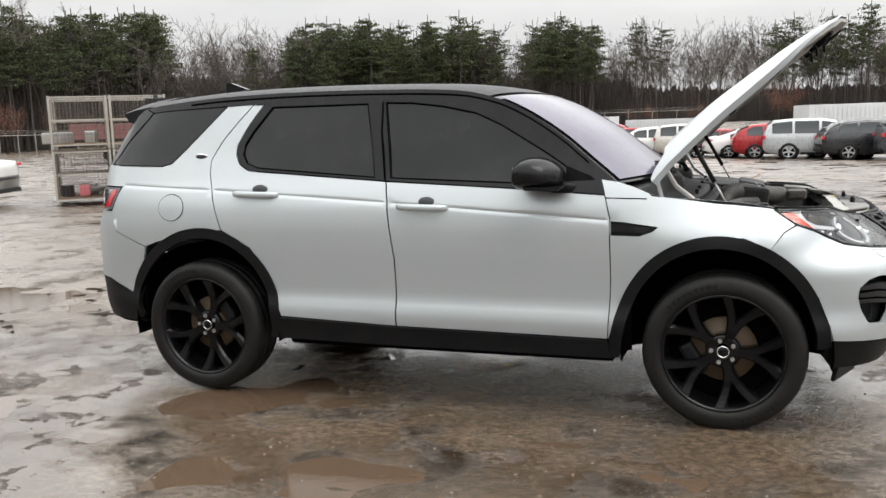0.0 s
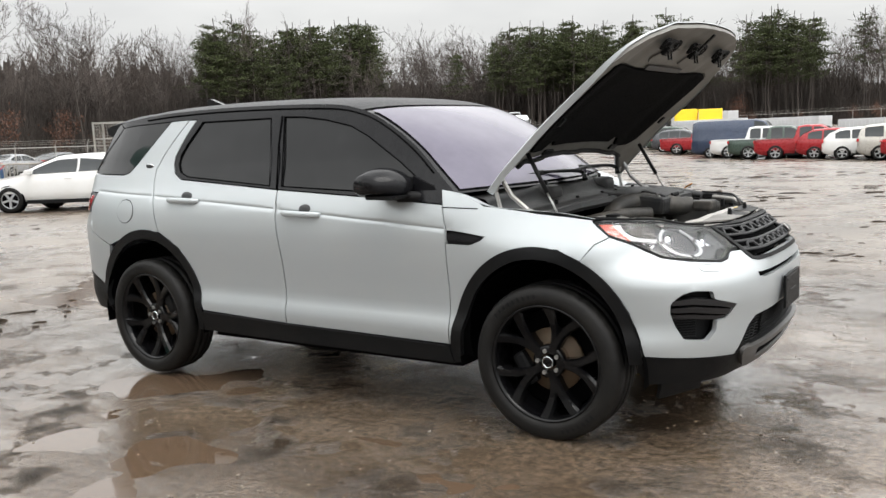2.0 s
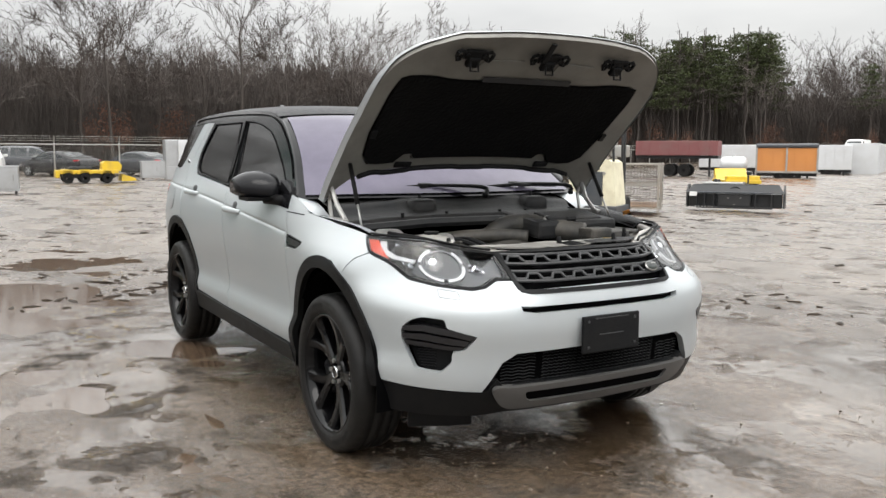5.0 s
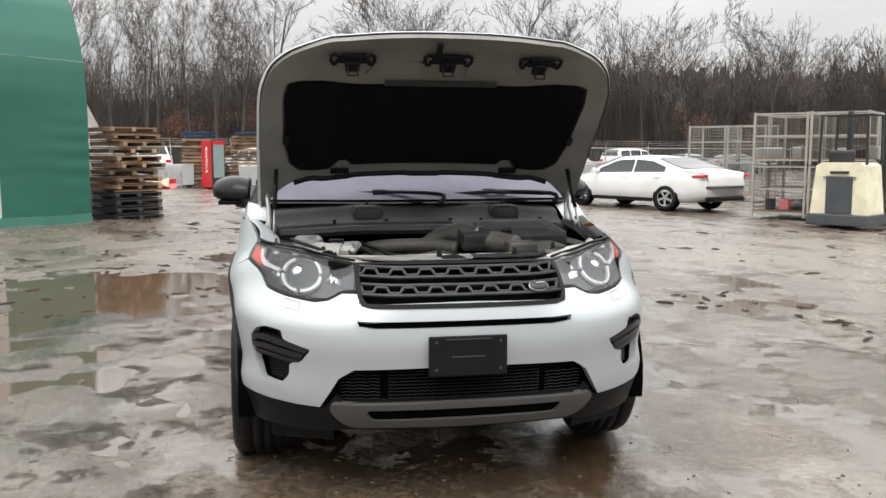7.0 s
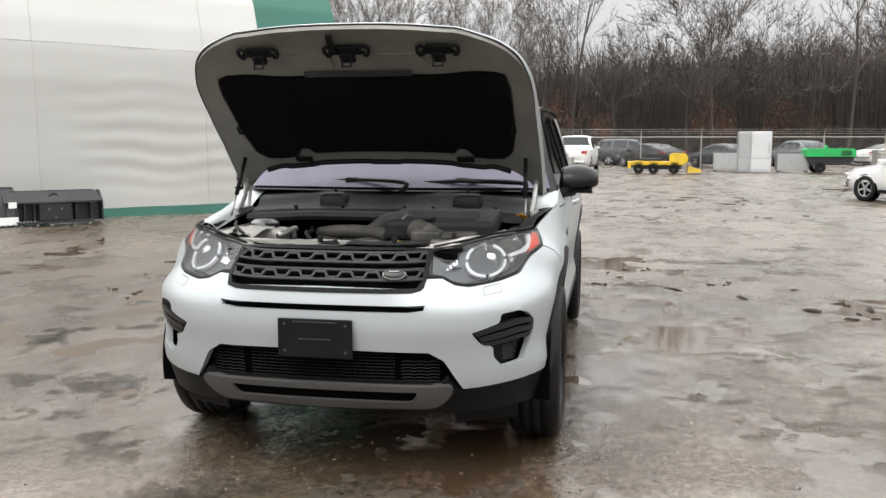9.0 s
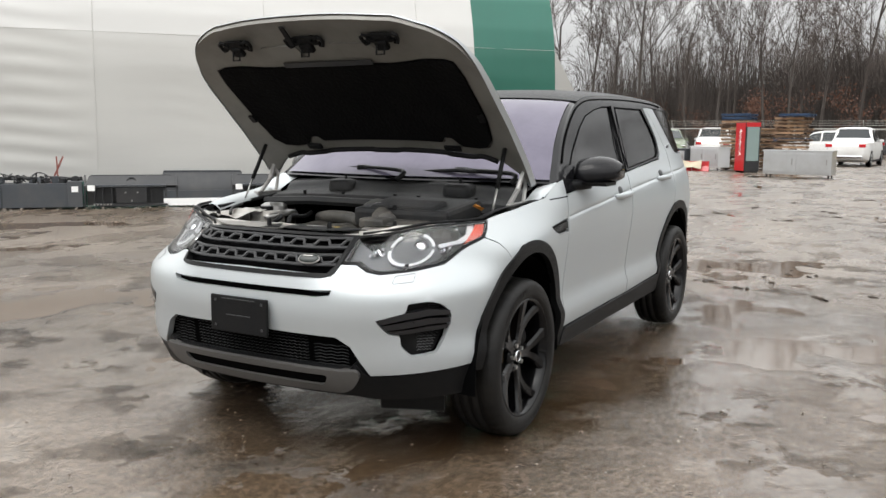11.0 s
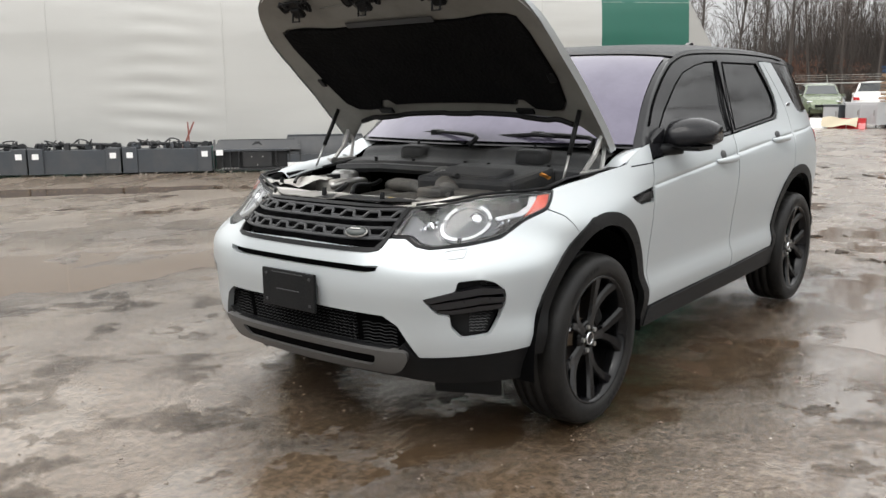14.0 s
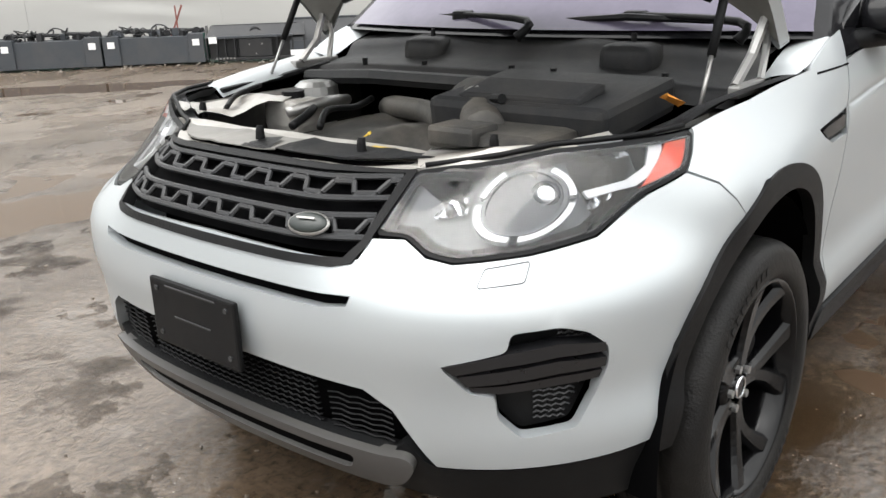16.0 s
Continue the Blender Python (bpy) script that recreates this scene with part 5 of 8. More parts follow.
M_GROUND = ground_material()
tagged(new("ground", mesh_from("ground", gv, gf, M_GROUND, True)), "wet brown mud and gravel yard with shallow puddles", "ground", kind="structure")
M_WATER = mat("muddy_puddle_water", (0.078, 0.052, 0.034), 0.05, 0.0, 0.15, .6, spec=.5, rough_vary=.015, bump=.02, bump_scale=14)
wx, wy = spread(-50, 40, -8, 9, .5, 1.2, 3), spread(-40, 70, -8, 8, .5, 1.2, 3)
water = part("water", grid_mesh(lambda x, y: Vector((x, y, -.0065 - .010 * max(0.0, min(1.0, (y + 1.3) / 1.6)) - .012 * max(0.0, min(1.0, (math.hypot(x - 1.2, y) - 5.0) / 5.0)) - .02 * max(0.0, min(1.0, (x - 2.8) / .6)) * max(0.0, min(1.0, (y + 1.7) / .5)) + .002 * math.exp(-((x + .3) / 2.5) ** 2 - ((y - 3.1) / 1.2) ** 2) + .008 * math.exp(-((x + 1.0) / 1.7) ** 2 - ((y + 2.2) / 1.0) ** 2) + min(0.0, ground_lie(x, y)))), wx, wy), M_WATER, smooth=True)
tagged(water, "shallow brown puddles on the yard", "puddle", kind="structure")

# loose stones and clods on the mud
M_STONE = mat("wet_gravel_stones", (0.12, 0.098, 0.078), 0.35, 0.0, 0.5, 9, spec=.5, dirt=(0.045, 0.032, 0.022), dirt_amount=.9, dirt_scale=3)
rng_g = np.random.default_rng(11)
sv, sf = [], []
ball = np.array([(1, 0, 0), (0, 1, 0), (-1, 0, 0), (0, -1, 0), (0, 0, 1), (0, 0, -.6)], float)
tri = np.array([(0, 1, 4), (1, 2, 4), (2, 3, 4), (3, 0, 4), (1, 0, 5), (2, 1, 5), (3, 2, 5), (0, 3, 5)])
for k in range(15000):
    a, d = rng_g.uniform(0, 6.283), 1.0 + 10.0 * rng_g.random() ** .8
    x, y = 1.4 + 1.25 * d * math.cos(a), d * math.sin(a)
    if noise.noise((x * .8, y * .8, 21)) < rng_g.uniform(-.35, .3):
        continue
    r = .0022 + .0065 * rng_g.random() ** 4
    sv.append(ball * (r * rng_g.uniform(.7, 1.5, 3) * (1, 1, .55)) + rng_g.normal(size=(6, 3)) * r * .18 + (x, y, ground_height(x, y) + r * .2))
    sf.append(tri + 6 * len(sf))
tagged(new("gravel", mesh_from("gravel", np.concatenate(sv), np.concatenate(sf), M_STONE)), "loose wet stones and clods scattered on the mud", "gravel", kind="stuff")


# low clods and ruts of churned mud over the yard
M_CLOD = mat("wet_mud_clods", (0.022, 0.0150, 0.0095), 0.55, 0.0, 0.35, 14, spec=.12, bump=.5, bump_scale=30)
cv, cf = [], []
ring_n = 9
dome = [(math.cos(2 * math.pi * k / ring_n) * q, math.sin(2 * math.pi * k / ring_n) * q, h) for q, h in ((1.0, -.5), (.86, .45), (.45, .9)) for k in range(ring_n)] + [(0, 0, 1)]
dome_f = [(r * ring_n + k, r * ring_n + (k + 1) % ring_n, (r + 1) * ring_n + (k + 1) % ring_n, (r + 1) * ring_n + k) for r in (0, 1) for k in range(ring_n)] + [(2 * ring_n + k, 2 * ring_n + (k + 1) % ring_n, 3 * ring_n, 3 * ring_n) for k in range(ring_n)]
dome, dome_f = np.array(dome), np.array(dome_f)
for k in range(2600):
    a, d = rng_g.uniform(1.2, 4.2), 3.6 + 30.0 * rng_g.random() ** 1.25
    x, y = 1.6 + d * math.cos(a), d * math.sin(a)
    if noise.noise((x * .22, y * .22, 31)) + .5 * noise.noise((x * .9, y * .9, 33)) < rng_g.uniform(-.25, .75) or ((x + 10.9) * .67 + (y + 4.4) * .74 < 1.4):
        continue
    w_ = rng_g.uniform(.010, .055) * (.4 + d / 14)
    turn_, long_ = rng_g.normal(.6, .7), rng_g.uniform(1.0, 4.5)
    p = dome * (w_ * long_, w_, .010 + .13 * w_) * (1 + rng_g.normal(size=(len(dome), 1)) * .24)
    cv.append(np.c_[p[:, 0] * math.cos(turn_) - p[:, 1] * math.sin(turn_) + x, p[:, 0] * math.sin(turn_) + p[:, 1] * math.cos(turn_) + y, p[:, 2] + ground_height(x, y)])
    cf.append(dome_f + len(dome) * len(cf))
cv, cf = np.concatenate(cv), np.concatenate(cf)
clod_mesh = bpy.data.meshes.new("mud_clods")
clod_mesh.from_pydata(cv.tolist(), [], [tuple(dict.fromkeys(q)) for q in cf.tolist()])
clod_mesh.materials.append(M_CLOD)
clod_mesh.polygons.foreach_set("use_smooth", [True] * len(clod_mesh.polygons))
tagged(new("mud_clods", clod_mesh), "low wet clods of churned brown mud", "mud", kind="stuff")


# ---- woods ----
M_BARK = mat("grey_brown_bark", (0.052, 0.042, 0.036), 0.85, 0.0, 0.3, 3)
M_TWIG = mat("bare_twigs", (0.066, 0.053, 0.046), 0.85, 0.0, 0.25, 2)
M_PINE = mat("dark_pine_needles", (0.050, 0.060, 0.027), 0.8, 0.0, 0.45, .35, spec=.1)
M_RUST = mat("dead_oak_leaves", (0.095, 0.042, 0.024), 0.8, 0.0, 0.35, .6)
M_BRUSH = mat("winter_undergrowth", (0.036, 0.029, 0.0245), 0.95, 0.0, 0.45, .8, stretch=(1, 1, .25), dirt=(0.060, 0.048, 0.040), dirt_amount=.7, dirt_scale=.35)


class Sticks:
    """Gathers three-sided tapered sticks as plain arrays."""

    def __init__(self):
        self.v, self.f, self.n = [], [], 0

    def stick(self, p, q, r0, r1):
        d = q - p
        a = np.cross(d, (.3, .2, 1.0))
        a /= np.linalg.norm(a) + 1e-9
        b = np.cross(d, a)
        b /= np.linalg.norm(b) + 1e-9
        for c, r in ((p, r0), (q, r1)):
            for k in range(3):
                self.v.append(c + r * (math.cos(2.094 * k) * a + math.sin(2.094 * k) * b))
        for k in range(3):
            self.f.append((self.n + k, self.n + (k + 1) % 3, self.n + 3 + (k + 1) % 3, self.n + 3 + k))
        self.n += 6

    def twig(self, p, q, r0, r1):
        """The finest twigs: one narrow tapered blade each."""
        d = q - p
        a = np.cross(d, (d[1] + .3, .2 - d[0], .4))
        a /= np.linalg.norm(a) + 1e-9
        self.v += [p - r0 * a, p + r0 * a, q + r1 * a, q - r1 * a]
        self.f.append((self.n, self.n + 1, self.n + 2, self.n + 3))
        self.n += 4

    def leaf(self, c, size, rng):
        a = rng.normal(size=3)
        b = np.cross(a, rng.normal(size=3))
        a, b = a / np.linalg.norm(a) * size, b / (np.linalg.norm(b) + 1e-9) * size * .5
        for p in (c - a, c + b, c + a, c - b):
            self.v.append(p)
        self.f.append((self.n, self.n + 1, self.n + 2, self.n + 3))
        self.n += 4

    def arrays(self):
        return np.array(self.v), np.array(self.f)


def bare_tree(seed, height, levels, twigs, thin=.004, spread_=.92, stout=.0125):
    """Trunk and branches of a leafless tree: (trunk, crown) sticks."""
    rng = np.random.default_rng(seed)
    trunk, crown = Sticks(), Sticks()

    def grow(p, d, length, r, level):
        to = trunk if level <= 1 else crown
        n = 5 if level == 0 else 3
        for i in range(n):
            d = d + rng.normal(size=3) * (.045 if level == 0 else .16) + np.array((0, 0, .03 + .05 * (level > 0)))
            d /= np.linalg.norm(d)
            q = p + d * length / n
            r1 = r * (.84 if level == 0 else .72)
            (to.stick if level < 3 else to.twig)(p, q, max(r, thin), max(r1, thin))
            p, r = q, r1
            if level < levels and (level > 0 or i >= 2):
                for _ in range(2 if level == 0 else (2 if level < levels - 1 else twigs)):
                    side = rng.normal(size=3)
                    side -= side.dot(d) * d
                    side /= np.linalg.norm(side)
                    a = rng.uniform(.4, spread_)
                    nd = d * math.cos(a) + side * math.sin(a) + np.array((0, 0, .13))
                    grow(p, nd / np.linalg.norm(nd), length * rng.uniform(.38, .58), r * .55, level + 1)

    grow(np.array((0, 0, -.3)), np.array((rng.normal() * .04, rng.normal() * .04, 1.0)), height * .80, height * stout, 0)
    tall = height / max(p[2] for p in crown.v)
    for part_ in (trunk, crown):
        part_.v = [p * tall for p in part_.v]
    return trunk, crown


def pine_tree(seed, height):
    rng = np.random.default_rng(seed)
    trunk, crown = Sticks(), Sticks()
    r, p = height * .011, np.array((0, 0, -.3))
    for i in range(8):
        q = np.array((rng.normal() * .06, rng.normal() * .06, height * (i + 1) / 8))
        trunk.stick(p, q, r, r * .86)
        p, r = q, r * .86
    low = rng.uniform(.52, .70)
    for i in range(34):
        u = low + (1 - low) * (i / 40) ** .9
        z = height * u
        reach = height * .17 * (1 - ((u - low) / (1 - low)) ** 1.9) * rng.uniform(.35, 1.2) + .25
        a = rng.uniform(0, 6.283)
        tip = np.array((reach * math.cos(a), reach * math.sin(a), z + reach * rng.uniform(-.1, .35)))
        trunk.stick(np.array((0, 0, z)), tip, .05, .015)
        for _ in range(46):
            c = np.array((0, 0, z)) * (1 - (w := rng.uniform(.3, 1.08))) + tip * w
            crown.leaf(c + rng.normal(size=3) * height * .015 * np.array((1.4, 1.4, .42)), height * rng.uniform(.0050, .0115), rng)
    return trunk, crown


def oak_brush(seed, height):
    rng = np.random.default_rng(seed)
    trunk, crown = bare_tree(seed, height, 2, 2)
    leaves = Sticks()
    vv = np.array(crown.v)
    for c in vv[rng.integers(0, len(vv), 620)]:
        leaves.leaf(c + rng.normal(size=3) * .28, rng.uniform(.05, .11), rng)
    return trunk, leaves


def placed(arrays, spots):
    """Copies arrays to (x, y, z, turn, size) spots, joined."""
    v, f = arrays
    vs_, fs_ = [], []
    for k, (x, y, z, a, s) in enumerate(spots):
        c, d = math.cos(a) * s, math.sin(a) * s
        vs_.append(np.c_[v[:, 0] * c - v[:, 1] * d + x, v[:, 0] * d + v[:, 1] * c + y, v[:, 2] * s + z])
        fs_.append(f + k * len(v))
    return np.concatenate(vs_), np.concatenate(fs_)


def joined(groups):
    vs_, fs_, at = [], [], 0
    for v, f in groups:
        vs_.append(v)
        fs_.append(f + at)
        at += len(v)
    return np.concatenate(vs_), np.concatenate(fs_)


# how far the wood's edge stands, by compass angle (degrees from the x axis)
EDGE = [(0, 120), (40, 115), (75, 112), (95, 128), (124, 128), (135, 102), (150, 78), (165, 72), (185, 70), (205, 74), (230, 90), (270, 110), (320, 120), (360, 120)]


def edge_of_wood(a):
    return float(np.interp(a % 360, [p for p, q in EDGE], [q for p, q in EDGE]))


rng = np.random.default_rng(5)
far_bare = [bare_tree(100 + k, 12.2, 3, 3, .018) for k in range(4)]
spots = [[] for _ in far_bare]
for k in range(860):
    a = rng.uniform(55, 250) if k < 800 else rng.uniform(250, 415)
    if 186 < a < 250 and k % 5 < 4:
        continue
    r = edge_of_wood(a) + rng.uniform(2, 38)
    spots[k % 4].append((r * math.cos(radians(a)), r * math.sin(radians(a)), 0, rng.uniform(0, 6.28), rng.uniform(.82, 1.12) * np.interp(a, [55, 80, 95, 110, 119, 132, 142, 160, 170, 190, 200, 250], [1.08, 1.1, 1.28, 1.28, 1.46, 1.42, 1.18, 1.12, 1.0, 0.98, 1.0, 1.02])))
tw, tc = joined([placed(t.arrays(), s) for (t, c), s in zip(far_bare, spots)]), joined([placed(c.arrays(), s) for (t, c), s in zip(far_bare, spots)])
woods = tagged(new("bare_woods"), "dense leafless grey-brown winter woods behind the yard", "woods", kind="stuff")
for nm, arr, mt in (("trunks", tw, M_BARK), ("branches", tc, M_TWIG)):
    o = new(nm, mesh_from(nm, *arr, mt))
    o.parent = woods

far_pine = [pine_tree(200 + k, 12.5) for k in range(5)]
spots = [[] for _ in far_pine]
for k in range(300):
    a = rng.choice([rng.uniform(127, 138.5), rng.uniform(105, 119), rng.uniform(98.5, 103), rng.uniform(78, 87), rng.uniform(88, 140), rng.uniform(255, 410)], p=[.28, .40, .12, .12, .05, .03])
    r = edge_of_wood(a) + rng.uniform(-2, 18)
    spots[k % 5].append((r * math.cos(radians(a)), r * math.sin(radians(a)), 0, rng.uniform(0, 6.28), rng.uniform(.80, 1.22) * np.interp(a, [80, 95, 104, 112, 118, 126, 140], [1, 1.2, 1.22, 1.22, 1.26, 1.34, 1.05])))
pw, pc = joined([placed(t.arrays(), s) for (t, c), s in zip(far_pine, spots)]), joined([placed(c.arrays(), s) for (t, c), s in zip(far_pine, spots)])
pines = tagged(new("pine_woods"), "dark green pines among the bare woods", "woods", kind="stuff")
for nm, arr, mt in (("trunks", pw, M_BARK), ("needles", pc, M_PINE)):
    o = new(nm, mesh_from(nm, *arr, mt))
    o.parent = pines

rust = [oak_brush(300 + k, 4.5) for k in range(3)]
spots = [[] for _ in rust]
for k in range(70):
    a = rng.uniform(85, 200)
    r = edge_of_wood(a) + rng.uniform(-5, 2)
    spots[k % 3].append((r * math.cos(radians(a)), r * math.sin(radians(a)), 0, rng.uniform(0, 6.28), rng.uniform(.6, 1.3)))
bw, bc = joined([placed(t.arrays(), s) for (t, c), s in zip(rust, spots)]), joined([placed(c.arrays(), s) for (t, c), s in zip(rust, spots)])
scrub = tagged(new("oak_scrub"), "low scrub holding rust-brown dead leaves", "shrubs", kind="stuff")
for nm, arr, mt in (("stems", bw, M_BARK), ("leaves", bc, M_RUST)):
    o = new(nm, mesh_from(nm, *arr, mt))
    o.parent = scrub

# undergrowth: thickets of fine upright twigs, one behind the other, before a dark far bank
def thicket(seed, height, count):
    rng_ = np.random.default_rng(seed)
    st = Sticks()
    for _ in range(count):
        p = np.array((rng_.uniform(-2.2, 2.2), rng_.uniform(-1.5, 1.5), -.2))
        h = height * rng_.uniform(.35, 1.0) ** 1.2
        q = p + np.array((rng_.normal() * .22, rng_.normal() * .22, h * .6))
        e = q + np.array((rng_.normal() * .35, rng_.normal() * .35, h * .4))
        st.stick(p, q, .035, .022)
        st.twig(q, e, .022, .006)
        for _ in range(3):
            c = p + (q - p) * rng_.uniform(.3, 1) if rng_.random() < .5 else q + (e - q) * rng_.uniform(0, .8)
            st.twig(c, c + np.array((rng_.normal() * .5, rng_.normal() * .5, rng_.uniform(.3, 1.1))), .014, .004)
    return st


bushes = [thicket(500 + k, 8.0, 38) for k in range(4)]
spots = [[] for _ in bushes]
for k in range(900):
    a = rng.uniform(55, 245) if k < 820 else rng.uniform(245, 415)
    r = edge_of_wood(a) + rng.uniform(0, 24)
    spots[k % 4].append((r * math.cos(radians(a)), r * math.sin(radians(a)), 0, rng.uniform(0, 6.28), rng.uniform(.45, 1.05)))
for k in range(560):
    a = rng.uniform(96, 198)
    r = edge_of_wood(a) + rng.uniform(6, 31)
    spots[k % 4].append((r * math.cos(radians(a)), r * math.sin(radians(a)), 0, rng.uniform(0, 6.28), rng.uniform(1.1, 1.75)))
brush = joined([placed(t.arrays(), s) for t, s in zip(bushes, spots)])
tagged(new("undergrowth", mesh_from("undergrowth", *brush, M_BRUSH)), "dense brown winter undergrowth at the foot of the woods", "undergrowth", kind="stuff")
vv, ff = [], []
ragged = np.random.default_rng(77).uniform(.92, 1.06, 3601)
for k in range(3601):
    a = k * .1
    r = edge_of_wood(a) + 32 + 3 * noise.noise((k * .02, 2, 0))
    h = np.interp(a, [80, 94, 98, 108, 122, 128, 140, 150, 165, 180, 188, 200, 250], [6.0, 7.0, 10.4, 12.0, 12.0, 12.4, 12.2, 12.6, 12.8, 11.4, 8.2, 6.4, 5.8]) * (1 + .16 * noise.noise((k * .02, 2, 3)) + .14 * noise.noise((k * .2, 2, 5))) * ragged[k % 3600]
    for u in (0, .5, 1):
        vv.append((r * math.cos(radians(a)), r * math.sin(radians(a)), h * u - .5))
    if k:
        for j in (0, 1):
            ff.append((3 * k - 3 + j, 3 * k + j, 3 * k + j + 1, 3 * k - 2 + j))
tagged(new("backdrop", mesh_from("backdrop", np.array(vv), np.array(ff), M_BRUSH, True)), "dark brown depth of the winter woods", "woods", kind="structure")

# single large trees at the wood's edge
near_bare = [bare_tree(400 + k, 17.0, 4, 2, .014) for k in range(4)]
meshes = [(mesh_from("trunk", *t.arrays(), M_BARK), mesh_from("crown", *c.arrays(), M_TWIG)) for t, c in near_bare]
for k in range(12):
    a = 128 + k * 8.8 + rng.uniform(-1.2, 1.2)
    r = edge_of_wood(a) + rng.uniform(-9, 1)
    tree = thing("bare_tree", "tall leafless tree with grey-brown bark at the wood's edge", "tree", "trees at the wood's edge", pose(r * math.cos(radians(a)), r * math.sin(radians(a)), 0, 0, 0, rng.uniform(0, 360)))
    tree.scale = [rng.uniform(.8, 1.15)] * 3
    for nm, me in zip(("trunk", "crown"), meshes[k % 4]):
        o = new(nm, me)
        o.parent = tree

# spreading oaks that stand out above the rest
oaks = [bare_tree(620 + k, 15.5, 4, 3, .017, .95) for k in range(3)]
oak_meshes = [(mesh_from("trunk", *t.arrays(), M_BARK), mesh_from("crown", *c.arrays(), M_TWIG)) for t, c in oaks]
for k, (a, r) in enumerate(((165.4, 70), (159.8, 71), (173.3, 67), (178.6, 69), (185.0, 68), (152.0, 76), (168.5, 71))):
    tree = thing("bare_tree", "large spreading leafless oak at the wood's edge", "tree", "trees at the wood's edge", pose(r * math.cos(radians(a)), r * math.sin(radians(a)), 0, 0, 0, 67 * k))
    tree.scale = (1.25, 1.25, .92 + .07 * (k % 3))
    for nm, me in zip(("trunk", "crown"), oak_meshes[k % 3]):
        o = new(nm, me)
        o.parent = tree

# tall straight trees with steep limbs beyond the fence
steep = [bare_tree(740 + k, 17.0, 4, 3, .0115, .74, .0150) for k in range(4)]
steep_meshes = [(mesh_from("trunk", *t.arrays(), M_BARK), mesh_from("crown", *c.arrays(), M_TWIG)) for t, c in steep]
for k, (a, r, size) in enumerate(((203.0, 56, 1.15), (201.6, 60, 1.05), (199.6, 62, 1.0), (196.7, 60, 1.1), (195.4, 66, .95), (193.6, 62, .92), (191.9, 60, .85), (190.8, 67, .95), (188.9, 62, .85), (187.4, 60, .9), (185.9, 64, .95), (198.2, 70, 1.0))):
    tree = thing("bare_tree", "tall leafless tree with steep dark limbs beyond the fence", "tree", "trees beyond the fence", pose(6.2 + r * math.cos(radians(a)), 2.8 + r * math.sin(radians(a)), 0, 0, 0, 83 * k))
    tree.scale = (size, size, size)
    for nm, me in zip(("trunk", "crown"), steep_meshes[k % 4]):
        o = new(nm, me)
        o.parent = tree

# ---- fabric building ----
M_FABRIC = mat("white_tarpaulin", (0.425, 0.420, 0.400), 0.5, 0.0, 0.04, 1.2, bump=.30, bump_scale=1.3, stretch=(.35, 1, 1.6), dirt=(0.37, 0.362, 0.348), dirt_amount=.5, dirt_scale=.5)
# Upper sheets: light showing through the cloth is put into a paler colour.
M_FABRICUP = mat("light_paled_white_tarpaulin", (0.475, 0.472, 0.457), 0.5, 0.0, 0.03, 1.2, bump=.2, bump_scale=1.0, stretch=(.35, 1, 1.6), dirt=(0.50, 0.49, 0.475), dirt_amount=.4, dirt_scale=.5)
M_GREENUP = mat("light_paled_green_tarpaulin", (0.014, 0.105, 0.076), 0.5, 0.0, 0.1, 1.5, bump=.2, bump_scale=1.6)
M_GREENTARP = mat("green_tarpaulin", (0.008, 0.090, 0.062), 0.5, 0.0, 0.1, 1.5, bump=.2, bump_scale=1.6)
TENT = Matrix.Translation((-10.9, -4.4, .04)) @ Matrix.Rotation(math.atan2(-.67, .74), 4, "Z")
# local x runs along the wall away from the gable, local y out towards the yard
def hoop(x, u):
    """The shell at x along and u from the yard-side foot over the top."""
    prof = [(0, 0), (0, 2.5), (-.04, 2.95), (-.14, 3.5), (-.33, 4.1), (-.75, 4.8), (-1.7, 5.7), (-3.6, 6.6), (-6, 7.2)]
    d = np.r_[0, np.cumsum([math.dist(a, b) for a, b in zip(prof, prof[1:])])]
    y, z = np.interp(u, d, [p[0] for p in prof]), np.interp(u, d, [p[1] for p in prof])
    sag = .035 * noise.noise((x * 2.3, u * .5, 7)) * noise.noise((x * .4, u * .7, 3)) * 2 + .03 * noise.noise((x * .9, u * .8, 0)) + .025 * math.cos(x * 2 * math.pi / 3.0) 
    fold = .017 * max(0.0, noise.noise((x * .55, u * .45, 11)) + .10) * math.sin(19 * u + 5 * noise.noise((x * .8, u * .6, 5)))
    return Vector((x, y + (.6 * sag + fold) * min(1, u), z))


tent = thing("fabric_building", "large white hooped fabric building with a green end bay", "building", place=TENT)
us = np.r_[np.linspace(0, 4.6, 62), np.linspace(4.75, 12, 26)]
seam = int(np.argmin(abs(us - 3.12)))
for name_, x_, cloth, upper_cloth, text in (("wall", np.arange(1.80, 34, .25), M_FABRIC, M_FABRICUP, "creased white tarpaulin"), ("end_bay", np.arange(0, 1.81, .15), M_GREENTARP, M_GREENUP, "green tarpaulin")):
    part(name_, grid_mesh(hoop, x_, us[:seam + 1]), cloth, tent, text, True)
    part("upper_" + name_, grid_mesh(hoop, x_, us[seam:]), upper_cloth, tent, "thin upper " + text.split()[-2] + " tarpaulin", True)
part("seam_hem", tube([hoop(x, us[seam]) + Vector((0, .002, 0)) for x in np.arange(0, 34, .5)], .003, 6), M_FABRIC, tent)
for x in np.arange(3.0, 33, 3.0):
    part("rib_seam", tube([hoop(x, u) + Vector((0, .001, 0)) for u in us], .007, 6), M_FABRIC, tent)
part("gable", grid_mesh(lambda u, k: (lambda p: Vector((p.x + .02, p.y + (-6.2 - p.y) * k, p.z)))(hoop(0, u)), us, [0, .5, 1]), M_FABRIC, tent, smooth=True)
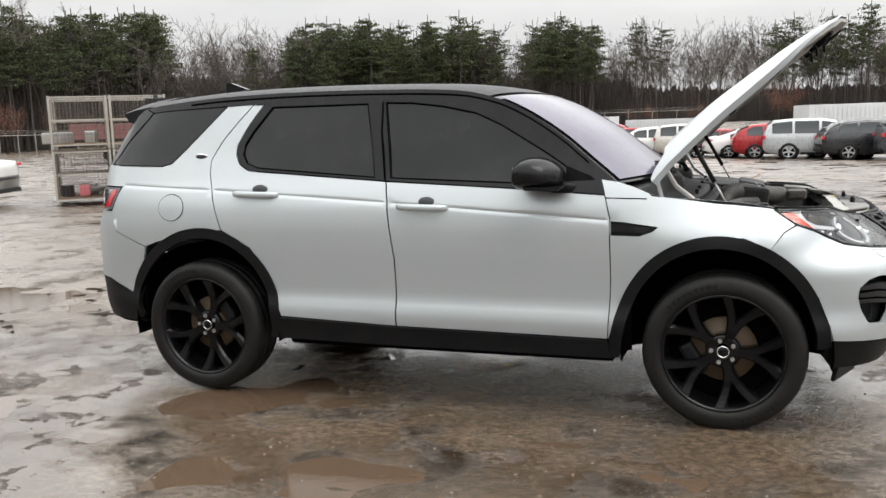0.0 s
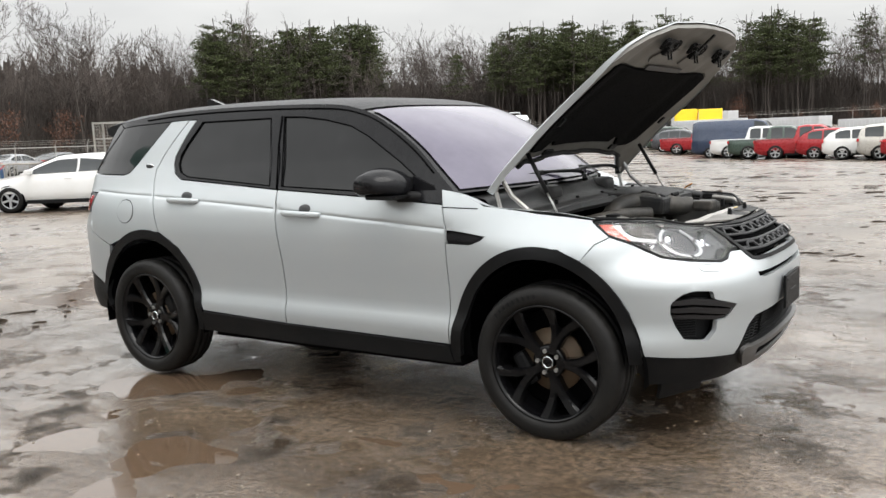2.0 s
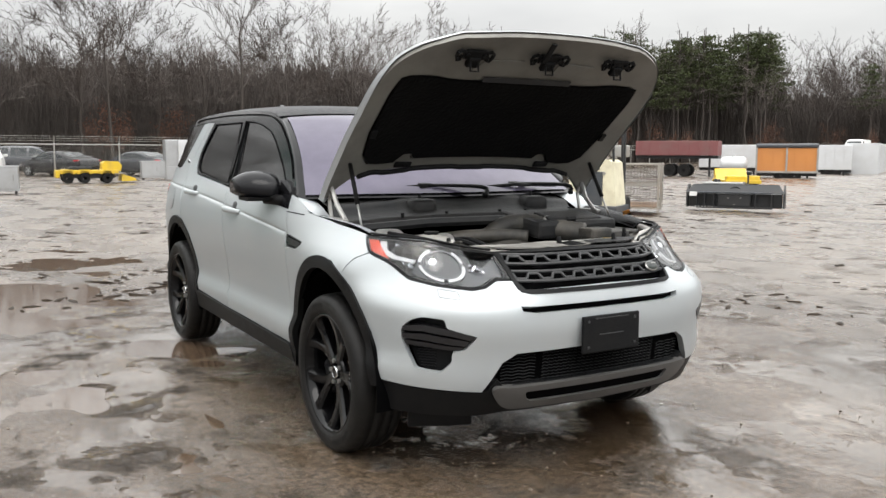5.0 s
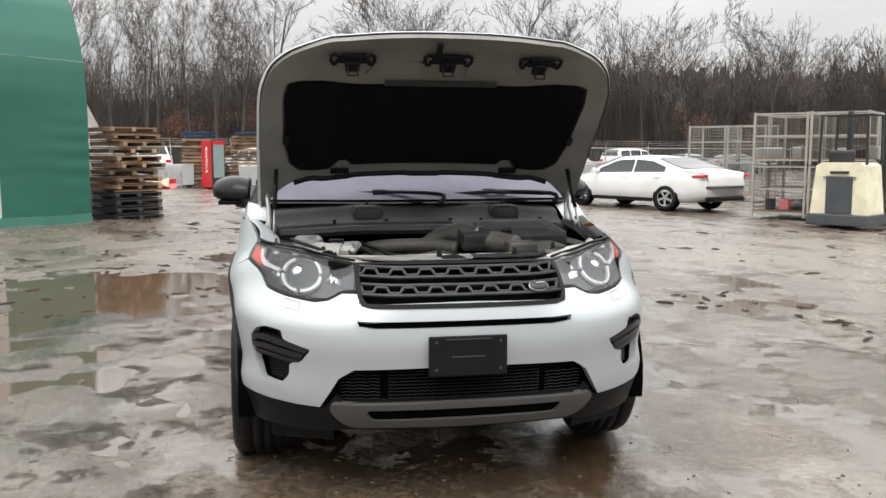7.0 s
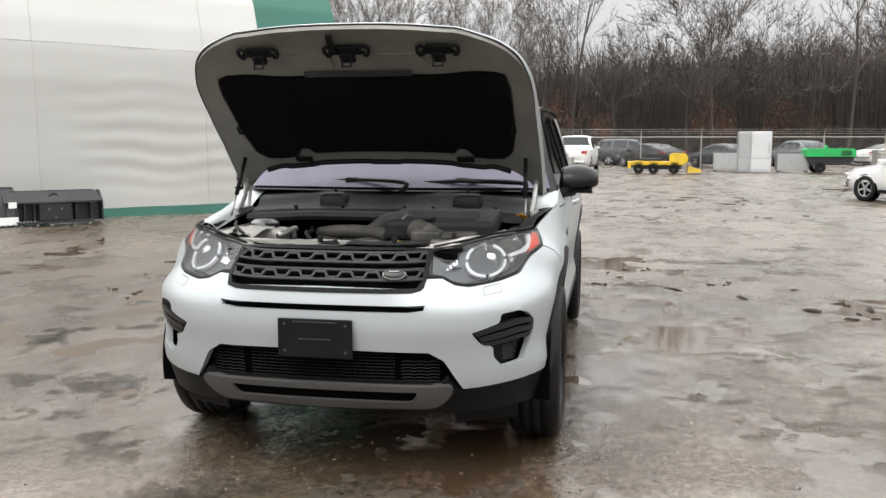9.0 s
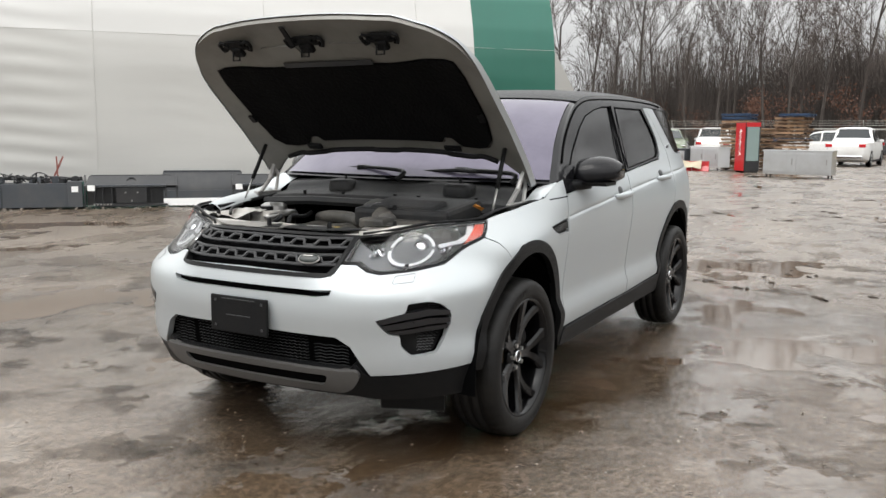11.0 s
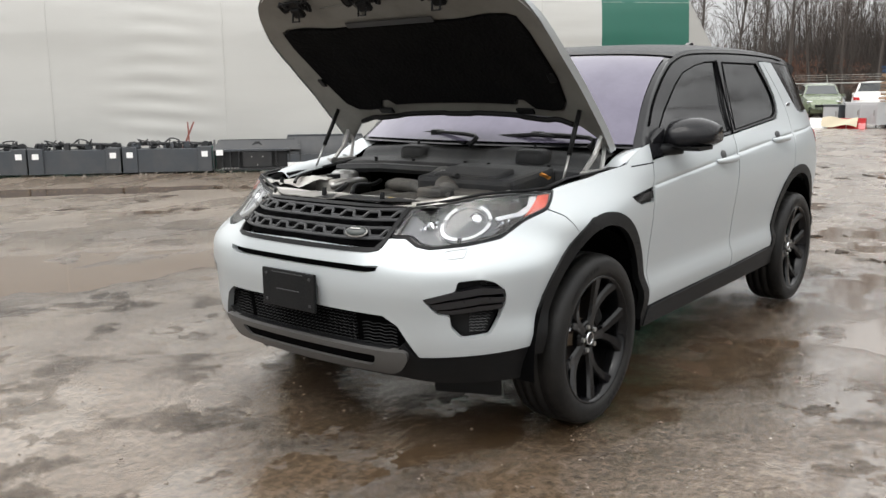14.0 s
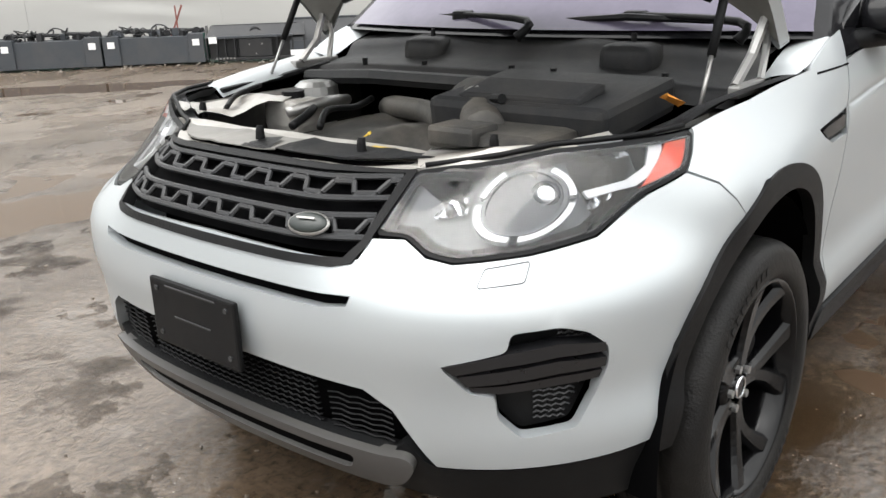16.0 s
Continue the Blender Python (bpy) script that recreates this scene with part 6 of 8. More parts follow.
lean_to = part("lean_to", grid_mesh(lambda u, k: Vector((-2.95 * u, -2.05 - 3.4 * k, 4.9 * (1 - u) + .03 * math.sin(4 * u + 3 * k))), np.linspace(0, 1, 12), np.linspace(0, 1, 6)), M_FABRIC, tent, "sloping white canvas lean-to at the gable", True)
part("lean_to_side", grid_mesh(lambda u, k: Vector((-2.95 * u * k - .005, -2.05 + .02 * math.sin(6 * u), 4.9 * (1 - u))), np.linspace(0, 1, 12), np.linspace(0, 1, 5)), M_FABRIC, lean_to, smooth=True)
part("back", box((34, .1, 7.1), (17, -6.3, 3.55)), M_FABRIC, tent)
part("skirt", grid_mesh(lambda x, v: Vector((x, .02 + .05 * v + (.02 + .03 * v) * noise.noise((x * 2, 3, 1)) + .03 * v * noise.noise((x * 6, 5, 1)), .20 - .19 * v + .03 * noise.noise((x * .8, 9, 1)))), np.arange(0, 34, .1), np.linspace(0, 1, 6)), M_GREENTARP, tent, smooth=True)


# ---- parked vehicles in the yard ----
def paint(name, colour, metal=0.2):
    return mat(name, colour, 0.28, metal, 0.05, 20, coat=0.45, dirt=tuple(c * .7 + .025 for c in colour), dirt_amount=.3, dirt_scale=2.5)


PAINTS = {"white": M_WHITE, "red": M_RED, "silver": paint("silver_paint", (.36, .37, .38), .3), "black": paint("black_paint", (.012, .012, .014)), "charcoal": paint("charcoal_paint", (.045, .048, .055)),
          "beige": paint("beige_paint", (.45, .43, .39), .3), "navy": paint("navy_paint", (.012, .024, .055)), "blue": paint("blue_paint", (.03, .08, .18)), "green": paint("dark_green_paint", (.035, .06, .045)),
          "olive": paint("olive_green_paint", (.105, .13, .075)), "maroon": paint("maroon_paint", (.16, .015, .02)), "grey": paint("grey_paint", (.16, .17, .175), .3)}
M_CARGLASS = mat("car_window_glass", (.020, .024, .026), .06, 0, .1, 4, spec=.55, rough_vary=.02)
M_ALLOY = mat("alloy_wheel", (.50, .51, .52), .3, .8, .1, 20)
# kind: length, half width, wheelbase, rear axle from the tail, wheel radius, top profile (from tail to nose), belt, side windows, rear glass, windscreen
KINDS = {
    "saloon": (4.85, .92, 2.80, 1.08, .34, [(0, .82), (.06, 1.02), (.55, 1.09), (.95, 1.20), (1.55, 1.41), (2.1, 1.465), (2.7, 1.44), (3.25, 1.22), (3.62, .985), (4.3, .88), (4.72, .74), (4.85, .56)], [(0, 1.0), (1.0, 1.0), (3.6, .94), (4.85, .70)], [(1.15, 2.12), (2.18, 3.28)], (.62, 1.50), (2.80, 3.58)),
    "suv": (4.95, .96, 2.95, 1.02, .38, [(0, .90), (.05, 1.20), (.16, 1.55), (.40, 1.74), (1.2, 1.80), (2.3, 1.79), (2.85, 1.70), (3.55, 1.20), (4.35, 1.10), (4.80, .96), (4.95, .70)], [(0, 1.14), (3.5, 1.08), (4.95, .92)], [(.35, 1.15), (1.25, 2.20), (2.30, 3.25)], (.08, .36), (2.90, 3.50)),
    "crossover": (4.55, .93, 2.68, .95, .36, [(0, .85), (.06, 1.05), (.35, 1.38), (.85, 1.60), (1.7, 1.66), (2.4, 1.62), (2.75, 1.50), (3.35, 1.10), (4.1, .98), (4.42, .84), (4.55, .6)], [(0, 1.08), (3.3, 1.0), (4.55, .82)], [(.62, 1.30), (1.38, 2.10), (2.18, 3.02)], (.16, .70), (2.66, 3.30)),
    "pickup": (5.75, 1.0, 3.55, 1.15, .40, [(0, .92), (.03, 1.12), (2.05, 1.14), (2.12, 1.30), (2.25, 1.82), (2.6, 1.88), (3.4, 1.86), (3.75, 1.70), (4.25, 1.24), (5.3, 1.14), (5.65, 1.02), (5.75, .70)], [(0, 1.12), (4.2, 1.14), (5.75, 1.0)], [(2.35, 2.95), (3.05, 4.0)], (2.13, 2.24), (3.66, 4.20)),
    "van": (5.9, 1.0, 3.5, 1.2, .38, [(0, .80), (.03, 1.9), (.10, 2.45), (.4, 2.58), (3.8, 2.58), (4.3, 2.46), (5.05, 1.42), (5.5, 1.20), (5.80, 1.02), (5.9, .7)], [(0, 1.35), (4.9, 1.30), (5.9, .95)], [(3.75, 4.70)], (.035, .09), (4.36, 5.0)),
}


def vehicle(name, label, kind, colour, place, rims="alloy", nose_lamps=True, group=""):
    length, hw, base, tail, wr, top, belt, wins, rear_g, screen = KINDS[kind]
    v = thing(name, label, "car" if kind != "pickup" else "pickup truck", group, place)
    tx, tz = zip(*top)
    bx, bz = zip(*belt)

    def zt(x):
        return float(np.interp(x, tx, tz))

    def zb(x):
        return min(float(np.interp(x, bx, bz)), zt(x) - .015)

    def half(x):
        return hw * min(1.0, float(np.interp(x, [0, .10, .45, length - .7, length - .25, length], [.80, .90, 1, 1, .90, .66])))

    def section(x):
        w, t, b = half(x), zt(x), zb(x)
        lo = float(np.interp(x, [0, .5, length - .6, length], [.38, .22, .22, .30]))
        k = min(1.0, max(0.0, (t - b) / .5))
        in_ = 1 - .22 * k
        return [(0, lo), (w * .86, lo), (w * .97, lo + .10), (w, lo + .30), (w, b - .22), (w * .965, b), (w * .965 * (in_ * .35 + .65 * 1) - w * .05 * k, b + (t - b) * .45), (w * in_, t - .055 * k - .004), (w * (in_ - .10), t - .012 * k), (w * .40, t + .012), (0, t + .018)]

    stations = sorted(set(np.round(np.r_[np.linspace(0, length, 28), list(tx), .03, length - .03], 3)))
    bm = bmesh.new()
    loops = []
    for x in stations:
        sec = section(x)
        loops.append([bm.verts.new((x - tail, y, z)) for y, z in sec] + [bm.verts.new((x - tail, -y, z)) for y, z in sec[-2:0:-1]])
    for r0, r1 in zip(loops, loops[1:]):
        for k in range(len(r0)):
            bm.faces.new((r0[k], r1[k], r1[(k + 1) % len(r0)], r0[(k + 1) % len(r0)]))
    bm.faces.new(loops[0])
    bm.faces.new(loops[-1][::-1])
    body = part("body", bm, PAINTS[colour], v, smooth=True)
    for sd in (1, -1):
        for x0, x1 in wins:
            def win(x, f):
                w, t, b = half(x), zt(x), zb(x)
                s_ = section(x)
                (y0, z0), (y1, z1), (y2, z2) = s_[5], s_[6], s_[7]
                z = b + .045 + f * max(.02, (t - .10 - b - .045))
                y = np.interp(z, [z0, z1, z2], [y0, y1, y2]) + .010
                return Vector((x - tail, sd * y, z))
            part("window", grid_mesh(win, np.linspace(x0, x1, 8), [0, .33, .66, 1]), M_CARGLASS, v, smooth=True)
        for xa in (0, base):
            # No arch is cut: a near-black disc paints its shaded hollow.
            arch = lathe([(.02, .004), (wr * 1.10, .004), (wr * 1.10, -.12)], 24)
            bmesh.ops.transform(arch, matrix=Matrix.Translation((xa, sd * hw * .992, wr)) @ Matrix.Rotation(0 if sd > 0 else math.pi, 4, "Z"), verts=arch.verts)
            part("wheel_arch", arch, M_DARK, v)
            wm = Matrix.Translation((xa, sd * (hw - .09), wr)) @ Matrix.Rotation(0 if sd > 0 else math.pi, 4, "Z")
            t = lathe([(wr * .66, .10), (wr * .80, .115), (wr * .96, .10), (wr, .06), (wr, -.10), (wr * .8, -.11)], 28)
            bmesh.ops.transform(t, matrix=wm, verts=t.verts)
            wheel = part("wheel", t, M_TYRE, v, smooth=True)
            r = bmesh.new()
            lathe([(wr * .68, .10), (wr * .62, .095), (wr * .60, .04)], 28, bm=r)
            for k in range(5):
                a = k * 2 * math.pi / 5 + .3
                add_box(r, (wr * .32, .075, 0), (wr * .64, .03, wr * .17), Matrix.Rotation(a, 4, "Y"))
            bmesh.ops.transform(r, matrix=wm, verts=r.verts)
            part("rim", r, M_ALLOY if rims == "alloy" else M_RIM, wheel)
        tl = box((.10, .30, .16), (.035 - tail, sd * half(.05) * .86, float(np.interp(.05, bx, bz)) - .12), .02) if kind != "saloon" else box((.44, .13, .085), (.19 - tail, sd * (half(.2) - .045), .93), .03, Matrix.Translation((.19 - tail, 0, .93)) @ Matrix.Rotation(radians(5), 4, "Y") @ Matrix.Translation((tail - .19, 0, -.93)))
        part("tail_lamp", tl, M_REDLENS, v)
        if nose_lamps:
            part("headlamp", box((.30, .26, .13), (length - .24 - tail, sd * half(length - .2) * .82, zb(length - .3) - .10), .03), M_CHROME, v)
        part("mirror", box((.10, .20, .13), (screen[1] - .25 - tail, sd * (hw + .05), zb(screen[1] - .3) + .10), .03), PAINTS[colour], v)
        part("sill", box((base - 2.4 * wr, .03, .10), (base / 2, sd * hw * .975, .27), .01), M_TRIM, v)
        for x in [w[0] + .35 for w in wins[-2:]]:
            part("door_handle", box((.18, .02, .03), (x - tail - .15, sd * hw * .992, zb(x) - .10), .006), PAINTS[colour], v)

    def glass(x0, x1, z_up):
        def at(u, q):
            x = x0 + (x1 - x0) * u
            w, t, b = half(x), zt(x), zb(x)
            k = min(1.0, max(0.0, (t - b) / .5))
            return Vector((x - tail, q * w * (1 - .22 * k - .10), t + .022 + (.0 if abs(q) > .9 else .006)))
        return grid_mesh(at, np.linspace(0, 1, 8), [-1, -.5, 0, .5, 1])

    part("windscreen", glass(*screen, 0), M_CARGLASS, v, smooth=True)
    part("rear_window", glass(*rear_g, 0), M_CARGLASS, v, smooth=True)
    part("front_bumper", box((.16, hw * 1.45, .20), (length - .10 - tail, 0, .42), .05), M_TRIM, v)
    part("grille", box((.05, hw * .9, .14), (length - .02 - tail, 0, .66), .02), M_TRIM, v)
    part("rear_bumper", box((.14, hw * 1.55, .20 if kind != "saloon" else .11), (.03 - tail, 0, .44 if kind != "saloon" else .34), .05), M_TRIM if kind != "pickup" else M_CHROME, v)
    return v


# the white saloon by the wire cages
saloon = vehicle("white_saloon", "clean white saloon car parked by wire cages", "saloon", "white", pose(-13.7, 9.5, .0, 0, 0, 205))
saloon.scale = (1.05, 1, .93)

# the long row on the far side of the yard
ROW = [("suv", "charcoal", "dark grey sport utility parked in a row"), ("crossover", "black", "black crossover parked in a row"), ("suv", "silver", "silver sport utility with bright wheels"), ("crossover", "red", "red hatchback parked in a row"), ("saloon", "white", "white saloon parked in a row"),
       ("saloon", "red", "red saloon parked in a row"), ("suv", "beige", "pale beige sport utility parked in a row"), ("crossover", "white", "white crossover parked in a row"), ("crossover", "red", "red crossover parked in a row"), ("pickup", "red", "red pickup truck parked in a row"),
       ("pickup", "green", "dark green pickup truck parked in a row"), ("pickup", "white", "white pickup truck parked in a row"), ("van", "navy", "tall dark blue panel van"), ("pickup", "red", "red pickup truck beside a blue van"), ("crossover", "charcoal", "charcoal crossover parked in a row"), ("suv", "green", "dark green sport utility parked in a row"),
       ("suv", "black", "black sport utility parked in a row"), ("saloon", "blue", "blue saloon parked in a row"), ("suv", "maroon", "maroon sport utility parked in a row"), ("crossover", "white", "white car at the end of the row")]
SPOTS = [(8.6, 31.5), (6.6, 33.6), (4.6, 35.6), (3.2, 37.5), (2.0, 39.2), (0.6, 40.6), (-0.7, 42.2), (-2.6, 43.5), (-4.0, 44.7), (-6.2, 45.7), (-8.0, 47.0), (-9.4, 48.6), (-11.0, 50.2), (-14.6, 54.6), (-16.5, 57.7), (-18.4, 61.5), (-20.6, 65.1), (-24.4, 70.6), (-29.7, 80.0), (-35.1, 89.6)]
for k, ((kind, colour, label), (x, y)) in enumerate(zip(ROW, SPOTS)):
    car = vehicle(kind if kind != "suv" else "sport_utility", label, kind, colour, pose(x, y, ground_lie(x, y) - .01, 0, 0, 4 + 4 * math.sin(k * 2.1)), group="parked vehicles across the yard")
    car.scale = (1, 1, .87 if kind == "van" else .96)
# vehicles beyond the chain-link fence
for kind, colour, x, y, a, label in (("suv", "white", -52, -1.5, 250, "white sport utility beyond the fence"), ("suv", "charcoal", -54, 1.6, 75, "dark minivan beyond the fence"), ("saloon", "black", -47.5, 4.6, 215, "black saloon beyond the fence"), ("saloon", "charcoal", -47.2, 9.0, 215, "charcoal saloon beyond the fence"),
                                     ("crossover", "grey", -50, 13.5, 200, "grey crossover beyond the fence"), ("saloon", "white", -50, 17.5, 110, "white saloon beyond the fence"), ("suv", "white", -48, 21.5, 115, "white sport utility beyond the fence"), ("saloon", "silver", -50, 26.5, 110, "silver saloon beyond the fence"), ("saloon", "grey", -52, 31, 100, "grey saloon beyond the fence"),
                                     ("suv", "olive", -44, -10.7, 20, "olive green off-roader facing the yard"), ("saloon", "charcoal", -46.5, -13.6, 30, "dark saloon beyond the fence"), ("saloon", "grey", -50, -12.2, 25, "pale green saloon beyond the fence"), ("pickup", "white", -44, -7.9, 190, "white pickup truck beyond the fence"), ("pickup", "white", -40, -.6, 175, "white pickup truck behind a steel counter")):
    vehicle({"suv": "sport_utility"}.get(kind, kind), label, kind, colour, pose(x, y, 0, 0, 0, a), group="vehicles beyond the fence")


# ---- things about the yard ----
M_WIRE = mat("rusty_wire", (.13, .115, .10), .6, .4, .2, 8)
M_GALV = mat("weathered_galvanised_steel", (.34, .34, .32), .5, .5, .12, 8, dirt=(.22, .15, .10), dirt_amount=.45, dirt_scale=3)
M_CAGEWHITE = mat("chipped_white_steel", (.30, .29, .265), .55, .1, .1, 8, dirt=(.26, .17, .10), dirt_amount=.55, dirt_scale=3)
M_WOOD = mat("weathered_pallet_wood", (.22, .135, .075), .8, 0, .3, 5, dirt=(.085, .062, .055), dirt_amount=.7, dirt_scale=3, stretch=(1, 6, 6), jitter=.6)
M_BLUEPAL = mat("blue_painted_wood", (.014, .038, .085), .7, 0, .2, 6, jitter=.15)
M_BLACKPAL = mat("black_plastic_pallet", (.02, .02, .022), .6, 0, .2, 8)
M_BIN = mat("dark_grey_painted_steel", (.050, .056, .064), .45, .2, .12, 6, dirt=(.11, .10, .09), dirt_amount=.35, dirt_scale=2)
M_BLACKST = mat("black_painted_steel", (.016, .017, .019), .42, .2, .2, 6, dirt=(.06, .055, .05), dirt_amount=.4)
M_STAIN = mat("stainless_steel_sheet", (.52, .53, .54), .34, .8, .06, 4, dirt=(.30, .29, .27), dirt_amount=.4)
M_SIGNRED = mat("red_enamel", (.40, .010, .014), .3, 0, .05, 5, coat=.4)
M_COOLGLASS = mat("cooler_door_glass", (.20, .26, .25), .08, 0, .1, 2, spec=.5)
M_GREENMACH = mat("bright_green_paint", (.015, .36, .09), .4, 0, .1, 5, dirt=(.05, .12, .05), dirt_amount=.4)
M_ORANGEPLY = mat("orange_plywood", (.50, .20, .05), .6, 0, .2, 2, dirt=(.30, .13, .05), dirt_amount=.5, dirt_scale=1)
M_CREAMFORK = mat("cream_machine_paint", (.66, .62, .46), .45, 0, .08, 5, dirt=(.32, .25, .16), dirt_amount=.5)
M_BOX = mat("trailer_white", (.54, .55, .56), .45, .1, .05, 1, dirt=(.40, .39, .37), dirt_amount=.45, dirt_scale=.6)
M_TRUCKYEL = mat("truck_yellow", (.80, .58, .03), .4, 0, .06, 2)
M_BLUETARP = mat("blue_tarpaulin", (.02, .055, .12), .6, 0, .2, 3)
M_PINK = mat("faded_red_tarpaulin", (.60, .16, .18), .65, 0, .15, 3)
M_STICKER = mat("white_sticker", (.75, .75, .74), .5, 0, .05, 20)


def mesh_cage(label, w, d, h, material, place):
    """A stackable wire mesh crate on feet."""
    c = thing("wire_cage", label, "wire cage", "stacked wire cages", place)
    for x in (-w / 2, w / 2):
        for y in (-d / 2, d / 2):
            part("corner_post", box((.05, .05, h), (x, y, h / 2), .006), material, c)
    for z in (.10, h * .55, h - .03):
        for y in (-d / 2, d / 2):
            part("rail", box((w, .03, .032), (0, y, z), .004), material, c)
        for x in (-w / 2, w / 2):
            part("rail", box((.03, d, .045), (x, 0, z), .004), material, c)
    part("deck", box((w, d, .03), (0, 0, .12)), M_WOOD, c)
    for y in (-d / 2, d / 2):
        m = bmesh.new()
        for k in range(int(w / .075)):
            add_tube(m, [(-w / 2 + .075 * (k + .5), y, .12), (-w / 2 + .075 * (k + .5), y, h - .03)], .0031, 3, False)
        for k in range(int(h / .10)):
            add_tube(m, [(-w / 2, y, .12 + .10 * k), (w / 2, y, .12 + .10 * k)], .0031, 3, False)
        part("wire_mesh", m, M_WIRE if material is M_CAGEWHITE else material, c)
    for x in (-w / 2, w / 2):
        m = bmesh.new()
        for k in range(int(d / .075)):
            add_tube(m, [(x, -d / 2 + .075 * (k + .5), .12), (x, -d / 2 + .075 * (k + .5), h - .03)], .0031, 3, False)
        for k in range(int(h / .10)):
            add_tube(m, [(x, -d / 2, .12 + .10 * k), (x, d / 2, .12 + .10 * k)], .0031, 3, False)
        part("wire_mesh", m, M_WIRE if material is M_CAGEWHITE else material, c)
    return c


face = math.degrees(math.atan2(.66, .75))
ca, sa = math.cos(radians(face)), math.sin(radians(face))
first = mesh_cage("chipped white steel wire cage stacked two high", 1.13, 1.0, 1.15, M_CAGEWHITE, pose(-11.0, 10.5, 0, 0, 0, face))
for i in range(3):
    for j in range(2):
        for k in range(2):
            if i == j == k == 0 or (i == 2 and k == 1):
                continue
            copy_thing(first, pose(-11.0 + ca * 1.2 * i - sa * 1.15 * j, 10.5 + sa * 1.2 * i + ca * 1.15 * j, 1.17 * k, 0, 0, face + 2 * (i - j)))
second = mesh_cage("grey galvanised wire cage stacked two high", 1.2, 1.0, 1.15, M_GALV, pose(-19.3, 13.1, 0, 0, 0, 38))
for i, j, k in ((0, 0, 1), (1, 0, 0), (1, 0, 1), (-1, 0, 0), (0, 1, 0)):
    copy_thing(second, pose(-19.3 + 1.0 * i - .7 * j, 13.1 + .8 * i + .9 * j, 1.17 * k, 0, 0, 38))
# odds and ends lying in the cages
for k in range(16):
    r_ = random.Random(k)
    i, j = r_.randint(0, 1), r_.randint(0, 1)
    x, y = -11.0 + ca * 1.2 * i - sa * r_.uniform(-.2, 1.3), 10.5 + sa * 1.2 * i + ca * r_.uniform(-.2, 1.3)
    tagged(part("scrap_part", box((r_.uniform(.2, .6), r_.uniform(.15, .4), r_.uniform(.10, .30)), (0, 0, .12), .03), r_.choice([M_STEEL, M_BLACKST, M_GALV, M_PINK, M_GREYPL])), "scrap metal part lying in a wire cage", "scrap").matrix_basis = pose(x, y, 1.17 * j + .14, 0, 0, r_.uniform(0, 180))

# bent tubular racks heaped behind the saloon
def tube_rack(label, place, seed):
    """A light open frame of bent steel tube."""
    r = thing("tube_rack", label, "scrap rack", "heaped tube racks", place)
    q = random.Random(seed)
    corners = [(x + q.uniform(-.06, .06), y + q.uniform(-.06, .06)) for x, y in ((-.6, -.5), (.6, -.5), (.6, .5), (-.6, .5))]
    for x, y in corners:
        part("upright", tube([(x, y, 0), (x + q.uniform(-.05, .05), y + q.uniform(-.05, .05), 1.15)], .022, 6), M_GALV, r)
    for z in (.12, .62, 1.12):
        for a, b in zip(corners, corners[1:] + corners[:1]):
            part("rail", tube([(*a, z), ((a[0] + b[0]) / 2, (a[1] + b[1]) / 2, z + q.uniform(-.05, .05)), (*b, z)], .018, 6), M_CAGEWHITE if z > 1 else M_GALV, r)
    part("brace", tube([(*corners[0], .12), (*corners[1], 1.12)], .015, 6), M_SIGNRED, r)
    return r


for k, (x, y, a) in enumerate(((-21.3, 11.4, 20), (-22.6, 12.0, 48), (-21.9, 10.0, 75), (-23.4, 10.9, 10))):
    tube_rack("bent grey tubular steel rack in a heap", pose(x, y, 0, 0, 0, a), k)

# forklift with its back to the yard
fork = thing("forklift", "cream and grey standing forklift truck, weathered", "forklift", place=pose(-8.35, 10.2, 0, 0, 0, 33))
hull = prism([(-.55, .10), (.55, .10), (.55, .30), (.46, 1.18), (.36, 1.24), (-.36, 1.24), (-.46, 1.18), (-.55, .30)], -.45, .35)
part("body", hull, M_CREAMFORK, fork)
part("rear_cover", box((.50, .03, .72), (0, -.46, .62), .01), M_BIN, fork, "grey service cover")
part("cover_slot", box((.36, .02, .05), (0, -.475, 1.05), .004), M_BLACKST, fork)
part("base", box((1.16, 1.1, .22), (0, 0, .14), .03), M_BIN, fork)
for x in (-.28, .28):
    part("tie_down", lathe([(.0005, -.47), (.035, -.47), (.03, -.45)], 10), M_STEEL, fork).location = (x, 0, .95)
for x in (-.50, .50):
    for y in (-.35, .40):
        part("guard_post", tube([(x * .9, y, 1.2), (x * .85, y, 2.15)], .028, 8), M_BLACKST, fork)
    part("mast_rail", box((.09, .12, 2.25), (x * .7, .85, 1.15), .01), M_BLACKST, fork)
    part("wheel", lathe([(.05, .06), (.20, .06), (.21, .0), (.20, -.06), (.05, -.06)], 20), M_TYRE, fork).matrix_basis = pose(x, .55, .21, 0, 0, 90)
    part("tine", box((.10, 1.0, .04), (x * .6, 1.4, .10), .008), M_BLACKST, fork)
for k in range(6):
    part("guard_bar", box((.95, .025, .025), (0, -.35 + .15 * k, 2.15), .004), M_BLACKST, fork)
part("seat_pad", box((.45, .2, .25), (-.2, .1, 1.35), .05), M_BLACKST, fork)


def pallet(label, material, place, group):
    p = thing("pallet", label, "pallet", group, place)
    for k in range(7):
        part("deck_board", box((.11, 1.0, .020), (-.54 + .18 * k, 0, .128), .003), material, p)
    for y in (-.44, 0, .44):
        part("stringer", box((1.2, .09, .085), (0, y, .10), .004), material, p)
    for k in range(3):
        part("base_board", box((.11, 1.0, .020), (-.50 + .50 * k, 0, .02), .003), material, p)
    return p


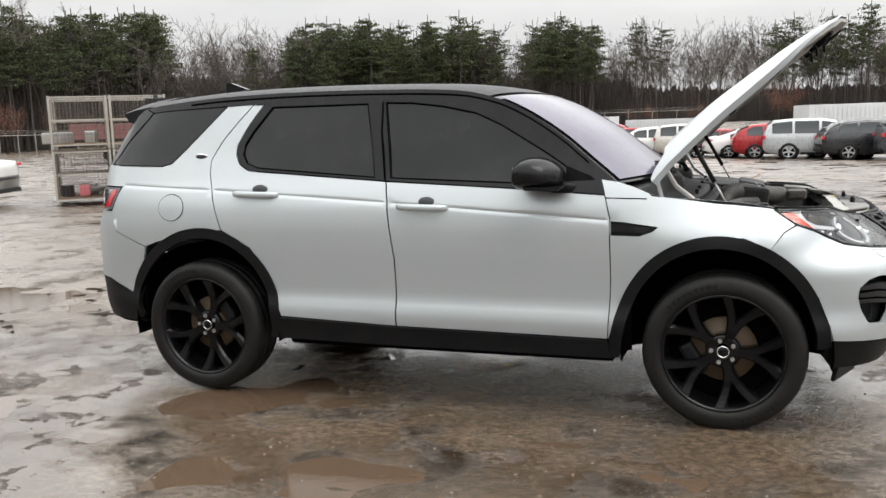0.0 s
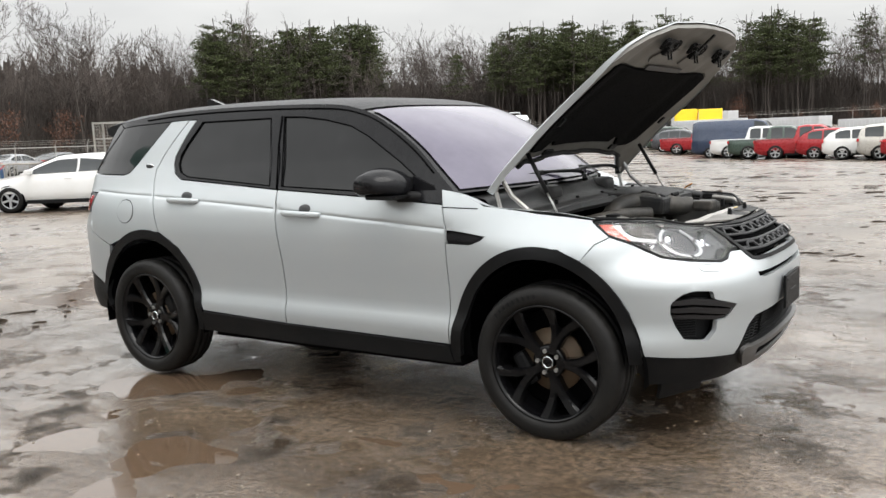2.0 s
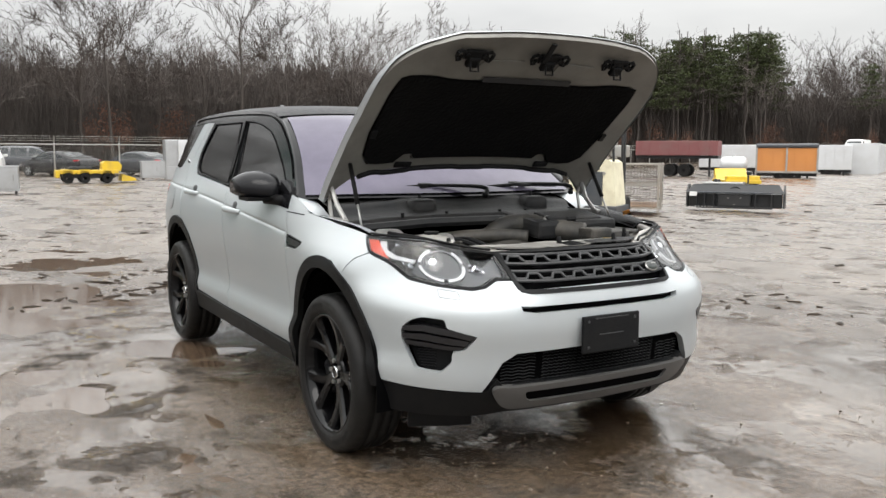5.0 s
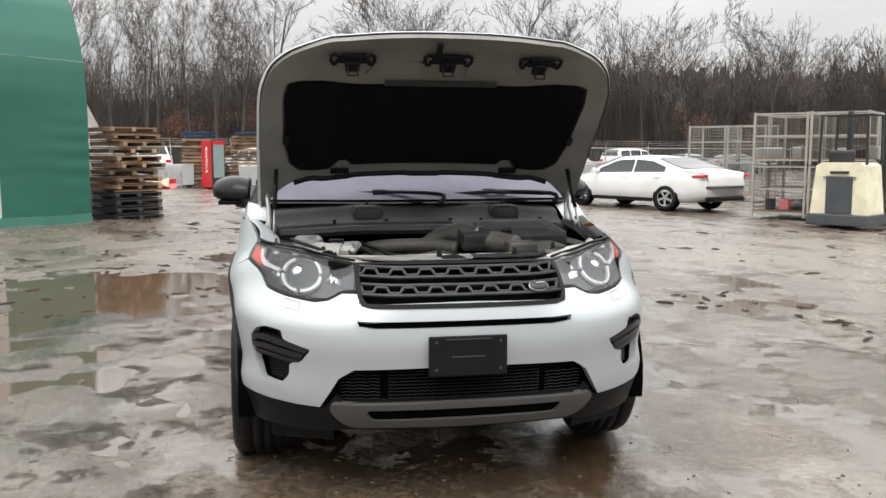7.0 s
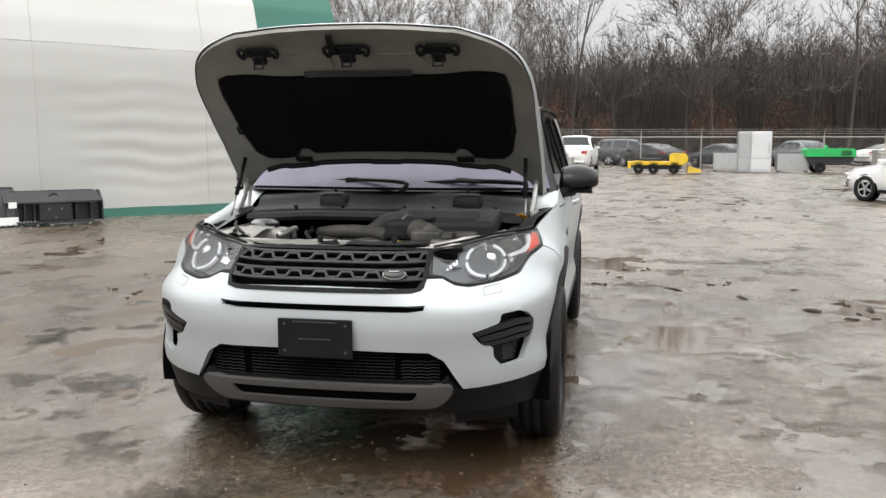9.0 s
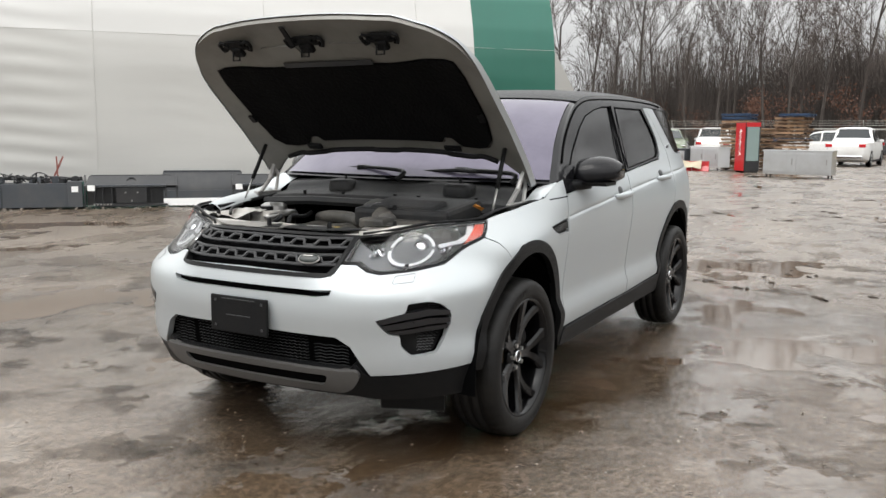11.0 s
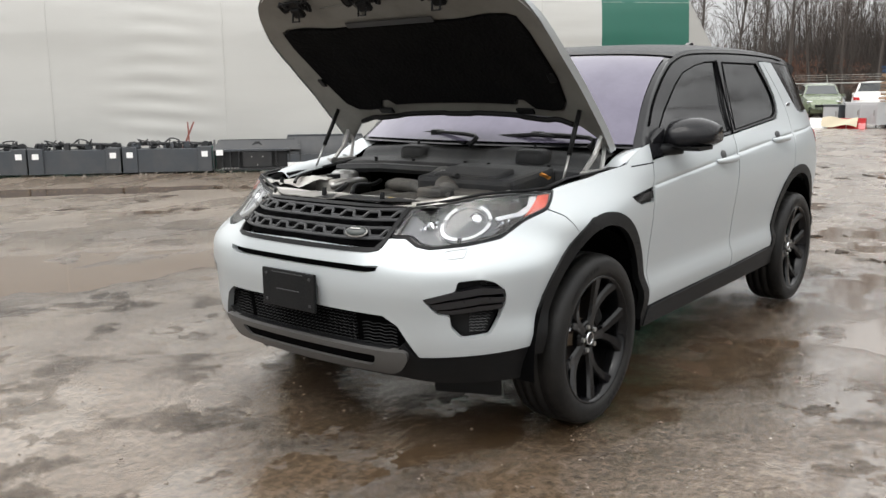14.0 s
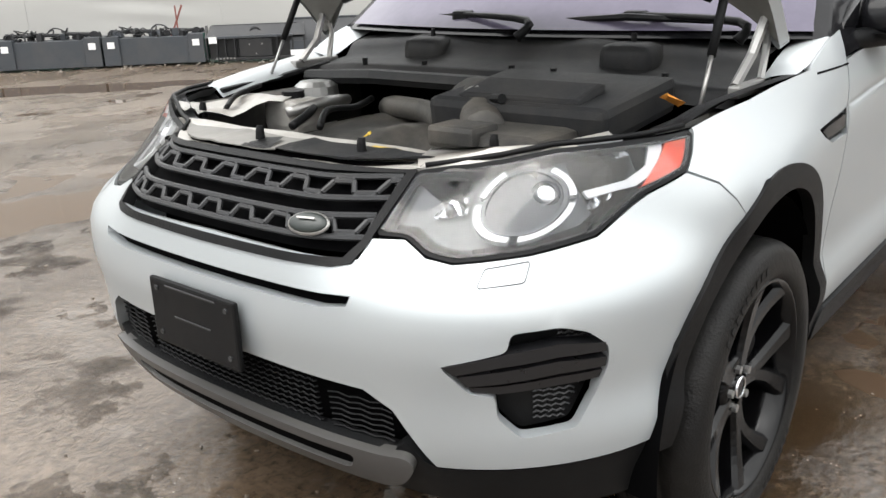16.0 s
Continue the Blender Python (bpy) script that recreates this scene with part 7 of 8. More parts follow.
wood = pallet("weathered brown wooden pallet in a leaning stack", M_WOOD, pose(-12.05, -3.92, .62, 0, 0, 36), "pallets by the fabric building")
for k in range(1, 9):
    copy_thing(wood, pose(-12.05 + .05 * math.sin(3 * k), -3.92 + .06 * math.cos(2 * k), .62 + .145 * k, 0, 0, 36 + 7 * math.sin(2.3 * k)))
plastic = pallet("black plastic pallet under a wooden stack", M_BLACKPAL, pose(-12.05, -3.92, .0, 0, 0, 36), "plastic pallets by the fabric building")
for k in range(1, 4):
    copy_thing(plastic, pose(-12.05, -3.92, .155 * k, 0, 0, 36 - k))
for k in range(9):
    copy_thing(wood, pose(-13.6 + .05 * math.sin(4 * k), -4.1, .145 * k, 0, 0, 20 + 6 * math.sin(1.7 * k)))
for x, y, n, seed in ((-31.0, -4.2, 14, 1), (-31.6, -2.2, 15, 2), (-33.0, -3.4, 12, 3)):
    for k in range(n):
        copy_thing(wood, pose(x + .08 * math.sin(3 * k + seed), y + .06 * math.cos(2.3 * k), .145 * k, 0, 0, 80 + 8 * math.sin(2 * k + seed)))
bluep = pallet("blue painted wooden pallet on a tall stack", M_BLUEPAL, pose(-31.0, -4.2, .145 * 14, 0, 0, 85), "blue pallets on the stacks")
for x, y, z in ((-31.0, -4.2, .145 * 15), (-31.6, -2.2, .145 * 8 + .02), (-31.3, -2.0, .145 * 15)):
    copy_thing(bluep, pose(x, y, z, 0, 0, 80))

# glass-door drinks cooler with a red side
cool = thing("drinks_cooler", "tall glass-door drinks cooler with a red side panel", "fridge", place=pose(-28.8, -3.45, 0, 0, 0, 43))
cool.scale = (.88, .88, .92)
part("cabinet", box((.72, .75, 2.05), (0, 0, 1.08), .02), M_BLACKST, cool)
part("side_panel", box((.70, .012, 2.0), (0, -.384, 1.08), .004), M_SIGNRED, cool, "red enamel side panel")
part("glass_door", box((.012, .60, 1.45), (.372, 0, 1.22), .004), M_COOLGLASS, cool)
part("header_panel", box((.014, .70, .18), (.372, 0, 2.0), .004), M_SIGNRED, cool)
part("grille_panel", box((.014, .66, .30), (.372, 0, .28), .004), M_BLACKST, cool)
for k in range(7):
    z = .72 + .16 * k
    part("white_stroke", tube([(-.09, -.393, z), (.02, -.393, z + .05), (.09, -.393, z + (.10 if k % 3 else .02)), (.0, -.393, z + .13)], .018, 6), M_STICKER, cool)
for x in (-.3, .3):
    part("foot", box((.06, .65, .06), (x, 0, .03), .005), M_BLACKST, cool)


def chest(name, label, cat, size, material, place, doors=2):
    c = thing(name, label, cat, "discarded kitchen equipment", place)
    w, d, h = size
    part("body", box((w, d, h - .12), (0, 0, .12 + (h - .12) / 2), .012), material, c)
    part("worktop", box((w + .05, d + .04, .04), (0, 0, h), .006), material, c)
    for k in range(doors):
        x = -w / 2 + w * (k + .5) / doors
        part("door", box((w / doors - .05, .02, h - .28), (x, -d / 2 - .012, .12 + (h - .12) / 2), .006), M_STAIN, c)
        part("handle", box((.03, .03, .20), (x + w / doors * .36, -d / 2 - .04, h * .6), .006), M_STEEL, c)
    for x in (-w / 2 + .1, w / 2 - .1):
        for y in (-d / 2 + .1, d / 2 - .1):
            part("caster", tube([(x, y, 0), (x, y, .12)], .03, 8), M_BLACKST, c)
    return c


chest("steel_counter", "stainless steel kitchen counter with open shelves", "counter", (2.2, .75, .92), M_STAIN, pose(-25.3, -1.15, 0, 0, 0, 84), 2)
chest("chest_freezer", "white and grey chest freezer on casters", "freezer", (1.5, .7, .95), M_BOX, pose(-30.4, -5.2, 0, 0, 0, 60), 2)
chest("steel_cabinet", "grey steel cabinet beside a freezer", "cabinet", (.8, .7, .85), M_BIN, pose(-30.9, -6.4, 0, 0, 0, 60), 1)
chest("steel_counter", "stainless steel counter among scrap", "counter", (1.7, .75, .95), M_STAIN, pose(-39.0, 7.4, 0, 0, 0, 85), 2)
chest("steel_counter", "low stainless counter among scrap", "counter", (1.5, .75, .9), M_STAIN, pose(-38.8, 10.3, 0, 0, 0, 88), 2)
chest("steel_cabinet", "grey steel cabinet in the yard", "cabinet", (1.4, .7, 1.1), M_GALV, pose(-40.5, 15.3, 0, 0, 0, 95), 2)
chest("chest_freezer", "white chest freezer in the yard", "freezer", (2.0, .8, .95), M_BOX, pose(-41.2, 17.4, 0, 0, 0, 98), 2)
for x, y, w, mt, lab in ((-38.6, 8.75, .95, M_BOX, "tall white upright freezer in the yard"), (-38.8, 8.05, .75, M_STAIN, "tall steel upright fridge in the yard")):
    f = thing("upright_fridge", lab, "fridge", "discarded kitchen equipment", pose(x, y, 0, 0, 0, 87))
    part("cabinet", box((w, .8, 2.0), (0, 0, 1.04), .02), mt, f)
    part("door", box((w - .06, .03, 1.25), (0, -.415, 1.36), .01), mt, f)
    part("lower_door", box((w - .06, .03, .55), (0, -.415, .42), .01), mt, f)
    part("handle", box((.03, .03, .5), (w * .36, -.44, 1.2), .005), M_STEEL, f)

# green engine-driven machine on a trailer
gm = thing("green_compressor", "bright green towable compressor with black chassis", "machine", place=pose(-38.4, 11.9, 0, 0, 0, 92))
part("canopy", prism([(-1.4, .95), (1.4, .95), (1.4, 1.30), (1.25, 1.42), (-1.3, 1.42), (-1.4, 1.35)], -.6, .6), M_GREENMACH, gm)
part("chassis", prism([(-1.3, .95), (1.35, .95), (1.1, .50), (-1.0, .42)], -.5, .5), M_BLACKST, gm)
for k in range(6):
    part("louvre", box((.60, .02, .025), (.85, -.61, 1.02 + .05 * k), .003), M_BLACKST, gm)
part("exhaust", tube([(-.2, 0, 1.4), (-.1, 0, 1.58)], .10, 12), M_GREENMACH, gm)
for y in (-.6, .6):
    part("wheel", lathe([(.10, .08), (.30, .09), (.33, .0), (.30, -.09), (.10, -.08)], 20), M_TYRE, gm).location = (-.6, y, .33)
part("drawbar", tube([(1.2, 0, .5), (2.3, 0, .42)], .05, 8), M_BLACKST, gm)
gm.scale = (.82, .82, .85)

# yellow flat machine
ym = thing("yellow_sweeper", "low yellow road machine with black tyres", "machine", place=pose(-35.8, 3.6, 0, 0, 0, 88))
part("frame", box((2.5, .9, .16), (0, 0, .52), .03), M_YELLOW, ym)
part("engine_box", prism([(.55, .55), (1.35, .55), (1.40, .80), (1.25, .98), (.70, 1.0), (.55, .90)], -.42, .42), M_YELLOW, ym)
part("deck_gear", box((1.0, .7, .16), (-.35, 0, .66), .03), M_BLACKST, ym)
part("underframe", box((2.2, .6, .22), (0, 0, .34), .03), M_BLACKST, ym)
part("blade", prism([(1.35, .08), (2.0, .10), (1.95, .22), (1.40, .40)], -.6, .6), M_YELLOW, ym)
part("bumper", box((.18, .9, .34), (-1.32, 0, .42), .04), M_YELLOW, ym)
for x in (-.9, -.2, .75):
    part("mudguard", prism([(x - .30, .42), (x - .20, .62), (x + .20, .62), (x + .30, .42), (x + .22, .42), (x + .15, .56), (x - .15, .56), (x - .22, .42)], -.56, .56), M_YELLOW, ym)
    for y in (-.48, .48):
        part("wheel", lathe([(.08, .08), (.21, .09), (.24, .0), (.21, -.09), (.08, -.08)], 20), M_TYRE, ym).location = (x, y, .24)
part("lever", tube([(.45, .1, .55), (.40, .1, 1.0)], .02, 6), M_BLACKST, ym)

# red and white barrier with a sagging sheet
bar = thing("road_barrier", "red and white plastic barrier with a sagging pale sheet", "barrier", place=pose(-29.0, -6.25, 0, 0, 0, 95))
for k in range(4):
    part("segment", prism([(-.22, 0), (.22, 0), (.11, .25), (.10, .46), (-.10, .46), (-.11, .25)], -.33, .33), M_STICKER if k == 1 else M_SIGNRED, bar).matrix_basis = pose(-1.05 + .7 * k, 0, 0, 0, 0, 90)
part("sheet", grid_mesh(lambda u, v: Vector((-.2 + 1.3 * u, -.14 - .25 * v, .48 - .36 * v + .06 * math.sin(7 * u + 3 * v))), np.linspace(0, 1, 14), np.linspace(0, 1, 7)), mat("cream_sheet", (.36, .31, .22), .6, 0, .1, 6), bar, smooth=True)
bar.scale = (.95, .95, .85)
tb = thing("tarpaulin_bundle", "blue tarpaulin over stacked goods, faded red sheet on top", "tarpaulin", place=pose(-41.0, 20.5, 0, 0, 0, 100))
part("cover", box((1.8, 1.2, .75), (0, 0, .37), .12), M_BLUETARP, tb)
part("top_sheet", box((.8, .9, .40), (-.3, 0, .92), .12), M_PINK, tb)

# steel attachments in a line before the fabric building
def local(x, y, z=0.06):
    return TENT @ Matrix.Translation((x, y, z))


def bin_box(label, place):
    b = thing("steel_attachment", label, "machine attachment", "attachments by the fabric building", place)
    part("body", box((1.28, .55, .50), (0, 0, .25), .008), M_BIN, b)
    for x in (-.78, .78):
        part("side_box", box((.30, .60, .54), (x, .02, .27), .01), M_BIN, b)
        part("sticker", box((.13, .006, .12), (x, .325, .38), .002), M_STICKER, b)
        part("hinge_plate", lathe([(.0005, .0), (.09, .0), (.09, -.05), (.0005, -.05)], 18), M_BLACKST, b).matrix_basis = pose(x, .02, .56, 0, 0, 0)
    fit = random.Random(int(place.translation.x * 10) + 40)
    for k in range(22):
        size = (fit.uniform(.03, .16), fit.uniform(.03, .10), fit.uniform(.04, .15))
        m = Matrix.Translation((fit.uniform(-.9, .9), fit.uniform(-.2, .24), .50 + size[2] / 2)) @ Matrix.Rotation(fit.uniform(0, 3), 4, "Z") @ Matrix.Rotation(fit.uniform(-.3, .3), 4, "Y")
        part("fitting", box(size, (0, 0, 0), .006, m), M_BLACKST if fit.random() < .75 else M_BIN, b)
    for k in range(10):
        a = random.Random(k * 7 + int(place.translation.x * 10))
        pts = [(a.uniform(-.7, .7), a.uniform(-.2, .2), .53)]
        for _ in range(4):
            pts.append((pts[-1][0] + a.uniform(-.2, .2), a.uniform(-.22, .22), a.uniform(.54, .72)))
        part("hose", tube(curve_through(pts, 3), .013, 6), M_BLACKST, b)
    for x in (-.55, .1, .55):
        part("hydraulic_ram", tube([(x - .25, -.1, .58), (x + .25, .1, .62)], .035, 8), M_BLACKST if x else M_STEEL, b)
    return b


def plow(label, place, white=False):
    b = thing("plough_blade", label, "machine attachment", "attachments by the fabric building", place)
    if white:
        part("moldboard", grid_mesh(lambda x, u: Vector((x, .36 - .30 * u * u, .18 + .54 * u)), np.linspace(-.85, .85, 5), np.linspace(0, 1, 9)), M_BLACKST, b, smooth=True)
        part("lower_plate", box((1.70, .02, .18), (0, .372, .24), .004), M_BIN, b)
        part("cutting_edge", box((1.70, .03, .15), (0, .385, .085), .004), M_STICKER, b, "white plastic cutting edge")
        for k in range(17):
            part("serration", box((.05, .034, .03), (-.80 + .10 * k, .385, .012), .004), M_STICKER, b)
        part("top_bar", box((1.66, .06, .035), (0, .04, .735), .005), M_BIN, b)
        part("back_brace", box((1.5, .30, .40), (0, .05, .24), .02), M_BLACKST, b)
        return b
    part("sloped_plate", prism([(-.93, .43), (.93, .43), (.84, .70), (-.84, .70)], .0, .02, m=Matrix.Translation((0, .30, .43)) @ Matrix.Rotation(radians(38), 4, "X") @ Matrix.Translation((0, 0, -.43))), M_BLACKST, b)
    part("top_bar", box((1.62, .05, .030), (0, .125, .655), .004), M_BLACKST, b)
    for x in (-.93, .93):
        part("end_plate", prism([(-.25, .03), (.34, .03), (.34, .44), (.10, .66), (-.05, .66), (-.25, .40)], -.015, .015, m=Matrix.Translation((x, 0, 0)) @ Matrix.Rotation(radians(90), 4, "Z")), M_BLACKST, b)
    part("shelf_bar", box((1.42, .07, .045), (0, .345, .445), .006), M_BIN, b)
    part("inner_frame", box((1.78, .30, .38), (0, .05, .22), .012), M_BLACKST, b)
    part("mount_plate", box((.62, .03, .33), (0, .34, .235), .006), M_BLACKST, b)
    for x in (-.70, -.40, .40, .58, .74):
        part("rib", box((.028, .15, .36), (x, .27, .235), .004), M_BLACKST, b)
    part("skid", box((1.46, .12, .05), (0, .33, .035), .006), M_BLACKST, b)
    for x, z in ((-.12, .30), (.12, .30), (0, .12)):
        part("pin", tube([(x, .355, z), (x, .368, z)], .016, 8), M_STEEL, b)
    for k in range(6):
        part("tooth", box((.03, .05, .035), (.42 + .065 * k, .395, .055), .004), M_STEEL, b)
    part("sticker", box((.15, .006, .12), (.80, .36, .40), .002, None), M_STICKER, b)
    part("coupling", tube(curve_through([(-.10, .22, .55), (-.04, .20, .60), (.03, .20, .60), (.09, .22, .555)], 3), .022, 6), M_BLACKST, b)
    return b


SMALL = Matrix.Diagonal((.80, .80, .80, 1))
plow("black steel snow plough blade on pallet bars", local(6.0, .70) @ SMALL)
plow("black plough blade with a white cutting edge", local(7.24, .66), True).scale = (.8, .8, .8)
plow("black steel snow plough blade beside grey boxes", local(8.44, .70) @ SMALL)
for k, x in enumerate((9.96, 11.48, 13.0, 14.52, 16.08, 17.6)):
    bin_box("dark grey steel attachment with hoses on top", local(x, .70 + .05 * math.sin(3 * k)) @ SMALL)
st = thing("wooden_stakes", "two crossed rusty stakes standing among attachments", "stakes", place=local(9.62, .75, .44))
rust_red = mat("rusty_red_stake", (.20, .060, .045), .7)
part("stake", tube([(.10, 0, 0), (-.11, 0, .47)], .014, 6), rust_red, st)
part("stake", tube([(-.02, .03, 0), (-.01, .03, .47)], .013, 6), rust_red, st)
rag = thing("green_rag", "dull green rag hanging beside a steel box", "rag", place=local(9.17, .90))
part("cloth", grid_mesh(lambda u, v: Vector((.10 * u + .02 * math.sin(9 * v), .03 * math.sin(8 * u + 5 * v), .05 + .38 * v)), np.linspace(0, 1, 6), np.linspace(0, 1, 10)), mat("green_cloth", (.05, .16, .13), .8), rag, smooth=True)
gravel = bmesh.new()
rg = random.Random(3)
for k in range(520):
    x, y = rg.uniform(0, 19), rg.gauss(1.2, .28)
    r = rg.uniform(.008, .028)
    made = bmesh.ops.create_icosphere(gravel, subdivisions=1, radius=r)["verts"]
    bmesh.ops.transform(gravel, matrix=local(x, y, .05) @ Matrix.Rotation(rg.uniform(0, 6), 4, "Z") @ Matrix.Diagonal((1, rg.uniform(.6, 1), .6, 1)), verts=made)
tagged(part("gravel_verge", gravel, mat("pale_gravel", (.15, .13, .11), .8, 0, .3, 30, jitter=.2)), "strip of wet grey gravel along the fabric building", "gravel", kind="stuff")

# chain-link fence
fence = thing("chain_link_fence", "galvanised chain-link fence with barbed wire arms", "fence")
line = [(-46.0, -24.0), (-45.0, -12.0), (-44.0, 2.0), (-45.5, 16.0), (-49.0, 30.0), (-60.0, 60.0), (-66.0, 108.0), (-30.0, 122.0), (0.0, 124.0)]
d = np.r_[0, np.cumsum([math.dist(a, b) for a, b in zip(line, line[1:])])]


def fence_at(s, z, out=0.0):
    x, y = float(np.interp(s, d, [p[0] for p in line])) + out, float(np.interp(s, d, [p[1] for p in line]))
    return Vector((x, y, z + ground_lie(x, y)))


for s in np.arange(0, d[-1], 3.4):
    post = part("post", tube([fence_at(s, 0), fence_at(s, 1.95)], .038, 8), M_GALV, fence)
    part("barb_arm", tube([fence_at(s, 1.93), fence_at(s, 2.28, .25)], .016, 6), M_GALV, post)
part("top_rail", tube([fence_at(s, 1.83) for s in np.arange(0, d[-1], 3.4)], .030, 8), M_GALV, fence)
for k in range(3):
    part("barbed_wire", tube([fence_at(s, 2.02 + .12 * k, .08 + .08 * k) for s in np.arange(0, d[-1], 3.4)], .006, 4), M_GALV, fence)
links = bmesh.new()
for s in np.arange(0, 62, .13):
    for q in (-.9, .9):
        add_tube(links, [fence_at(s, .03), fence_at(s + q, 1.8)], .0028, 3, False)
tagged(part("mesh_fabric", links, M_GALV, fence), kind="stuff")

# trailers, trucks, boat and containers at the far end
def trailer(name, label, cat, size, material, place, wheels=(-.4, .5), lift=.65):
    t = thing(name, label, cat, "trailers and containers at the far end", place)
    w, dd, h = size
    part("box", box((w, dd, h), (0, 0, lift + h / 2), .04), material, t)
    for k in range(int(w / .6)):
        part("rib", box((.04, .02, h - .1), (-w / 2 + .3 + .6 * k, -dd / 2 - .012, lift + h / 2), .004), material, t)
    part("chassis", box((w, dd * .7, .18), (0, 0, lift - .10), .02), M_BLACKST, t)
    for x in wheels:
        for y in (-dd / 2 + .15, dd / 2 - .15):
            part("wheel", lathe([(.10, .10), (.36, .11), (.40, .0), (.36, -.11), (.10, -.10)], 20), M_TYRE, t).location = (x, y, .40)
    part("landing_leg", box((.12, .12, lift), (w / 2 - .5, -dd / 2 + .3, lift / 2), .01), M_BLACKST, t)
    return t


def steel_box(label, size, material, place, rust=None):
    """A shipping container standing on the ground."""
    t = thing("shipping_container", label, "container", "trailers and containers at the far end", place)
    w, dd, h = size
    part("shell", box((w, dd, h), (0, 0, h / 2), .02), material, t)
    for k in range(int(w / .30)):
        part("corrugation", box((.14, .035, h - .25), (-w / 2 + .2 + .30 * k, -dd / 2 - .015, h / 2), .006), material, t)
    for x in (-w / 2 + .06, w / 2 - .06):
        part("corner_post", box((.12, .05, h), (x, -dd / 2 - .02, h / 2), .006), material, t)
    return t


steel_box("long white storage container beyond the cars", (12.0, 2.4, 2.6), M_BOX, pose(12.0, 60, ground_lie(12, 60), 0, 0, 20))
steel_box("white storage container with a painted panel", (7.0, 2.4, 2.6), M_BOX, pose(22.5, 62, ground_lie(22.5, 62), 0, 0, 12))
for k in range(3):
    steel_box("pale grey container behind the parked cars", (6.0, 2.4, 2.0 + .25 * (k == 1)), M_BOX, pose(-3 - 7.6 * k, 66 + 4.2 * k, ground_lie(-3 - 7.6 * k, 66 + 4.2 * k), 0, 0, -20 + 6 * k))
trailer("semi_trailer", "long white box trailer beyond the parked row", "trailer", (15, 2.5, 1.35), M_BOX, pose(-27.5, 91, ground_lie(-27.5, 91), 0, 0, 170), (-5.5, -4.2), .95)
for x, y, mt, lab in ((-22.2, 80.4, M_TRUCKYEL, "yellow box truck parked among vehicles"), (-19.7, 80.0, M_TRUCKYEL, "second yellow box truck parked among vehicles")):
    t = trailer("box_truck", lab, "truck", (4.4, 2.1, 2.05), mt, pose(x, y, ground_lie(x, y), 0, 0, -75), (-1.4, 1.5), .75)
    part("cab", box((1.4, 2.0, 1.35), (2.8, 0, 1.05), .15), mt, t)
    part("windscreen", box((.04, 1.7, .5), (3.51, 0, 1.40), .01, None), M_CARGLASS, t)
dk = trailer("dump_truck", "black dump truck parked facing the yard", "truck", (4.0, 2.3, 1.5), M_BLACKST, pose(-25.0, 80.5, ground_lie(-25.0, 80.5), 0, 0, -72), (-1.3, -.3), .9)
part("cab", box((1.8, 2.2, 2.0), (3.0, 0, 1.7), .15), M_BLACKST, dk)
part("windscreen", box((.04, 1.9, .8), (3.92, 0, 2.2), .01), M_CARGLASS, dk)
ply = trailer("enclosed_trailer", "grey trailer with orange plywood sides", "trailer", (3.3, 1.9, 1.5), M_ORANGEPLY, pose(-27.4, 41.2, -.25, 0, 0, 36), (-.3, .4), .55)
part("tarp_roll", tube([(-1.7, -.9, 2.12), (1.7, -.9, 2.12)], .14, 10), M_BIN, ply, "rolled grey tarpaulin")
for x in (-1.66, 0, 1.66):
    part("frame_post", box((.10, .06, 1.5), (x, -.975, 1.30), .01), M_GALV, ply)
part("frame_rail", box((3.4, .06, .12), (0, -.975, .60), .01), M_GALV, ply)
trailer("enclosed_trailer", "white enclosed cargo trailer", "trailer", (2.6, 2.0, 1.75), M_BOX, pose(-32.8, 53.0, -.2, 0, 0, 36), (-.3, .3), .5)
steel_box("white storage container with ribbed doors", (12.0, 2.2, 2.3), M_BOX, pose(-34.6, 60.0, -.1, 0, 0, 119))
trailer("enclosed_trailer", "faded red flat trailer behind white boxes", "trailer", (5.0, 2.0, .9), mat("faded_red_paint", (.17, .055, .055), .6, 0, .2, 2, dirt=(.12, .09, .08), dirt_amount=.6, dirt_scale=1), pose(-33, 38, 0, 0, 0, 35), (-.4, .5), 1.3)
trailer("enclosed_trailer", "white box trailer behind a tank", "trailer", (4.0, 1.9, 1.5), M_BOX, pose(-34.0, 44.0, -.1, 0, 0, 36), (-.4, .5), .6)
tank = thing("water_tank_trailer", "white water tank on a trailer", "tank trailer", place=pose(-29.4, 38.9, -.25, 0, 0, 36))
part("tank", lathe([(.0005, -.80), (.30, -.76), (.44, -.6), (.46, 0), (.44, .6), (.30, .76), (.0005, .80)], 28), M_BOX, tank, smooth=True).matrix_basis = pose(0, 0, 1.05, 0, 0, 90)
part("lid", tube([(0, 0, 1.48), (0, 0, 1.58)], .14, 14), M_BOX, tank)
part("chassis", box((2.1, 1.0, .16), (0, 0, .52), .03), M_BLACKST, tank)
for y in (-.55, .55):
    part("wheel", lathe([(.10, .10), (.28, .11), (.31, .0), (.28, -.11), (.10, -.10)], 20), M_TYRE, tank).location = (.2, y, .31)
yt = thing("flatbed_trailer", "yellow steel flatbed trailer with ramps", "trailer", place=pose(-18.6, 26.6, -.22, 0, 0, -38))
part("deck", box((3.0, 1.4, .14), (0, 0, .48), .02), M_YELLOW, yt)
part("ramp", prism([(-1.5, .46), (-.9, .52), (-1.3, .98), (-1.45, .96)], -.65, .65), M_YELLOW, yt)
part("front_box", box((.5, 1.3, .28), (1.2, 0, .58), .04), M_YELLOW, yt)
part("drawbar", tube([(1.5, 0, .45), (2.5, 0, .40)], .04, 8), M_BLACKST, yt)
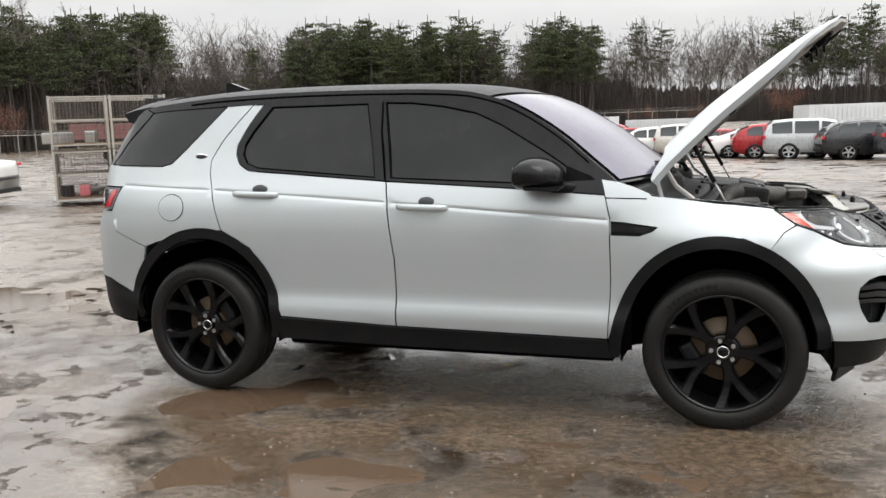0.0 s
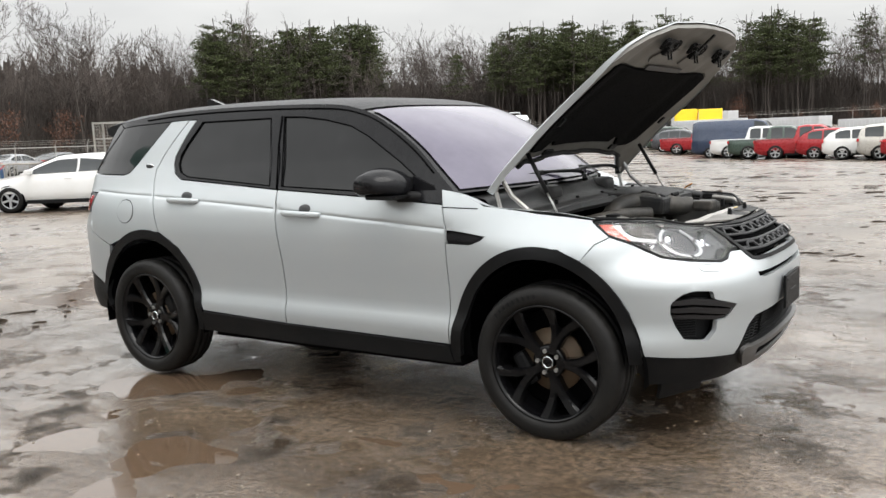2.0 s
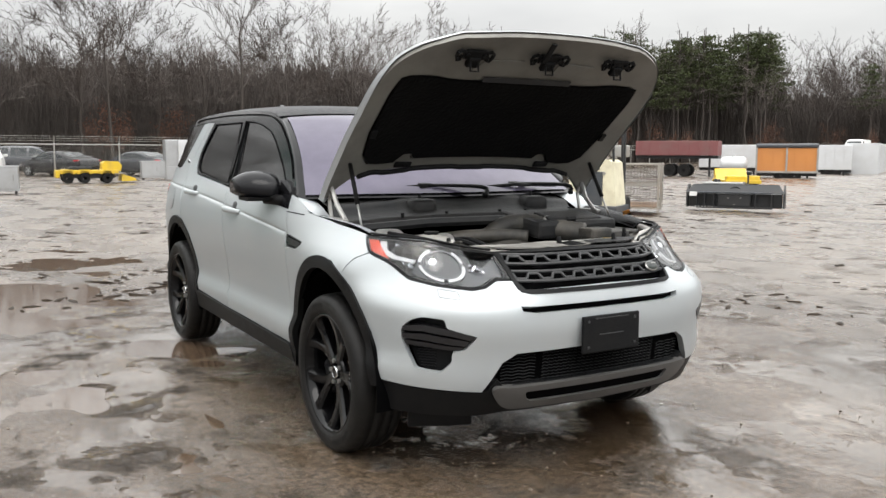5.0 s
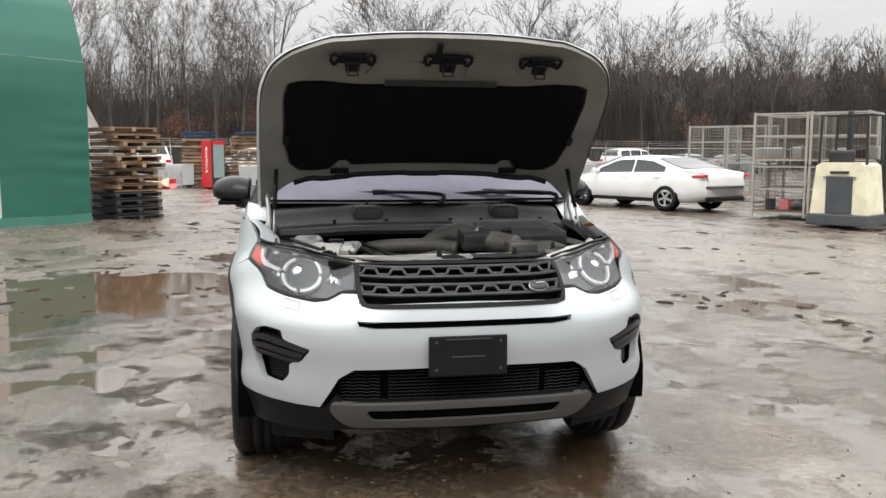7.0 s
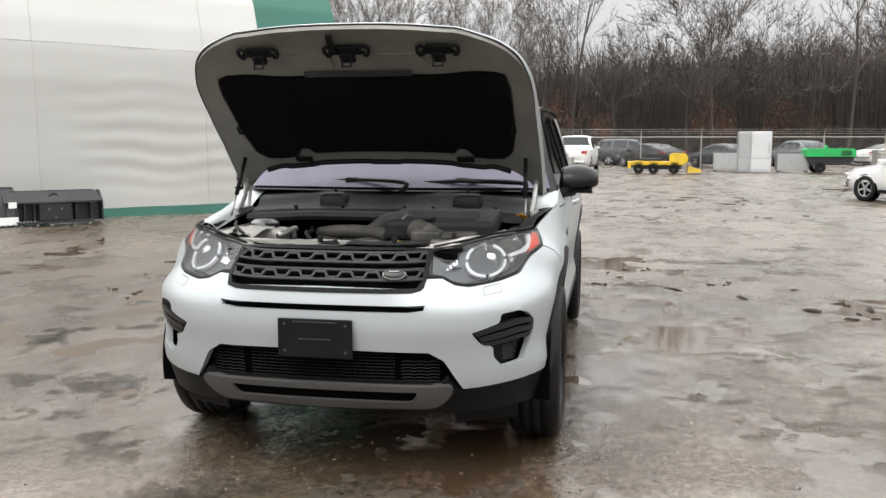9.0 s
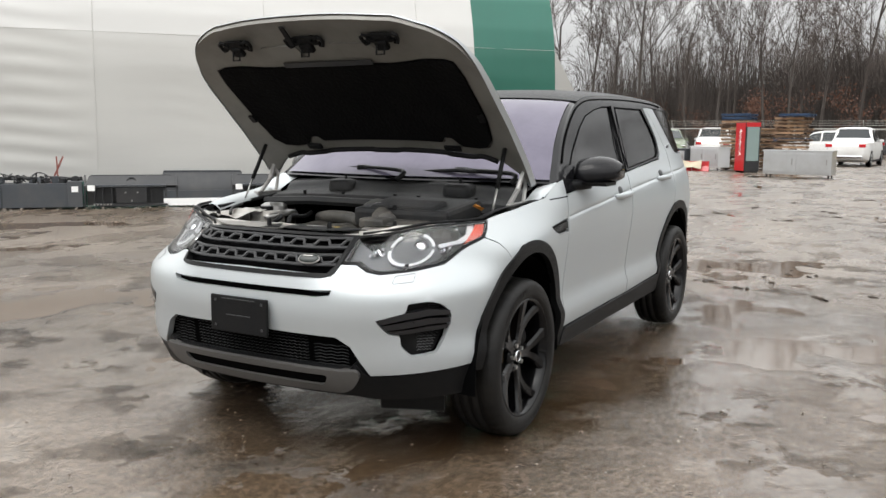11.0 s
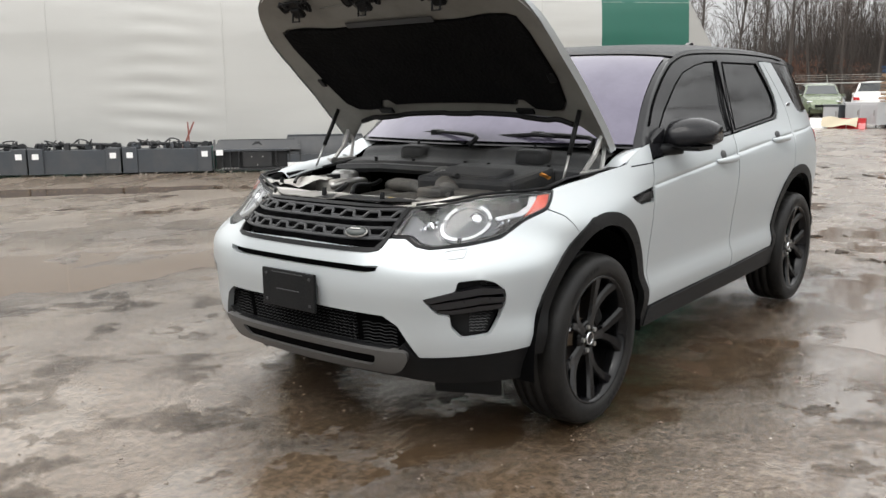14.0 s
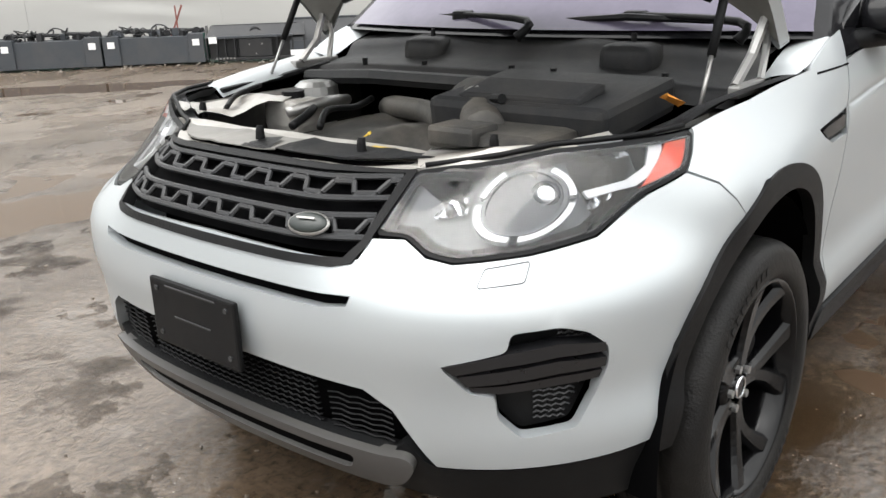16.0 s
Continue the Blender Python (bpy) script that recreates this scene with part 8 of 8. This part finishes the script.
part("jack", tube([(2.3, 0, 0), (2.3, 0, .75)], .035, 8), M_BLACKST, yt)
for x in (-.5, .2):
    for y in (-.72, .72):
        part("wheel", lathe([(.10, .09), (.25, .10), (.28, .0), (.25, -.10), (.10, -.09)], 20), M_TYRE, yt).location = (x, y, .28)
pb = plow("black skid-steer attachment frame with a blade", pose(-9.4, 15.9, -.06, 0, 0, 215))
pb.scale = (1.3, 1.2, .95)
part("step_rack", box((.8, .5, .5), (.3, -.5, .45), .02), M_STEEL, pb)
boat = thing("motor_boat", "white cabin motor boat standing on a cradle", "boat", place=pose(-48.0, 93.5, .55, 0, 0, 318))
hull = bmesh.new()
rows = []
for u in np.linspace(0, 1, 14):
    x, w = -3.6 + 7.6 * u, 1.25 * (1 - max(0, u - .45) ** 2 * 3.0)
    rows.append([hull.verts.new((x, y, z)) for y, z in ((-w, 2.0 + .5 * u), (-w * .85, 1.2 + .5 * u * u), (0, .7 + .9 * max(0, u - .5) ** 1.5), (w * .85, 1.2 + .5 * u * u), (w, 2.0 + .5 * u))])
for r0, r1 in zip(rows, rows[1:]):
    for k in range(4):
        hull.faces.new((r0[k], r0[k + 1], r1[k + 1], r1[k]))
    hull.faces.new((r0[4], r0[0], r1[0], r1[4]))
hull.faces.new(rows[0])
part("hull", hull, M_BOX, boat, smooth=False)
part("cabin", prism([(-1.6, 2.1), (1.6, 2.4), (.7, 3.1), (-1.2, 3.15)], -.95, .95), M_BOX, boat)
part("cabin_window", prism([(-1.2, 2.5), (1.1, 2.6), (.65, 2.95), (-1.1, 2.95)], -.97, .97), M_CARGLASS, boat)
part("radar_arch", tube([(-1.6, -1.0, 2.4), (-1.9, -.9, 3.5), (-1.9, .9, 3.5), (-1.6, 1.0, 2.4)], .08, 8), M_BOX, boat)
for x in (-2, 1):
    part("cradle", box((.3, 1.8, .9), (x, 0, .45), .02), M_BLACKST, boat)
for k, (x, y, lab) in enumerate(((-46.4, 84.5, "white van parked far across the yard"), (-50.5, 83.0, "white camper van parked far across the yard"), (-53.0, 82.0, "white pickup far across the yard"))):
    vehicle("van" if k < 2 else "pickup", lab, "van" if k < 2 else "pickup", "white", pose(x, y, .38, 0, 0, 292), group="vehicles at the far end")
for x, y, mt, lab in ((-52.0, 112.0, PAINTS["navy"], "dark blue steel waste bin along the far fence"), (-48.4, 113.2, PAINTS["navy"], "dark blue steel waste bin along the far fence"), (-44.2, 114.6, M_RED, "red steel waste bin along the far fence")):
    steel_box(lab, (2.6, 1.4, .85), mt, pose(x, y, .70, 0, 0, 18))
